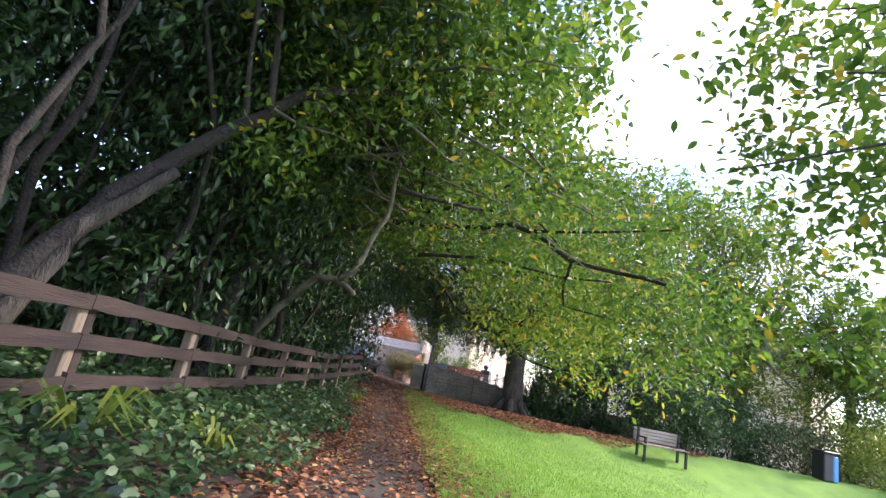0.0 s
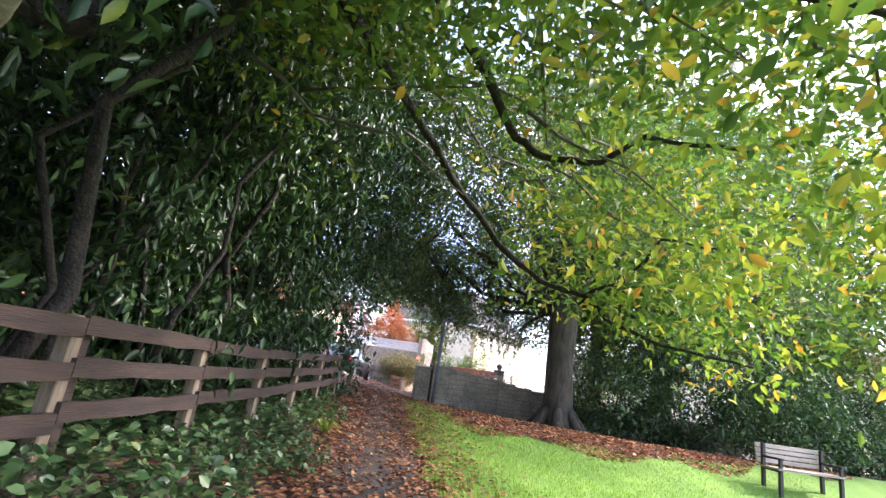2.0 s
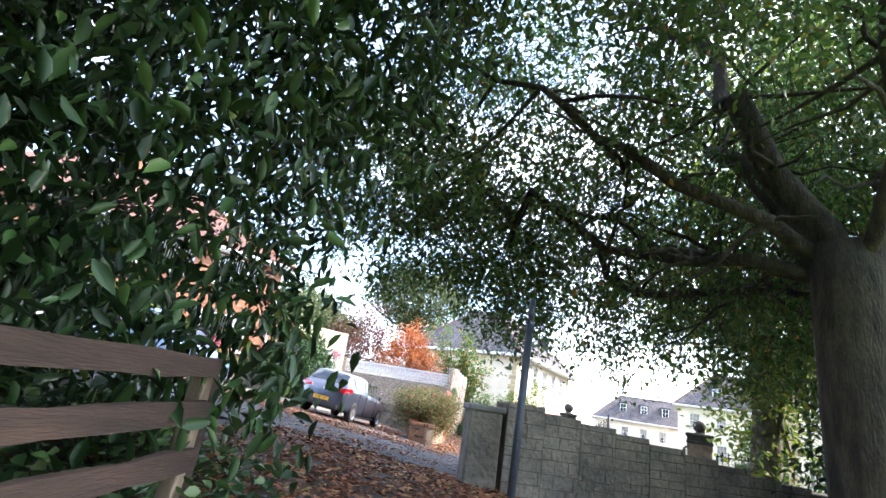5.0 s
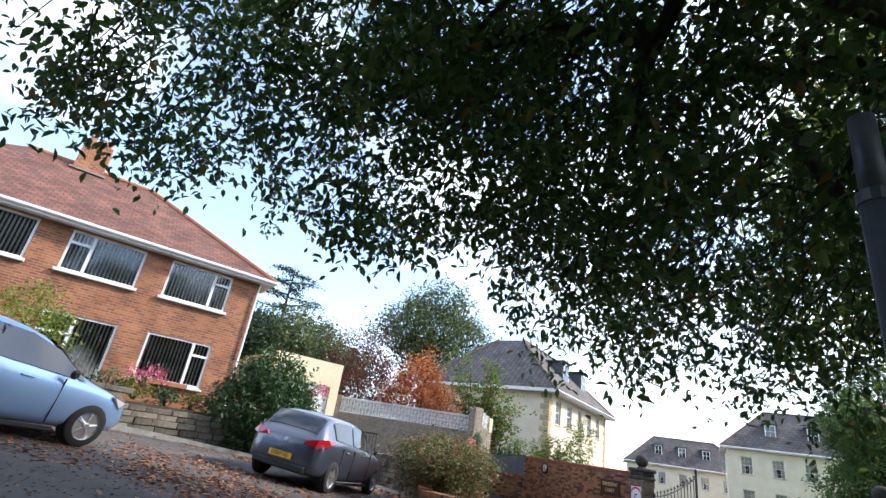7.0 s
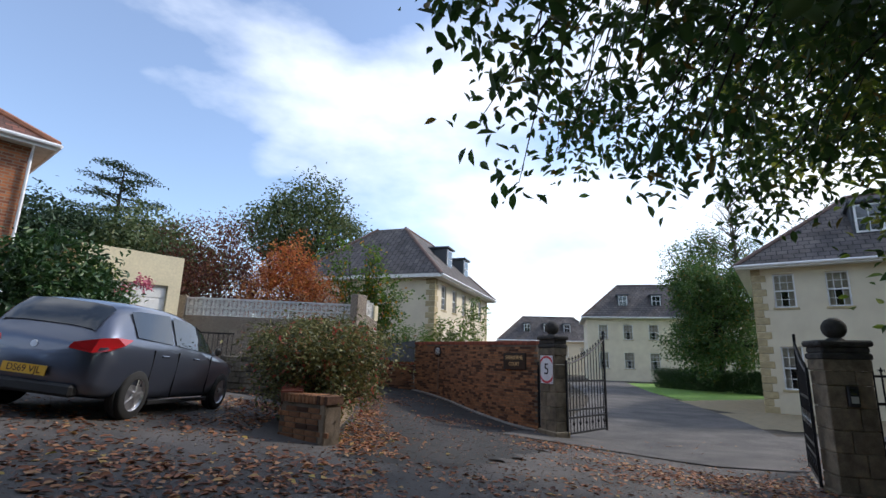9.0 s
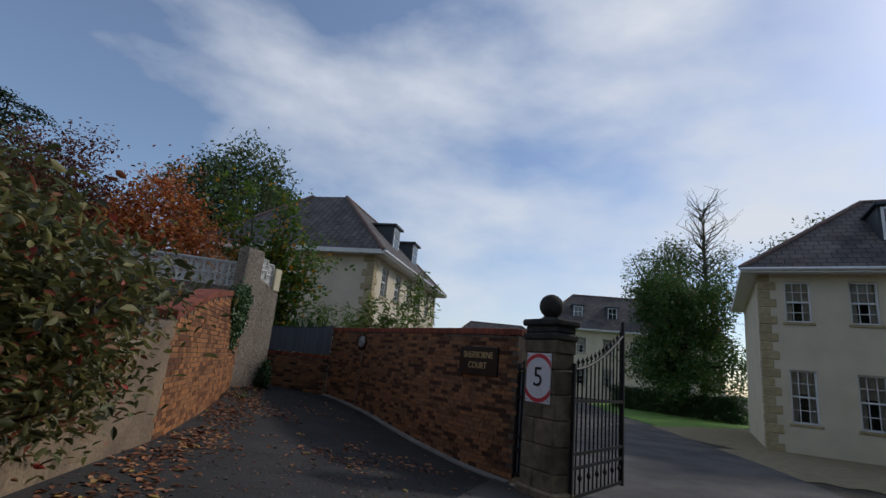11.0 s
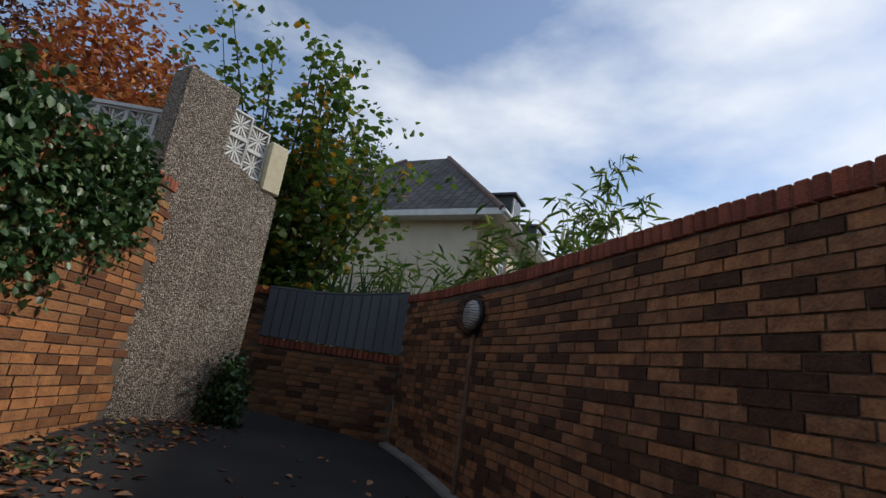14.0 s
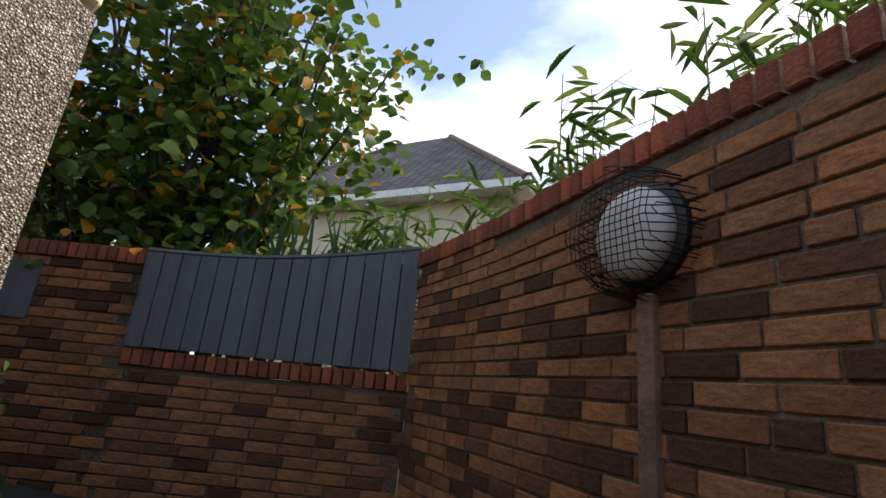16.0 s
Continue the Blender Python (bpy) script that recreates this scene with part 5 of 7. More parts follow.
    for q in (rear_scr, mirror(rear_scr)):
        for i, k, u0, u1, v0, v1 in q:
            rw.add([on(i, k, u0, v0, .012), on(i, k, u1, v0, .012), on(i, k, u1, v1, .012), on(i, k, u0, v1, .012)], [(0, 1, 2, 3)])
    part("rear_screen", rw.mesh("rear_screen", True, 0.03), M_CARGLASS, car)
    part("rear_bumper", B().box(-0.035, -0.60, 0.26, 0.10, 0.60, 0.40, None, 0.03), M_TRIM, car)
    part("front_bumper", B().box(3.86, -0.50, 0.24, 4.0, 0.50, 0.40, None, 0.03), M_TRIM, car)
    part("grille", B().box(3.90, -0.36, 0.46, 3.995, 0.36, 0.56, None, 0.02), M_TRIM, car)
    for sgn in (1, -1):
        part("sill_trim", B().box(1.1, sgn * 0.855 - 0.012, 0.17, 2.8, sgn * 0.855 + 0.012, 0.23, None, 0.006), M_TRIM, car)
        tl = B()
        tl.add([(-0.012, sgn * 0.40, 0.80), (0.02, sgn * 0.66, 0.77), (0.10, sgn * 0.81, 0.81), (0.30, sgn * 0.865, 0.89), (0.42, sgn * 0.87, 0.97), (0.20, sgn * 0.81, 0.975), (0.05, sgn * 0.70, 0.94), (-0.012, sgn * 0.45, 0.87)], [(0, 1, 2, 3, 4, 5, 6, 7)])
        o = part("tail_lamp", tl, M_TAIL, car, "red tail lamp")
        o.modifiers.new("thick", "SOLIDIFY").thickness = 0.05
        o.modifiers["thick"].offset = 0
        hl = B().add([(3.50, sgn * 0.83, 0.78), (3.78, sgn * 0.74, 0.72), (3.92, sgn * 0.60, 0.62), (3.86, sgn * 0.66, 0.57), (3.66, sgn * 0.80, 0.63)], [(0, 1, 2, 3, 4)])
        o = part("head_lamp", hl, M_HEAD, car, "clear head lamp")
        o.modifiers.new("thick", "SOLIDIFY").thickness = 0.06
        o.modifiers["thick"].offset = 0
        part("fog_lamp", B().lathe([(0.055, 0), (0.05, 0.02)], 14), M_HEAD, car).matrix_local = pose(3.88, sgn * 0.58, 0.40, 0, 80, sgn * 25)
        part("mirror", B().box(2.62, sgn * 0.90 - 0.08, 0.90, 2.74, sgn * 0.96 + 0.06, 1.03, None, 0.035), M_TRIM, car)
        for hx_ in (1.18, 2.08):
            part("door_handle", B().box(hx_, sgn * 0.862 - 0.014, 0.795, hx_ + 0.17, sgn * 0.862 + 0.02, 0.825, None, 0.01), paint, car)
        for sx_ in (0.98, 1.62, 2.66):
            part("door_gap", B().box(sx_, sgn * 0.86 - 0.01, 0.26, sx_ + 0.008, sgn * 0.86 + 0.011, 0.88), M_TRIM, car)
        for ax in (0.75, 3.26):
            wh = part("wheel", B().tube([(0, -0.02, 0), (0, 0.02, 0)], 0.335, 30), M_TRIM, car, "dark wheel arch")
            wh.matrix_local = pose(ax, sgn * 0.795, 0.32)
            tp = [(0.20, -0.10), (0.285, -0.10), (0.305, -0.07), (0.305, 0.07), (0.285, 0.09), (0.20, 0.095)]
            t_ = part("tyre", B().lathe(tp, 32, cap=False), M_RUBBER, wh, "", True)
            t_.matrix_local = pose(0, sgn * -0.01, -0.015, -90 * sgn, 0, 0)
            rb2 = B().lathe([(0.21, 0.06), (0.215, 0.088), (0.20, 0.09), (0.19, 0.07), (0.185, 0.03)], 32)
            for k in range(5):
                mm = pose(0, 0, 0, 0, 0, 72 * k)
                rb2.add([mm @ Vector(p) for p in ((0.03, -0.028, 0.085), (0.195, -0.042, 0.075), (0.195, -0.012, 0.075), (0.05, 0, 0.095), (0.195, 0.012, 0.075), (0.195, 0.042, 0.075), (0.03, 0.028, 0.085))], [(0, 1, 2, 3), (3, 4, 5, 6)])
            rb2.lathe([(0.05, 0.05), (0.05, 0.095), (0.03, 0.10)], 14)
            r_ = part("rim", rb2, M_RIM, wh, "five-spoke alloy rim")
            r_.matrix_local = pose(0, sgn * -0.01, -0.015, -90 * sgn, 0, 0)
    pl = part("number_plate", B().box(-0.045, -0.26, 0.46, -0.033, 0.26, 0.57), M_PLATE, car, "yellow rear number plate")
    if plate:
        lettering(plate, 0.105, 0.001, M_BLACK, pl, pose(-0.047, 0, 0.513, 90, 0, -90), "characters")
    part("badge", B().lathe([(0.045, 0), (0.04, 0.012)], 18), M_RIM, car).matrix_local = pose(-0.005, 0, 0.80, 0, -90, 0)
    part("wiper", B().tube([(0.17, 0.1, 1.03), (0.19, -0.05, 1.05), (0.20, -0.34, 1.06)], 0.012, 5), M_TRIM, car)
    return car


def on_slope(x, y, heading):
    """A pose on the road, tilted as the road is."""
    n_ = Vector((0.105, 0.026, 1)).normalized()
    f = Vector((math.cos(radians(heading)), math.sin(radians(heading)), 0))
    f = (f - n_ * f.dot(n_)).normalized()
    l_ = n_.cross(f)
    r = Matrix((f, l_, n_)).transposed().to_4x4()
    return Matrix.Translation((x, y, gz(x, y) + 0.012)) @ r


SC = 0.87
car_m = on_slope(-2.11, 9.78, 79.5) @ Matrix.Translation((-0.75 * SC, 0.86 * SC, 0.0))
hatchback("hatchback_car", car_m, M_PAINT_G, "dark grey five-door hatchback parked on the leafy road", "DS69 VJL", SC)
hatchback("hatchback_car", on_slope(-6.15, 4.0, 77) @ Matrix.Diagonal((1, 1, 0.92, 1)), M_PAINT_B, "light metallic blue hatchback parked by the kerb", None, 0.93)

# ---- kerb, pavement, stone wall below the brick house ----
KA = [(-9.6, 2.0), (-7.2, 8.6), (-6.2, 10.9), (-4.6, 12.6), (-2.9, 16.2)]
kb2 = B()
KL = smooth_line(KA, 14)
for x, y in KL:
    for o, z in ((0.0, -0.1), (0.12, -0.1), (0.12, 0.10), (0.0, 0.10)):
        kb2.v.append((x - o, y + o * 0.3, gz(x, y) + z))
for i in range(len(KL) - 1):
    for c in range(4):
        a, q = i * 4 + c, i * 4 + (c + 1) % 4
        kb2.f.append((a, q, q + 4, a + 4))
setting("kerb_street", kb2, M_KERB, "grey concrete street kerb with leaves along it", "kerb")
pvb = B()
for x, y in KL:
    for o in (0.12, 1.3):
        pvb.v.append((x - o, y + o * 0.35, gz(x, y) + 0.095))
pvb.f = [(2 * i, 2 * i + 2, 2 * i + 3, 2 * i + 1) for i in range(len(KL) - 1)]
setting("pavement", pvb, M_PAVE, "grey narrow pavement below the stone wall", "pavement")


def laid_stone_wall(name, pts, h, label, lift=0.0):
    """Dry-laid flat stones, each a piece of its own."""
    e = empty(name, Matrix(), label, "wall", kind="structure")
    core, rng = B(), random.Random(11)
    meshes = [B().box(-w / 2, -0.12, 0, w / 2, 0.12, hh, None, 0.015).mesh("stone") for w, hh in ((0.30, 0.11), (0.42, 0.13), (0.55, 0.12), (0.36, 0.15))]
    for me in meshes:
        me.materials.append(M_STONE_W)
    dims = ((0.30, 0.11), (0.42, 0.13), (0.55, 0.12), (0.36, 0.15))
    for (xa, ya), (xb, yb) in zip(pts, pts[1:]):
        d = Vector((xb - xa, yb - ya, 0))
        L, a = d.length, math.atan2(d.y, d.x)
        zb = min(gz(xa, ya), gz(xb, yb)) - 0.1 + lift
        core.box(0, -0.05, zb, L, 0.25, zb + h + 0.06, pose(xa, ya, 0, 0, 0, math.degrees(a)))
        z = zb
        while z < zb + h:
            s = rng.uniform(-0.2, 0)
            hm = 0
            ch = rng.choice((0.12, 0.14))
            while s < L:
                q = rng.randrange(4)
                w = dims[q][0]
                t = min(max((s + w / 2) / L, 0.02), 0.98)
                o = part("stone", meshes[q], None, e)
                o.matrix_world = pose(xa + d.x * t, ya + d.y * t, z, rng.uniform(-2, 2), rng.uniform(-1.5, 1.5), math.degrees(a) + rng.uniform(-3, 3)) @ Matrix.Translation((0, rng.uniform(-0.02, 0.02), 0)) @ Matrix.Diagonal((1, 1, ch / dims[q][1] * 0.96, 1))
                s += w + 0.008
            z += ch
    part("core", core, M_SOIL, e)
    return e


M_STONE_W = mat("walling_stone", (0.20, 0.175, 0.135), (0.085, 0.075, 0.06), 0.95, 4, 0.8, detail_scale=30, per_object=0.35, dist=0.03)
laid_stone_wall("wall_garden", [(-8.9, 8.9), (-7.2, 10.7), (-5.5, 13.0)], 0.80, "rough dark stone retaining wall below the brick house")
laid_stone_wall("wall_drive", [(-2.6, 16.5), (-1.2, 15.9), (0.0, 15.4)], 0.95, "low rough stone wall beside the parked car")
rail = empty("garden_gate", pose(-3.3, 16.2, gz(-3.3, 16.2), 0, 0, 20), "small black iron garden gate behind the car", "gate")
for k in range(8):
    part("bar", B().tube([(k * 0.11, 0, 0), (k * 0.11, 0, 1.25)], 0.009, 5), M_IRON, rail)
part("top_rail", B().box(-0.02, -0.015, 1.2, 0.79, 0.015, 1.23), M_IRON, rail)
part("bottom_rail", B().box(-0.02, -0.015, 0.12, 0.79, 0.015, 0.15), M_IRON, rail)

# ---- drive, lawn and hedge beyond the gates ----
dr = B()
DP = smooth_line([(5.5, 12.2), (9.5, 17.5), (14, 26), (19, 38), (25, 52)], 10)
for i, (x, y) in enumerate(DP):
    w_ = 2.5 + 0.3 * math.sin(i * 0.2)
    for k in range(9):
        o = k / 4 - 1
        dr.v.append((x + o * w_ * 0.9, y - o * w_ * 0.45, gz(x + o * w_ * 0.9, y - o * w_ * 0.45) + 0.030))
dr.f = [(9 * i + k, 9 * i + k + 1, 9 * i + k + 10, 9 * i + k + 9) for i in range(len(DP) - 1) for k in range(8)]
setting("driveway", dr, M_ASPHALT, "grey tarmac driveway curving away beyond the gates", "driveway")
sheet("forecourt", 11, 26, 10, 29.5, 0.5, M_GRAVEL, "buff gravel forecourt in front of the villa", "forecourt", 0.006, lambda x, y: (y < 23 - 0.1 * x or x > 15.5 and y < 27.8 + 0.3 * (x - 18)) and y > 30 - 1.55 * x + 7)
sheet("villa_lawn", 12.5, 40, 20, 48, 0.5, M_TURF, "mown green lawn in front of the hedge", "lawn", 0.008, lambda x, y: x > 17.4 + (y - 27) * 0.34 and y > 27.6 + 0.3 * (x - 18))


def leafy(name, m_or_list, leaf_m, label, category, size, core=None, bark=None, group="", width=0.5, droop=0.3, kind="", parts=()):
    """A plant: an Empty with a leaf part and, where given, a woody part."""
    e = empty(name, Matrix(), label, category, group, kind)
    me = leaf_mesh("foliage", m_or_list, size, width, droop, material=leaf_m)
    tagged(part("crown", me, None, e), kind="stuff")
    if bark is not None:
        part("trunk", bark[0], bark[1], e, "", True)
    return e


def ball_cloud(c, r, n_cl, per, sig, shell=0.55, lump=0.0):
    """Bunched points filling the outer part of an uneven ellipsoid."""
    d = RNG.normal(0, 1, (n_cl, 3))
    d /= np.linalg.norm(d, axis=1, keepdims=True)
    k = RNG.uniform(shell, 1, n_cl) ** (1 / 2)
    if lump:
        k = k * (1 + lump * np.sin(d[:, 0] * 5 + c[0]) * np.cos(d[:, 1] * 4 + c[1]) + lump * np.sin(d[:, 2] * 6 + c[0] * 2))
    p = np.asarray(c) + d * k[:, None] * np.asarray(r)
    q = p[:, None, :] + RNG.normal(0, 1, (n_cl, per, 3)) * np.asarray(sig)
    return p, q.reshape(-1, 3)


def bush(name, c, r, n_cl, per, sig, size, leaf_m, label, category="shrub", width=0.5, droop=0.2, shell=0.3, lump=0.12, stems=10, bark=None):
    p, q = ball_cloud(c, r, n_cl, per, sig, shell, lump)
    g = gz(c[0], c[1])
    q[:, 2] = np.maximum(q[:, 2], g + 0.03)
    b = B()
    for k in range(stems):
        t = p[k % len(p)]
        limb(b, (c[0] + random.uniform(-.15, .15) * r[0], c[1] + random.uniform(-.15, .15) * r[1], max(g - 0.05, c[2] - r[2] - 0.1) if c[2] - r[2] < g + 0.4 else c[2] - r[2] * 0.9), t, 0.03, 0.006, 0.1, 5, 5)
    return leafy(name, q, leaf_m, label, category, size, bark=(b, bark or M_BARK), width=width, droop=droop)


# hedge by the villa
_, hq = clumped(1700, 26, (0, -0.5, 0), (9.5, 0.5, 1.45), 0.10)
hm = np.array(pose(25.1, 41.3, gz(25.1, 41.3), 0, 0, -74))
leafy("clipped_hedge", hq @ hm[:3, :3].T + hm[:3, 3], M_SHRUB, "clipped dark green hedge beside the drive", "hedge", 0.11)

# ---- far trees and shrubs ----
def broad_tree(name, x, y, h, r, leaf_m, label, n_cl=260, per=22, size=0.3, z0=None, crown=0.55, bark=None, lump=0.18):
    g = gz(x, y)
    c = (x, y, g + h * (1 - crown / 2))
    b = B()
    limb(b, (x, y, g - 0.2), (x, y, g + h * 0.6), h * 0.028, h * 0.012, 0.03, 7, 9)
    p, q = ball_cloud(c, (r, r, h * crown / 2), n_cl, per, (r * 0.09,) * 3, 0.25, lump)
    for t in p[:26]:
        limb(b, (x, y, g + h * random.uniform(0.3, 0.6)), t, h * 0.010, h * 0.002, 0.1, 5, 5)
    return leafy(name, q, leaf_m, label, "tree", size, bark=(b, bark or M_BARK_D))


broad_tree("broad_tree", -5.4, 58, 18.5, 6.5, M_FARGREEN, "broad grey-green tree standing behind the villa", 470, 34, 0.42)
broad_tree("broad_tree", 27.2, 36.5, 9.6, 3.5, M_TREE, "dark dense evergreen tree beside the villa", 900, 34, 0.24, crown=0.95, lump=0.32)
broad_tree("broad_tree", 31, 41, 14, 3.6, M_TREE, "tall dark tree behind the villa roof", 380, 24, 0.24, crown=0.6)
broad_tree("broad_tree", 34, 30, 13, 4.5, M_FARGREEN, "tall green tree behind the villa", 360, 24, 0.26)
broad_tree("broad_tree", -12, 34, 7.6, 4.5, M_FARGREEN, "rounded green tree behind the garage", 600, 34, 0.28, crown=0.8)
broad_tree("broad_tree", -16, 32, 8, 4.0, M_CONIFER, "dark green cypress mass behind the house", 600, 34, 0.28, crown=0.85)
# flat-tiered cedar
cx, cy = -19.5, 47.0
cb = B()
limb(cb, (cx, cy, 0), (cx, cy, 16.5), 0.4, 0.05, 0.01, 8, 9)
cps = []
for k in range(26):
    z = 8.5 + k * 0.31
    a = k * 2.4
    L = 5.2 * (1 - (z - 8) / 10.5) + 0.8
    tip = (cx + L * math.cos(a), cy + L * math.sin(a), z + 0.2)
    limb(cb, (cx, cy, z), tip, 0.09, 0.02, 0.03, 5, 5)
    t = RNG.uniform(0.25, 1, (150, 1))
    cps.append(np.array([cx, cy, z]) * (1 - t) + np.array(tip) * t + RNG.normal(0, 1, (150, 3)) * np.array([0.45, 0.45, 0.10]))
leafy("cedar_tree", np.concatenate(cps), M_CONIFER, "tiered dark cedar tree on the skyline", "tree", 0.28, bark=(cb, M_BARK_D))
# bare birch
bb = B()
bx0, by0 = 30.5, 38.0
tr = limb(bb, (bx0, by0, -0.6), (bx0 + 0.4, by0, 15.5), 0.22, 0.03, 0.02, 9, 8)
for k in range(70):
    z = random.uniform(7.5, 15)
    a = random.uniform(0, 6.28)
    L = random.uniform(1.2, 3.2) * (1.2 - (z - 7) / 12)
    p = limb(bb, (bx0 + 0.2, by0, z), (bx0 + 0.2 + L * math.cos(a), by0 + L * math.sin(a), z + L * 0.75), 0.05, 0.012, 0.12, 5, 5)
    for j in range(3):
        s = p[2 + j % 3]
        limb(bb, s, s + Vector((random.uniform(-.9, .9), random.uniform(-.9, .9), random.uniform(.2, 1))), 0.016, 0.005, 0.1, 4, 4)
e = empty("bare_tree", Matrix(), "leafless grey tree with fine twigs", "tree")
part("trunk", bb, M_BARK_G, e, "", True)

# garden shrubs behind the lattice wall
bush("red_shrub", (-2.2, 22.5, 3.3), (1.5, 1.1, 1.8), 380, 30, 0.20, 0.12, M_RED, "flame red and orange autumn shrub behind the wall", lump=0.25, width=0.6)
bush("purple_shrub", (-5.2, 23.5, 3.5), (2.2, 1.5, 2.2), 480, 34, 0.22, 0.12, M_DKRED, "dark red-brown shrub behind the garden wall", lump=0.25)
bush("red_shrub", (-0.9, 21.6, 2.9), (0.8, 0.7, 1.2), 110, 18, 0.16, 0.09, M_RED, "small red-leaved shrub by the wall top", lump=0.3)
bush("rhododendron", (-5.05, 13.2, 1.8), (1.3, 1.1, 1.2), 380, 26, 0.13, 0.13, M_SHRUB, "dense dark rhododendron bush beside the pavement", droop=0.4)
bush("lime_shrub", (-5.2, 14.7, 1.9), (0.95, 0.8, 0.95), 160, 22, 0.14, 0.10, M_LIME, "yellow-green shrub with pink hydrangea heads")
for k, (x, y, z) in enumerate([(-4.15, 14.75, 2.55), (-3.95, 14.6, 2.45), (-4.5, 14.5, 2.2), (-4.25, 14.3, 2.35)]):
    leafy("hydrangea_head", np.array([x, y, z]) + RNG.normal(0, 0.07, (90, 3)), M_PINK, "round pink hydrangea flower head", "flower", 0.06, group="pink flower heads", width=0.9)
bush("pink_flowers", (-7.6, 11.9, 2.0), (0.45, 0.45, 0.25), 40, 16, 0.06, 0.06, M_PINK, "pink flowering plant in the garden bed", "flowers", 0.8)
bush("lime_shrub", (-9.6, 10.2, 2.3), (1.0, 1.0, 1.2), 160, 20, 0.14, 0.10, M_LIME, "yellow-green shrub in front of the brick house")
for k in range(7):
    bush("garden_plant", (-7.8 + k * 0.42, 11.0 + k * 0.5, gz(-7.4 + k * 0.4, 11 + k * .5) + 0.85), (0.35, 0.35, 0.25), 26, 12, 0.07, 0.09, M_LIME if k % 2 else M_SHRUB, "low garden plant above the stone wall", stems=3)
# planter bush
bush("planter_shrub", (-0.15, 11.5, 1.08), (0.92, 1.5, 0.62), 560, 44, (0.14, 0.14, 0.12), 0.07, M_COTON, "sprawling cotoneaster shrub spilling over the planter", lump=0.2, width=0.5, stems=22)
_, tq = clumped(50, 26, (0.05, 9.6, 0.35), (0.35, 13.0, 1.1), (0.05, 0.10, 0.18))
leafy("trailing_plant", tq, M_COTON, "reddish trailing stems over the planter wall", "plant", 0.05)

# maple behind the pebbledash wall
mb = B()
mx, my = 0.75, 22.5
ms = []
for k in range(30):
    upright = k < 13
    tx = random.uniform(-1.1, 1.35) if upright else random.uniform(-0.4, 2.3)
    tz = random.uniform(4.9, 6.0) - 0.35 * abs(tx - 0.1) if upright else random.uniform(2.6, 4.2) - 0.25 * max(0, tx - 1.2)
    p = limb(mb, (mx + random.uniform(-.25, .25), my, 0.2), (tx, my + random.uniform(-0.5, 0.5), tz), 0.035, 0.006, 0.05, 9, 5)
    for i in range(3, 9):
        for _ in range(7 if p[i].z < 4.3 else 4):
            ms.append(np.array(p[i]) + RNG.normal(0, 1, 3) * ((0.24, 0.2, 0.2) if p[i].z < 4.3 else (0.10, 0.10, 0.16)))
mp_ = np.array(ms)
mq = (mp_[:, None, :] + RNG.normal(0, 0.075, (len(mp_), 6, 3))).reshape(-1, 3)
leafy("maple_tree", mq, M_MAPLE, "small maple with green leaves turning orange", "tree", 0.12, bark=(mb, M_BARK), width=0.95)
bush("dark_shrub", (0.0, 22.6, 1.9), (0.9, 0.5, 0.9), 90, 20, 0.12, 0.10, M_TREE, "dark shrub behind the brick wall")


def bamboo(x, y, z0, h, n_leaf, lean=0.2, label="arching bamboo cane with slender leaves"):
    e = empty("bamboo", Matrix(), label, "bamboo", "bamboo canes")
    b = B()
    top = Vector((x + random.uniform(-lean, lean), y + random.uniform(-lean, lean), z0 + h))
    p = limb(b, (x, y, z0 - 0.6), top, 0.009, 0.003, 0.05, 7, 5)
    pts_ = []
    for k in range(n_leaf):
        t = random.uniform(0.35, 1)
        i = min(int(t * 6), 5)
        q = p[i].lerp(p[i + 1], t * 6 - i)
        side = Vector((random.uniform(-.22, .22), random.uniform(-.22, .22), random.uniform(-.04, .1)))
        pts_.append(q + side * 0.5)
        if k % 3 == 0:
            b.tube([q, q + side], [0.003, 0.0015], 4, False)
    part("cane", b, M_LIMEST, e)
    tagged(part("leaves", leaf_mesh("leaves", np.array(pts_), 0.20, 0.16, 0.4, material=M_BAMBOO), None, e), kind="stuff")
    return e


M_LIMEST = mat("bamboo_cane", (0.22, 0.24, 0.08), (0.14, 0.17, 0.05), 0.6, 10, 0.1)
for k in range(34):
    s_ = random.uniform(4.9, 7.1)
    x, y, a = along(R_PTS, s_)
    bamboo(x + random.uniform(0.38, 0.8), y + random.uniform(0.1, 0.55), 0.9, random.uniform(0.95, 1.75) if s_ < 6.2 else random.uniform(0.85, 1.5), random.randint(30, 56), 0.35)
for k in range(12):
    bamboo(random.uniform(3.95, 4.9), random.uniform(20.5, 21.2), 0.9, random.uniform(1.9, 2.5), random.randint(40, 60), 0.3)
for k in range(30):
    bamboo(random.uniform(1.7, 3.1), random.uniform(22.2, 23.2), 0.9, random.uniform(0.8, 1.6), random.randint(24, 44), 0.3)
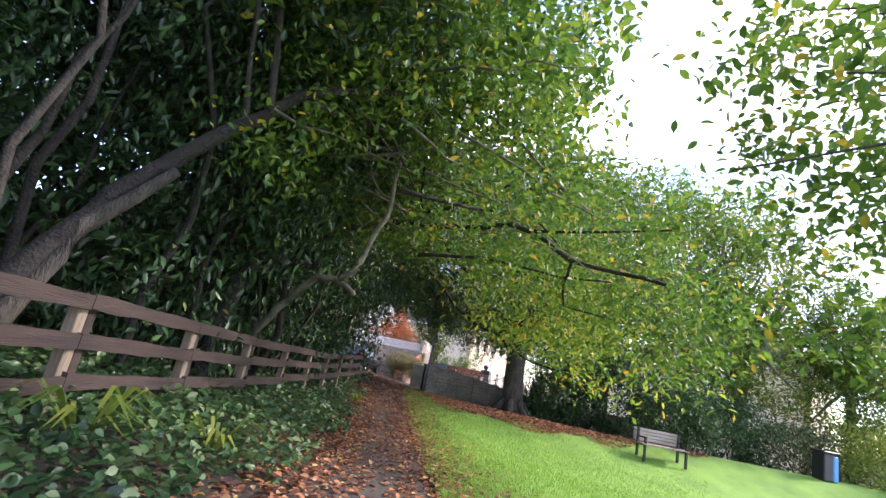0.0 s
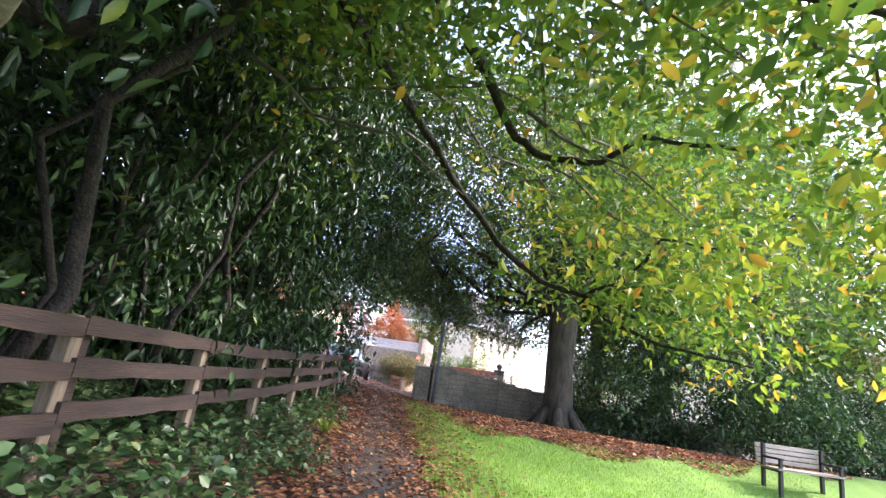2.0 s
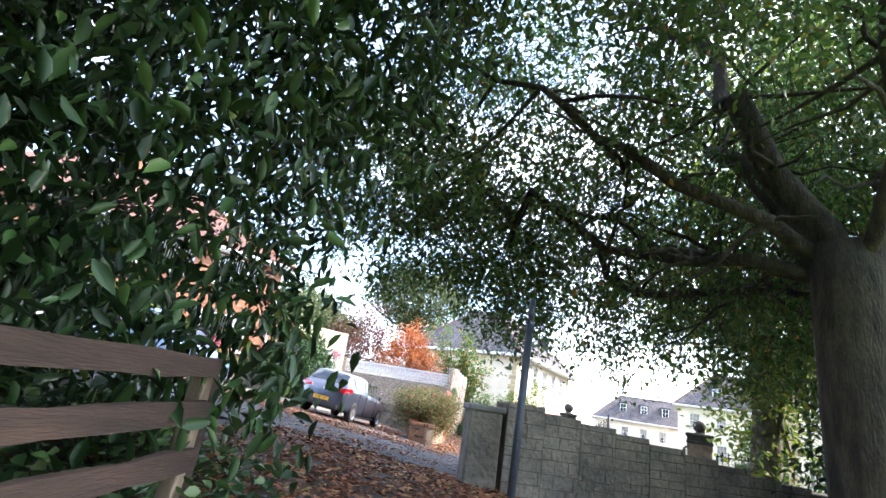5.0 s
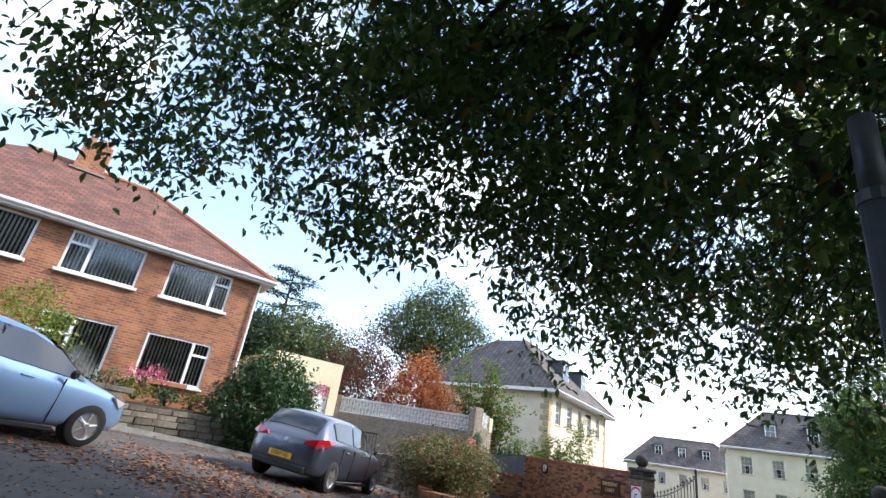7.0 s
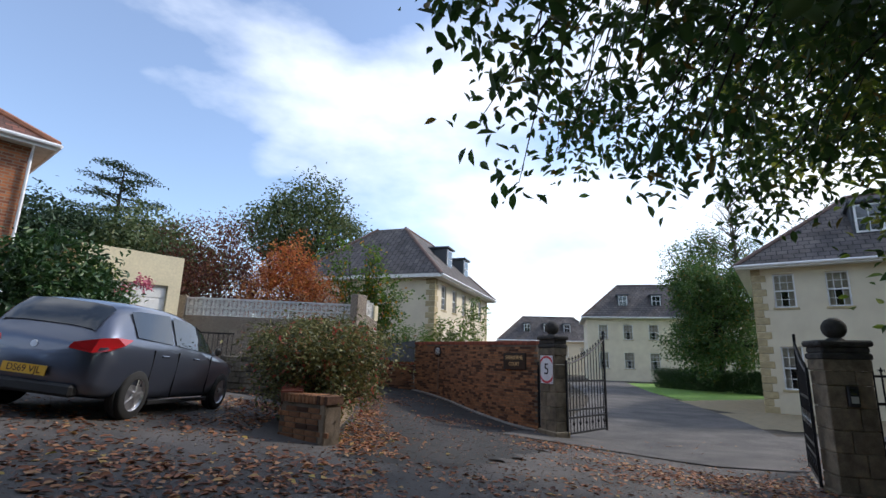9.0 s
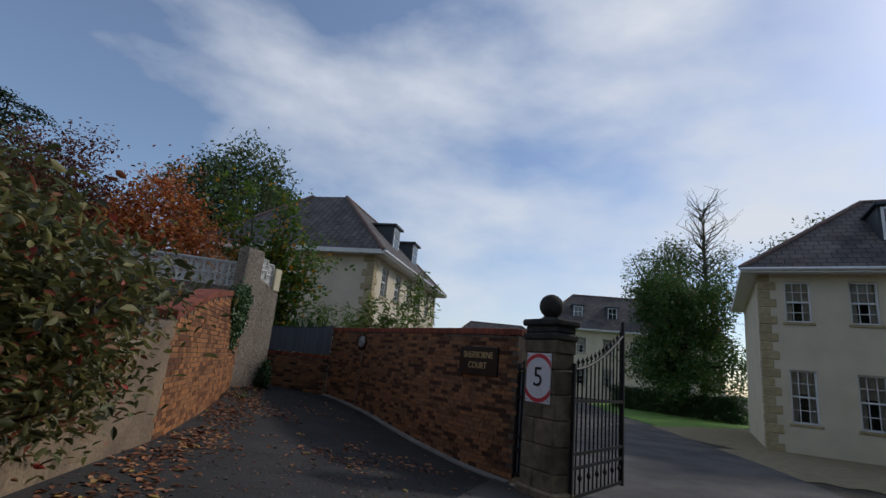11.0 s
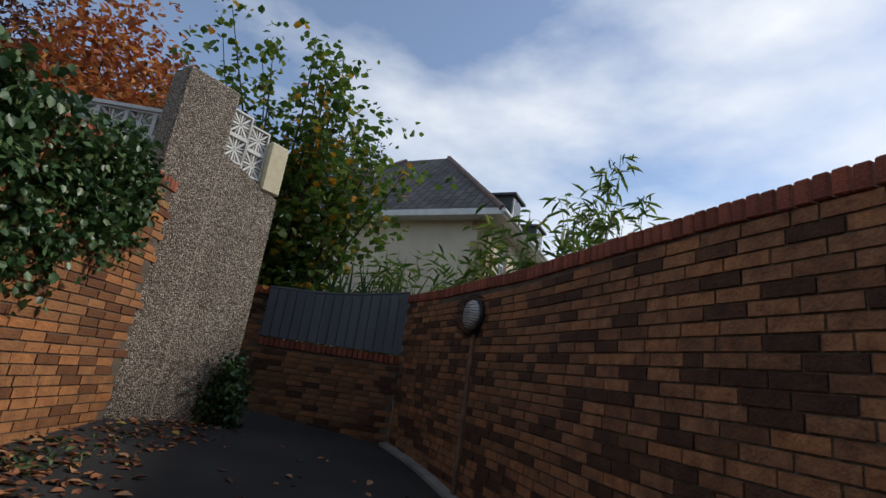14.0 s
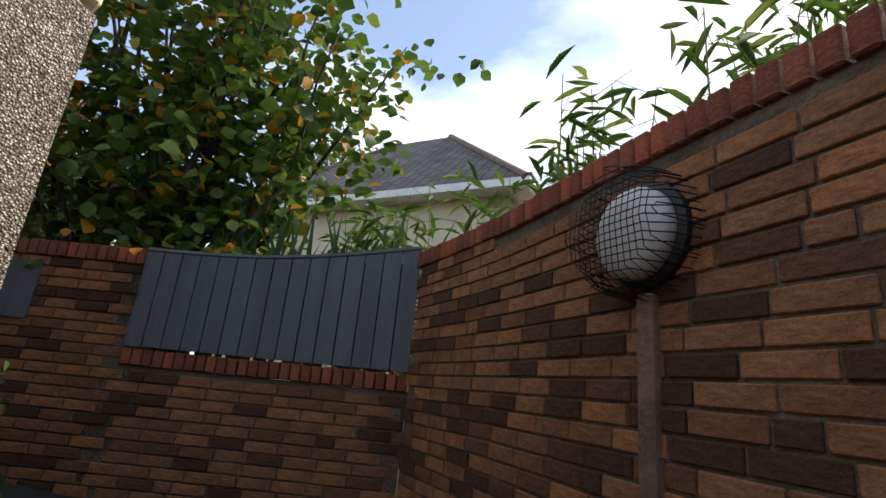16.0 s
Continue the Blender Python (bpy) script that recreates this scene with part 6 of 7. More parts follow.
# sword-leaved plants behind the screen
for k in range(8):
    e = empty("sword_plant", Matrix(), "clump of dark sword-shaped leaves behind the screen", "plant", "sword plants")
    b = B()
    x0, y0 = 1.0 + k * 0.19, 22.2 + random.uniform(0, .25)
    for j in range(8):
        a = random.uniform(-1.0, 1.0)
        L = random.uniform(0.6, 1.1)
        w = 0.018
        tip = Vector((x0 + math.sin(a) * L * 0.7, y0 + random.uniform(-.15, .15), 1.25 + L * math.cos(a * 0.8)))
        bs = Vector((x0 + random.uniform(-.05, .05), y0, 0.9))
        md = bs.lerp(tip, 0.55) + Vector((0, 0, 0.06))
        b.add([bs + Vector((-w, 0, 0)), bs + Vector((w, 0, 0)), md + Vector((w * 1.2, 0, 0)), md - Vector((w * 1.2, 0, 0)), tip], [(0, 1, 2, 3), (3, 2, 4)])
    tagged(part("leaf_clump", b, M_SHRUB, e), kind="stuff")
# ivy on the walls
_, iq = clumped(280, 24, (0.46, 17.55, 0.8), (0.64, 19.5, 2.2), (0.035, 0.07, 0.07), lambda c: (c[:, 2] < 1.93 + 0.07 * (c[:, 1] - 17.55) + 0.05 * np.sin(c[:, 1] * 9)) & (c[:, 2] > np.interp(c[:, 1], [17.55, 18.0, 18.3, 18.55, 18.8, 19.3, 20.0], [1.75, 1.35, 1.15, 0.85, 1.2, 1.32, 1.72]) + 0.07 * np.sin(c[:, 1] * 13)) & (c[:, 0] < 0.55 + 0.10 * np.clip((c[:, 2] - 1.1), 0, 1)))
leafy("ivy", iq, M_IVY, "green ivy hanging over the orange brick wall", "ivy", 0.055, width=0.9, droop=0.7)
_, iq = clumped(120, 26, (0.86, 20.45, -0.1), (1.20, 20.78, 0.78), (0.05, 0.05, 0.06), lambda c: c[:, 2] < 0.75 - np.abs(c[:, 0] - 1.06) * 1.6)
leafy("ivy", iq, M_SHRUB, "dark ivy at the foot of the pebbledash wall", "ivy", 0.05, width=0.9, droop=0.6)
_, iq = clumped(50, 20, (0.45, 18.6, -0.1), (0.95, 20.2, 0.12), (0.06, 0.08, 0.04))
leafy("weeds", iq, M_IVY, "weeds along the foot of the wall", "weeds", 0.05, droop=0.0)

# ---- big tree by the gate ----
bt = empty("big_tree", Matrix(), "large spreading broadleaf tree with grey trunk beside the gate", "tree")
tb = B()
TX, TY = 4.55, 0.55
g0 = gz(TX, TY)
tb.tube([(TX + 0.1, TY, g0 - 0.3), (TX + 0.05, TY, g0 + 0.1), (TX, TY, g0 + 0.6), (TX - 0.05, TY, g0 + 1.6), (TX - 0.02, TY, g0 + 2.6), (TX, TY, g0 + 3.2)], [0.54, 0.43, 0.37, 0.34, 0.36, 0.38], 14)
for k in range(7):
    a = k * 0.9
    tb.tube([(TX + 0.32 * math.cos(a), TY + 0.32 * math.sin(a), g0 + 0.5), (TX + 0.6 * math.cos(a), TY + 0.6 * math.sin(a), g0 + 0.12), (TX + 0.95 * math.cos(a), TY + 0.95 * math.sin(a), g0 - 0.1)], [0.10, 0.12, 0.05], 6)
fork = Vector((TX, TY, g0 + 2.8))
tips = []
for tip, r in (((2.6, 2.2, 8.2), .21), ((5.6, -1.6, 9.0), .22), ((7.8, 1.4, 7.2), .2), ((4.6, 4.0, 8.0), .2), ((0.6, 1.2, 5.4), .10), ((1.6, 4.6, 5.2), .09), ((6.0, 5.0, 6.0), .10), ((3.2, -3.2, 7.0), .09), ((8.0, -2.5, 5.0), .07), ((2.4, 6.2, 4.6), .07), ((-1.0, 4.0, 5.0), .08), ((5.0, 6.8, 4.2), .06), ((8.5, 5.0, 5.0), .07)):
    p = limb(tb, fork, tip, r, 0.035, 0.16, 9, 8)
    for j in range(2, 9):
        for _ in range(2):
            q = p[j] + Vector((random.uniform(-1.6, 1.6), random.uniform(-1.6, 1.6), random.uniform(-1.1, 0.8)))
            limb(tb, p[j], q, 0.035, 0.008, 0.14, 5, 5)
            tips.append(q)


def in_crown(c):
    x, y, z = c[:, 0] - 4.2, c[:, 1] - 1.0, c[:, 2]
    d = (x / 6.6) ** 2 + (y / 5.9) ** 2
    low = 2.75 + 1.9 * np.clip(1 - d, 0, 1) ** 0.6 + 0.35 * np.sin(c[:, 0] * 1.9) + 0.3 * np.sin(c[:, 1] * 2.3 + c[:, 0]) + 0.5 * np.clip(1.2 - c[:, 0], 0, 3)
    high = 4.6 + 5.2 * np.sqrt(np.clip(1 - d, 0, 1))
    gap = np.sin(c[:, 0] * 2.7 + c[:, 2] * 1.3) + np.sin(c[:, 1] * 2.1 - c[:, 2] * 1.7) > -0.9
    return (d < 1) & (z > low) & (z < high) & gap


tc, tq = clumped(2000, 34, (-2.6, -5.2, 2.3), (11, 6.9, 9.8), (0.20, 0.20, 0.24), in_crown)


_, tq2 = clumped(560, 34, (-0.5, -5.0, 5.0), (5.5, 1.2, 9.8), (0.20, 0.20, 0.24), in_crown)


def in_fringe(c):
    x, y, z = c[:, 0], c[:, 1], c[:, 2]
    edge = np.interp(x, [-4, -0.4, 0.6, 2.2, 3.2, 9], [4.5, 6.2, 6.4, 8.0, 8.4, 7.8]) + 0.3 * np.sin(x * 3.1)
    low = np.interp(x, [-4, -1, 0.5, 2, 4, 9], [3.8, 3.4, 2.8, 2.3, 2.15, 2.1]) + 0.25 * np.sin(x * 2.6 + 1) + 0.22 * np.sin(y * 2.9 + x * 1.3) + 0.35 * np.clip(3.2 - y, 0, 2) + 0.75 * np.clip(y - 5.2, 0, 2) * np.clip(1.0 - x, 0, 1) + 0.4 * np.clip(y - 6.3, 0, 2)
    gap = np.sin(x * 3.3 + z * 1.9) + np.sin(y * 3.1 - z * 2.3 + x) > np.interp(x, [1.0, 2.5, 4.5], [-1.5, -1.1, -0.5])
    return (y < edge) & (z > low) & (z < low + 2.9) & gap & ((x > -0.8) | (y > 3.0))


fc, fq = clumped(1400, 32, (-4.0, 1.0, 2.1), (9, 8.4, 7.2), (0.13, 0.13, 0.17), in_fringe)
_, fq2 = clumped(420, 34, (-4.0, 2.4, 2.9), (2.0, 5.4, 6.8), (0.13, 0.13, 0.17), in_fringe)
sp = [np.array([RNG.uniform(-3.3, -2.4), RNG.uniform(6.9, 7.2), RNG.uniform(4.15, 4.7)]) + RNG.normal(0, 0.05, (9, 3)) for _ in range(14)]
for s0 in ((-3.0, 7.0, 4.7), (-2.6, 7.1, 4.6)):
    limb(tb, (0.5, 5.0, 5.4), s0, 0.012, 0.004, 0.05, 7, 4)
tagged(part("crown", leaf_mesh("crown", np.concatenate([tq, tq2, fq, fq2, *sp]), 0.105, 0.55, 0.6, material=M_TREE), None, bt), kind="stuff")
twigs(tb, fc[:1300], (4.2, 0.8, 7), 0.8, 0.006)
twigs(tb, tc[:1500], (4.2, 0.8, 8), 0.75, 0.007)
part("trunk", tb, M_BARK, bt, "", True)

# ---- evergreen laurels along the fence ----
def laurel_zone(c):
    x, y, z = c[:, 0], c[:, 1], c[:, 2]
    face = -0.75 - 1.7 * smooth(-12.2, -13.4, y) - 0.35 * np.sin(y * 1.3) - 0.25 * np.sin(y * 2.9 + z * 2) + 0.28 * np.clip(z - 1.6, 0, 4.5) * smooth(-16, -9, y)
    open_low = (z > 1.0 + 0.35 * np.sin(y * 1.1)) | (x < face - 0.7)
    hole = ~((y < -8.7) & (y > -10.6) & (z > 1.2) & (z < 4.2))
    return (x < face) & (x > face - 1.9 - 0.4 * z) & open_low & hole & ((y < -0.1) | (z > 2.7))


lr = empty("laurel_hedge", Matrix(), "tall dark glossy laurel trees overhanging the fence", "hedge")
lc, lq = clumped(4600, 26, (-5.6, -21, 0.7), (0.9, 1.2, 7.5), (0.16, 0.16, 0.20), laurel_zone)
tagged(part("foliage", leaf_mesh("foliage", lq, 0.15, 0.42, 0.75, material=M_LAUREL), None, lr), kind="stuff")
for k in range(38):
    y = -21 + k * 0.5
    x = random.uniform(-2.9, -1.2)
    lb = B()
    limb(lb, (x, y, gz(x, y) - 0.2), (x + random.uniform(-.5, 1.3), y + random.uniform(-.8, .8), random.uniform(3.5, 6.5)), random.uniform(.03, .07), 0.015, 0.1, 7, 6)
    part("stem", lb, M_BARK_D, lr, "", True)
_, bq = clumped(1700, 34, (-8.5, -24, 0.3), (-2.6, 2, 8.5), (0.3, 0.3, 0.3), lambda c: c[:, 0] < -2.8 - 0.25 * c[:, 2] * (c[:, 2] > 2))
leafy("evergreen_thicket", bq, M_LAUREL, "dense dark evergreen thicket behind the laurels", "shrub", 0.30, droop=0.5)

# crown added overhead to keep sky light off the laurels and thicket
_, bq = clumped(1500, 30, (-7.5, -24, 6.3), (-0.2, 1, 9.5), (0.3, 0.3, 0.3), lambda c: (c[:, 0] < -0.4 - 0.6 * np.sin(c[:, 1] * 0.8)) & (np.sin(c[:, 0] * 1.7 + c[:, 1]) > -0.93))
leafy("shading_evergreen", bq, M_LAUREL, "high evergreen crown added above the fence line to shade the laurels", "tree", 0.28, droop=0.5)

# leaning tree on the bank with limbs over the path
lt = empty("leaning_tree", Matrix(), "leaning dark trunk with pale lichen-covered limbs over the path", "tree")


def bough(pts, r0, r1, sides=9):
    """A limb through the given points, evenly tapered and slightly gnarled."""
    P = [Vector(p) for p in pts]
    out = []
    for q, s in zip(P, P[1:]):
        for k in range(4):
            out.append(q.lerp(s, k / 4) + Vector((random.uniform(-1, 1), random.uniform(-1, 1), random.uniform(-1, 1))) * 0.014)
    out.append(P[-1])
    n = len(out)
    return B().tube(out, [(r0 + (r1 - r0) * i / (n - 1)) * random.uniform(0.92, 1.08) for i in range(n)], sides)


part("trunk", bough([(-1.92, -14.54, 0.08), (-1.54, -13.95, 1.26), (-1.39, -13.50, 2.04), (-1.13, -13.10, 2.71), (-0.60, -12.72, 3.47), (-0.33, -12.54, 3.89)], 0.11, 0.06), M_BARK_D, lt, "", True)
for pts, r0, r1, m_ in (
        ([(-0.33, -12.54, 3.89), (0.79, -11.92, 4.51), (2.06, -11.39, 4.86)], 0.06, 0.02, M_BARK),
        ([(-1.58, -14.09, 0.54), (-1.37, -13.71, 1.69), (-1.07, -13.25, 2.44)], 0.09, 0.05, M_BARK),
        ([(-0.60, -12.73, 3.47), (-0.68, -12.83, 4.12), (-0.85, -12.96, 5.28)], 0.045, 0.03, M_BARK),
        ([(-0.80, -12.85, 3.26), (-0.92, -12.89, 4.02), (-1.07, -13.01, 5.28)], 0.035, 0.025, M_BARK),
        ([(-0.33, -12.49, 3.81), (0.54, -11.68, 4.01), (0.93, -11.16, 3.51)], 0.035, 0.012, M_BARK),
        ([(0.79, -11.92, 4.51), (0.81, -12.23, 5.01), (0.85, -12.55, 5.73)], 0.03, 0.015, M_BARK),
        ([(-1.15, -10.4, 0.5), (-0.9, -10.59, 1.15), (-0.62, -10.79, 1.48), (-0.32, -10.99, 1.8), (-0.06, -11.2, 1.98), (0.26, -11.4, 1.98), (0.55, -11.6, 1.8)], 0.062, 0.034, M_BARK_G),
        ([(0.3, -11.5, 1.97), (0.51, -11.6, 2.11), (0.58, -11.5, 2.51), (0.73, -11.4, 2.99), (0.68, -11.3, 3.45), (0.7, -11.2, 4.2)], 0.045, 0.025, M_BARK_G),
        ([(-1.3, -11.1, 0.3), (-1.19, -11.09, 1.34), (-1.09, -11.09, 1.81), (-0.97, -10.97, 2.13), (-0.77, -10.83, 2.18), (-0.39, -10.59, 2.21), (-0.19, -10.64, 2.3)], 0.12, 0.05, M_BARK_D),
        ([(0.1, -10.58, 2.89), (0.44, -10.39, 3.15), (1.08, -10.34, 3.24), (1.72, -10.38, 3.27), (2.43, -10.64, 3.39), (2.84, -10.73, 3.28), (3.35, -10.81, 2.95), (4.6, -11.1, 2.8)], 0.055, 0.03, M_BARK_D),
        ([(3.35, -10.81, 2.95), (3.33, -10.59, 2.6), (3.4, -10.51, 2.33), (4.2, -10.4, 2.3)], 0.025, 0.01, M_BARK_D),
        ([(1.08, -10.34, 3.24), (1.04, -10.56, 3.53), (0.96, -10.9, 4.5)], 0.04, 0.02, M_BARK_D),
        ([(1.07, -10.44, 3.38), (1.57, -10.57, 3.54), (2.3, -10.9, 3.9)], 0.035, 0.02, M_BARK_D),
        ([(2.77, -10.73, 3.32), (3.11, -10.93, 3.32), (4.4, -11.6, 3.4)], 0.025, 0.015, M_BARK_D),
        ([(0.3, -9.6, 3.4), (0.88, -7.71, 3.42), (1.25, -7.25, 3.08), (1.83, -6.85, 2.59), (2.38, -6.73, 2.23), (2.91, -6.87, 2.1), (3.2, -6.93, 1.82), (3.67, -7.14, 1.64), (4.5, -7.5, 1.5)], 0.05, 0.014, M_BARK_D),
        ([(2.91, -6.87, 2.13), (3.25, -7.19, 2.29), (3.43, -7.57, 2.67), (4.2, -7.7, 2.6)], 0.025, 0.01, M_BARK_D),
        ([(1.2, -9.0, 3.6), (1.75, -8.32, 3.19), (2.01, -8.27, 3.05), (2.5, -8.42, 3.0), (2.78, -8.68, 3.15), (3.52, -8.87, 3.04)], 0.045, 0.015, M_BARK_D),
        ([(0.9, -12.0, 3.1), (2.09, -11.08, 3.38), (2.35, -11.2, 3.64), (3.09, -10.92, 3.15)], 0.03, 0.012, M_BARK_D),
        ([(1.18, -10.88, 2.62), (2.06, -10.7, 2.79), (3.25, -10.63, 2.74), (3.97, -10.72, 2.78)], 0.03, 0.012, M_BARK_D)):
    part("limb", bough(pts, r0, r1), m_, lt, "pale lichen-covered limb" if m_ is M_BARK_G else "", True)
tips = []
b = B()
for k in range(46):
    s = Vector((random.uniform(-0.6, 2.4), random.uniform(-13, -6), random.uniform(3.2, 4.6)))
    q = s + Vector((random.uniform(0.5, 2.6), random.uniform(-0.6, 2.2), random.uniform(-1.1, 0.5)))
    limb(b, s, q, 0.022, 0.006, 0.12, 6, 5)
    tips.append(q)
tagged(part("brushwood", b, M_BARK_G, lt, "", True), kind="stuff")


def over_zone(c):
    x, y, z = c[:, 0], c[:, 1], c[:, 2]
    low = 2.9 + 0.4 * np.sin(x * 1.7 + y) + 0.3 * np.sin(y * 1.9) - 0.42 * np.clip(x - 1.8, 0, 3.2)
    gap = np.sin(x * 2.3 + z * 1.1) + np.sin(y * 1.8 - z * 1.9) > -0.8
    edge = (x < 3.2 - 1.5 * np.clip(-12.6 - y, 0, 2)) & ((x < 2.7) | (z < 3.5 + 0.55 * (y + 12.6)))
    return (z > low) & (z < low + 3.2) & gap & ((x > 2.2) | (y < -7.6 + 0.5 * np.sin(z * 2))) & ((x < 5.2 + 0.5 * np.sin(y)) & (y > -12.6) | edge) & (z < 6.5) & ((x < 2.7) | (z < 3.6 + 0.55 * (y + 12.6)))


def upper_zone(c):
    x, y, z = c[:, 0], c[:, 1], c[:, 2]
    return (x < 2.95 + 0.22 * (y + 12) + 0.4 * np.sin(z * 2 + y)) & (z > 4.6 + 0.3 * np.sin(x * 2 + y)) & (y < -8.2 + 0.6 * np.sin(x * 2.1))


def dark_zone(c):
    x, y, z = c[:, 0], c[:, 1], c[:, 2]
    return (z > 3.3 + 0.75 * np.clip(x + 0.6, 0, 3) + 0.3 * np.sin(y * 1.7) + 0.25 * np.sin(x * 3 + y)) & (x < np.interp(y, [-13, -10, -8, -6], [1.5, 1.4, 1.0, 0.4]) + 0.3 * np.sin(y * 2.3))


_, dq = clumped(620, 26, (-2.2, -13.2, 3.0), (1.9, -3.6, 6.6), (0.17, 0.17, 0.2), dark_zone)
tagged(part("overhang", leaf_mesh("overhang", dq, 0.14, 0.42, 0.75, material=M_LAUREL), None, lr, "dark evergreen boughs over the path"), kind="stuff")
_, uq = clumped(520, 24, (-1.0, -13.6, 4.4), (5.0, -3.8, 8.0), (0.26, 0.26, 0.16), upper_zone)
tagged(part("upper_crown", leaf_mesh("upper_crown", uq, 0.17, 0.6, 0.3, material=M_OVER), None, lt, "light green leaves high over the path"), kind="stuff")
oc, oq = clumped(1250, 26, (-0.8, -13.5, 1.6), (5.4, -4.5, 6.6), (0.20, 0.20, 0.15), over_zone)
tagged(part("crown", leaf_mesh("crown", oq, 0.10, 0.55, 0.4, material=M_OVER), None, lt, "light green leaves lit from behind"), kind="stuff")
yc, yq = clumped(190, 11, (1.9, -10.5, 1.1), (5.4, -5.5, 3.6), (0.28, 0.28, 0.12), lambda c: c[:, 2] > 2.4 - 0.35 * (c[:, 0] - 1.5) + 0.2 * np.sin(c[:, 1] * 3))
tagged(part("low_spray", leaf_mesh("low_spray", yq, 0.125, 0.5, 0.5, material=M_YELLOW), None, lt, "yellow-green leaf sprays"), kind="stuff")

# oak sprays at the upper edge of the lawn
ok = empty("oak_tree", Matrix(), "oak with green leaves reaching over the lawn", "tree")
b = B()
limb(b, (13, -14, -0.8), (12.6, -14, 7), 0.4, 0.2, 0.03, 8, 10)
for k in range(22):
    y = random.uniform(-15.6, -13.4)
    q = (2.6 + 0.8 * (y + 15.6) + random.uniform(0, 2.4), y, random.uniform(2.4, 5))
    limb(b, (12.6, -14, random.uniform(4.5, 7)), q, 0.06, 0.006, 0.08, 9, 6)
part("trunk", b, M_BARK, ok, "", True)
def oak_zone(c):
    x, y, z = c[:, 0], c[:, 1], c[:, 2]
    reach = 2.75 + 0.8 * (y + 15.4) + 0.25 * np.sin(z * 3.1 + y)
    low = 2.8 - 0.5 * np.clip(x - 3.5, 0, 2) + 0.3 * np.sin(x * 2.3) + 0.2 * np.sin(y * 3.3)
    return (x > reach) & (z > low) & (np.sin(x * 3.1 + z * 2.2) + np.sin(y * 3.4 - z * 1.7) > -0.25)


_, q = clumped(430, 20, (2.7, -15.6, 1.6), (8.5, -12.6, 5.6), (0.16, 0.16, 0.10), oak_zone)
tagged(part("crown", leaf_mesh("crown", q, 0.11, 0.6, 0.4, material=M_OVER), None, ok), kind="stuff")

# shrubs and trees beyond the lawn
for x, y, rx, rz, m_ in ((6.3, 1.6, 1.5, 1.5, M_SHRUB), (8.2, 1.3, 1.7, 1.7, M_SHRUB), (10.4, 0.6, 1.6, 1.4, M_SHRUB), (12.6, 1.4, 1.9, 1.6, M_SHRUB), (15.5, 2.0, 2.0, 1.3, M_FARGREEN), (18, 0.5, 2.2, 1.2, M_LIME)):
    bush("dark_shrub", (x, y, gz(x, y) + rz * 0.8), (rx, 1.4, rz), 260, 30, 0.17, 0.12, m_, "dense dark evergreen shrub beyond the lawn", lump=0.2, droop=0.5)
for x, y, h, r, m_ in ((9.0, 4.6, 13.5, 2.8, M_OVER), (12.2, 4.0, 13.5, 2.8, M_OVER), (15.2, 4.8, 12.5, 2.7, M_LIME), (19, 3.6, 9.5, 2.6, M_OVER), (25, 7, 9, 3.5, M_FARGREEN), (7.6, 7.5, 13, 2.6, M_LIME)):
    broad_tree("light_tree", x, y, h, r, m_, "slender light green tree beyond the lawn", 760, 28, 0.17, crown=0.9, bark=M_BARK_G, lump=0.25)

# ---- ground cover ----
def scatter(n, lo, hi, keep):
    xy = RNG.uniform(lo, hi, (n * 4, 2))
    xy = xy[keep(xy[:, 0], xy[:, 1])][:n]
    return xy


def on_ground(xy, lift, jit=0.0):
    return np.column_stack([xy, ground_z(xy[:, 0], xy[:, 1]) + lift + RNG.uniform(0, jit + 1e-6, len(xy))])


# ivy and weeds on the bank under the fence
xy = scatter(30000, (-2.6, -20), (0.7, -0.5), lambda x, y: (x < path_x(y) - 0.75 - 0.25 * np.sin(y * 2.1)) & (RNG.uniform(0, 1, len(x)) < 1.1 - np.clip(x - path_x(y) + 1.5, 0, 1) * 0.7))
gc = leaf_mesh("bank_ivy", on_ground(xy, 0.02, 0.20), 0.082, 0.8, 0.15, 0.2, M_IVY)
tagged(part("bank_ivy", gc, None), "ivy and low weeds covering the bank under the fence", "ground cover", kind="stuff")
# fallen leaves
xy = scatter(26000, (-1.6, -20), (4.0, 2.6), lambda x, y: np.abs(RNG.normal(0, 1, len(x))) > np.abs(np.abs(x - path_x(y)) - 0.62) * 1.5 + 0.2 - np.clip(y + 6, 0, 5) * 0.12)
fl = leaf_mesh("path_leaves", on_ground(xy, 0.012, 0.02), 0.07, 0.7, 0.0, 0.65, M_FALLEN)
tagged(part("path_leaves", fl, None), "brown fallen leaves along the footpath edges", "leaves", kind="stuff")
xy = scatter(26000, (0.9, -3.2), (11, 2.4), lambda x, y: (y > np.interp(x, LAWN_X, LAWN_Y) - 0.35 + 0.3 * np.sin(x * 2.3)) & (y < 2.3))
fl = leaf_mesh("wall_leaves", on_ground(xy, 0.012, 0.02), 0.08, 0.7, 0.0, 0.65, M_FALLEN)
tagged(part("wall_leaves", fl, None), "carpet of red-brown leaves below the stone wall", "leaves", kind="stuff")


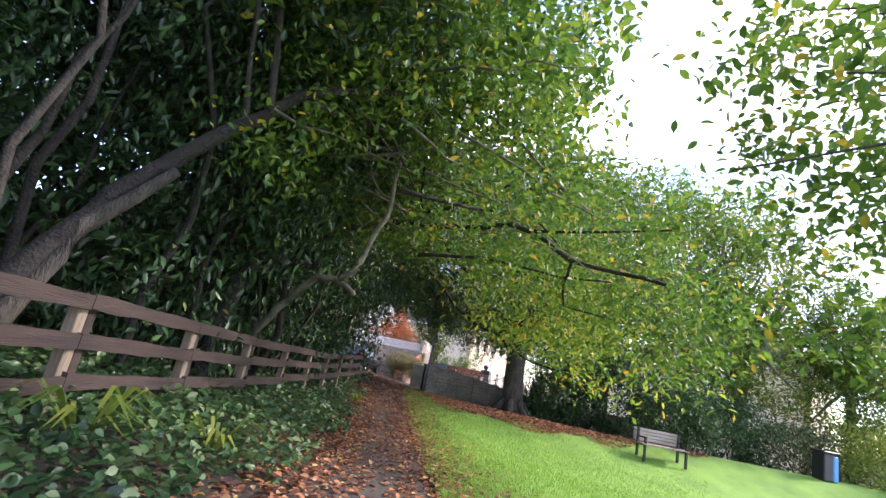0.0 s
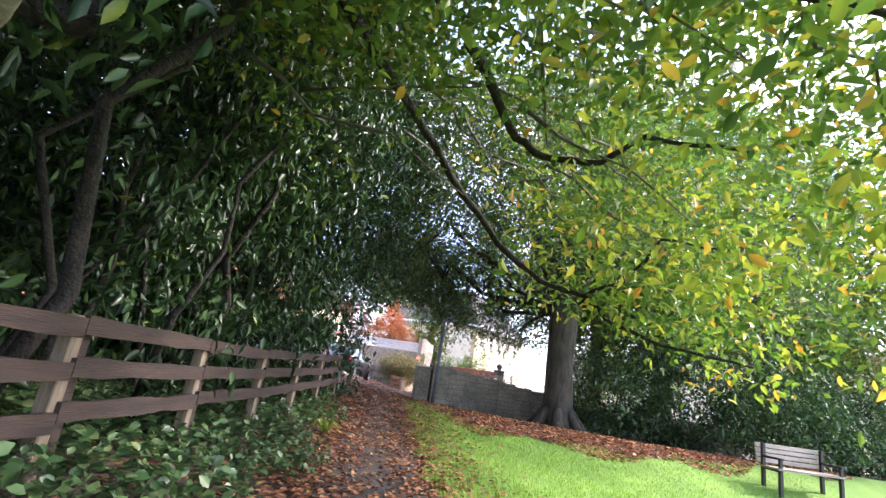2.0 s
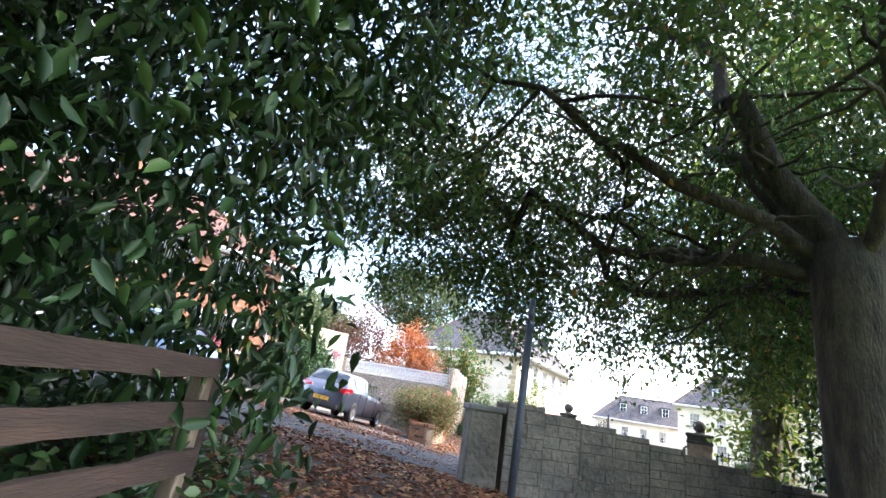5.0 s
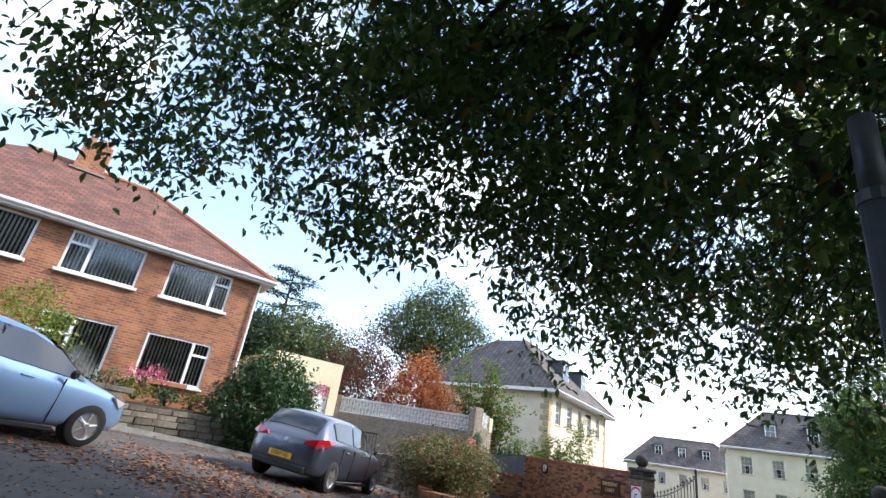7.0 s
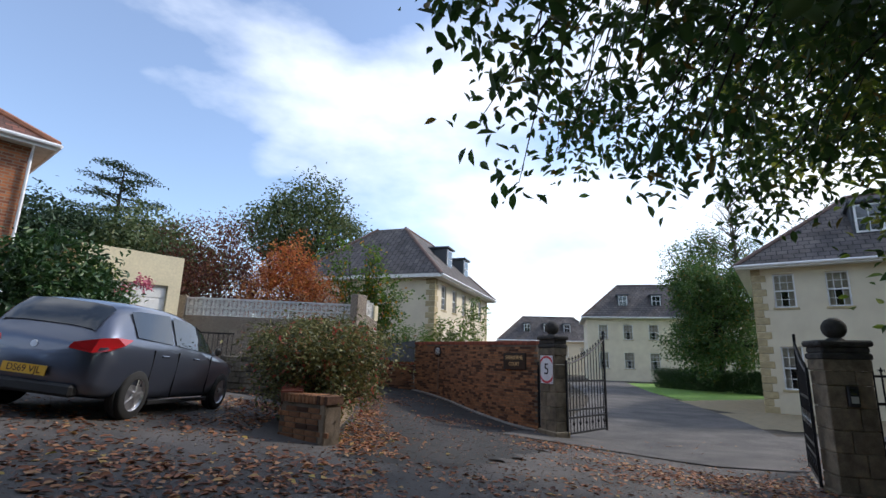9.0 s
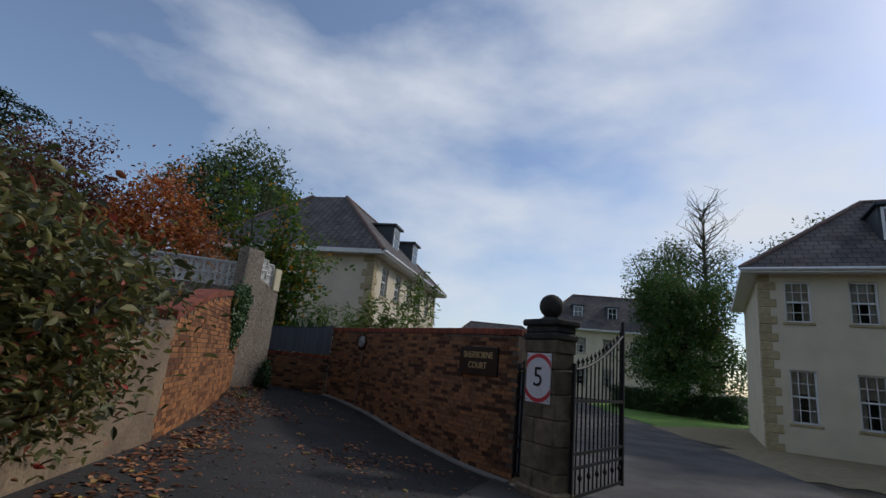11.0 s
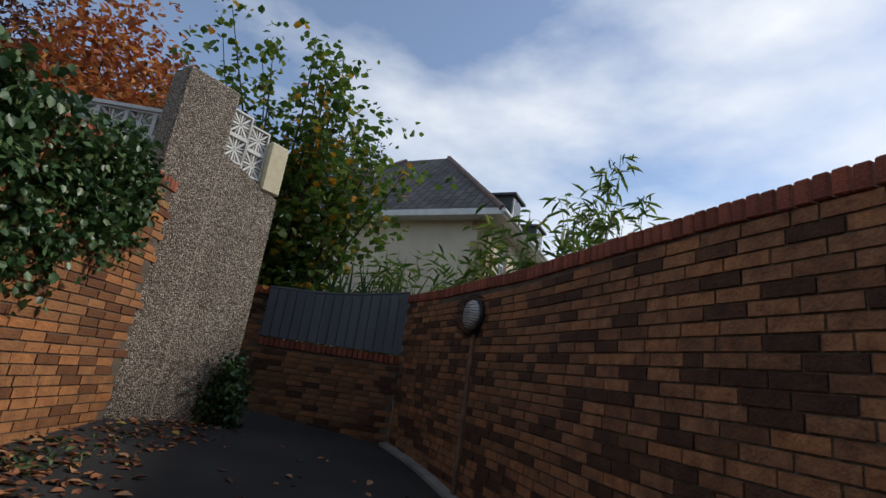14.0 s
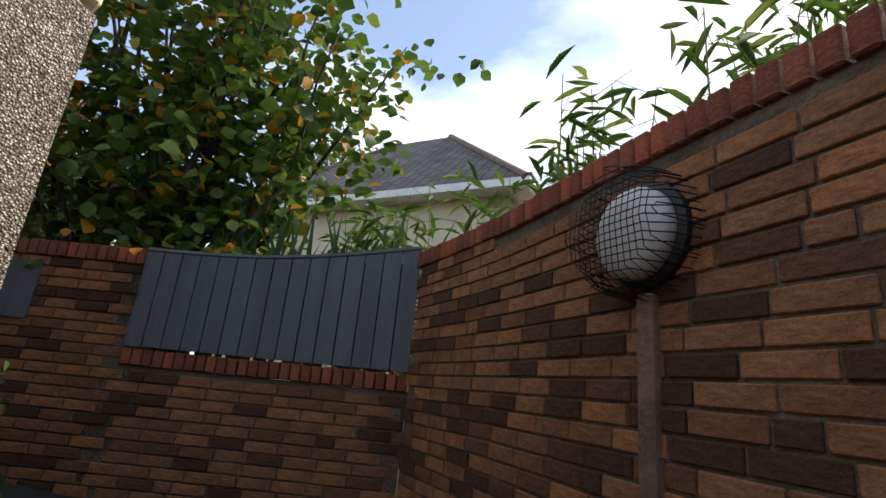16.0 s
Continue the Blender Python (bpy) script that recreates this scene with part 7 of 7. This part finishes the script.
def drift(x, y):
    n1 = np.sin(x * 1.3 + y * 0.7) + np.sin(y * 1.9 - x * 0.8) + 0.6 * np.sin(x * 4.1 + y * 3.3)
    band = np.exp(-((y - (7.6 + 0.15 * x)) / 1.5) ** 2) * (x < 0.6) * 1.6 + np.exp(-((x - path_l(y) - 0.35) / 0.35) ** 2) * (y > 9) * 2.0 + np.exp(-((y - 10.5 + 0.1 * x) / 1.2) ** 2) * (x > 3.0) * 1.3 + np.exp(-((x + 1.2) / 1.1) ** 2) * np.exp(-((y - 11.5) / 3) ** 2) * 1.2
    return RNG.uniform(0, 1, len(x)) < 0.02 + 0.55 * np.clip(band + 0.45 * n1 - 0.25, 0, 1.6)


def path_l(y):
    return np.interp(y, [9.5, 12, 15, 20], [0.15, 0.28, 0.42, 0.52])


xy = scatter(24000, (-6.5, 3.0), (9.5, 20.5), lambda x, y: drift(x, y) & ~((x < path_l(y)) & (x > -0.8) & (y > 9.5)) & (x < np.where(y > 15, np.interp(y, [15, 18, 21.7], [4.6, 3.7, 2.6]), 20)))
fl = leaf_mesh("road_leaves", on_ground(xy, 0.012, 0.01), 0.075, 0.65, 0.0, 0.7, M_FALLEN)
tagged(part("road_leaves", fl, None), "orange-brown fallen leaves drifted on the road", "leaves", kind="stuff")
xy = scatter(26000, (-6.5, 2.4), (9.5, 14.5), lambda x, y: ~((x < path_l(y)) & (x > -0.8) & (y > 9.5)))
fl = leaf_mesh("road_litter", on_ground(xy, 0.011, 0.006), 0.034, 0.6, 0.0, 0.7, M_LITTER)
tagged(part("road_litter", fl, None), "small trodden leaf fragments over the asphalt", "litter", kind="stuff")
# grass
xy = scatter(90000, (0.8, -15.5), (10.0, -0.2), lambda x, y: on_lawn(x, y) & (RNG.uniform(0, 1, len(x)) < np.clip(1.3 - 0.12 * (x - 1), 0.25, 1)))
n_ = len(xy)
base = on_ground(xy, 0.012)
az = RNG.uniform(0, 6.28, n_)
hgt = RNG.uniform(0.025, 0.06, n_)
ln = RNG.uniform(0, 0.03, n_)
sd = np.stack([np.cos(az), np.sin(az), 0 * az], 1) * 0.0045
tip = base + np.stack([ln * np.sin(az), -ln * np.cos(az), hgt], 1)
gv = np.stack([base - sd, base + sd, tip], 1).reshape(-1, 3)
gme = bpy.data.meshes.new("grass")
gme.from_pydata(gv.tolist(), [], np.arange(3 * n_).reshape(-1, 3).tolist())
gme.materials.append(M_GRASS)
tagged(part("grass", gme, None), "short bright green grass blades of the lawn", "grass", kind="stuff")
# ferns and tufts beside the path
for x, y, r in ((0.15, -13.6, 0.4), (-0.1, -5.0, 0.32), (-0.25, -14.6, 0.45)):
    e = empty("fern", Matrix(), "arching green fern tuft at the path edge", "fern", "ferns")
    b = B()
    for k in range(26):
        a = random.uniform(0, 6.28)
        L = r * random.uniform(0.7, 1.3)
        o = Vector((x, y, gz(x, y)))
        m1 = o + Vector((math.cos(a) * L * 0.5, math.sin(a) * L * 0.5, L * 0.6))
        t1 = o + Vector((math.cos(a) * L, math.sin(a) * L, L * 0.35))
        s1 = Vector((-math.sin(a), math.cos(a), 0)) * 0.016
        b.add([o - s1 * .4, o + s1 * .4, m1 + s1, m1 - s1, t1], [(0, 1, 2, 3), (3, 2, 4)])
    part("fronds", b, M_LIME, e)
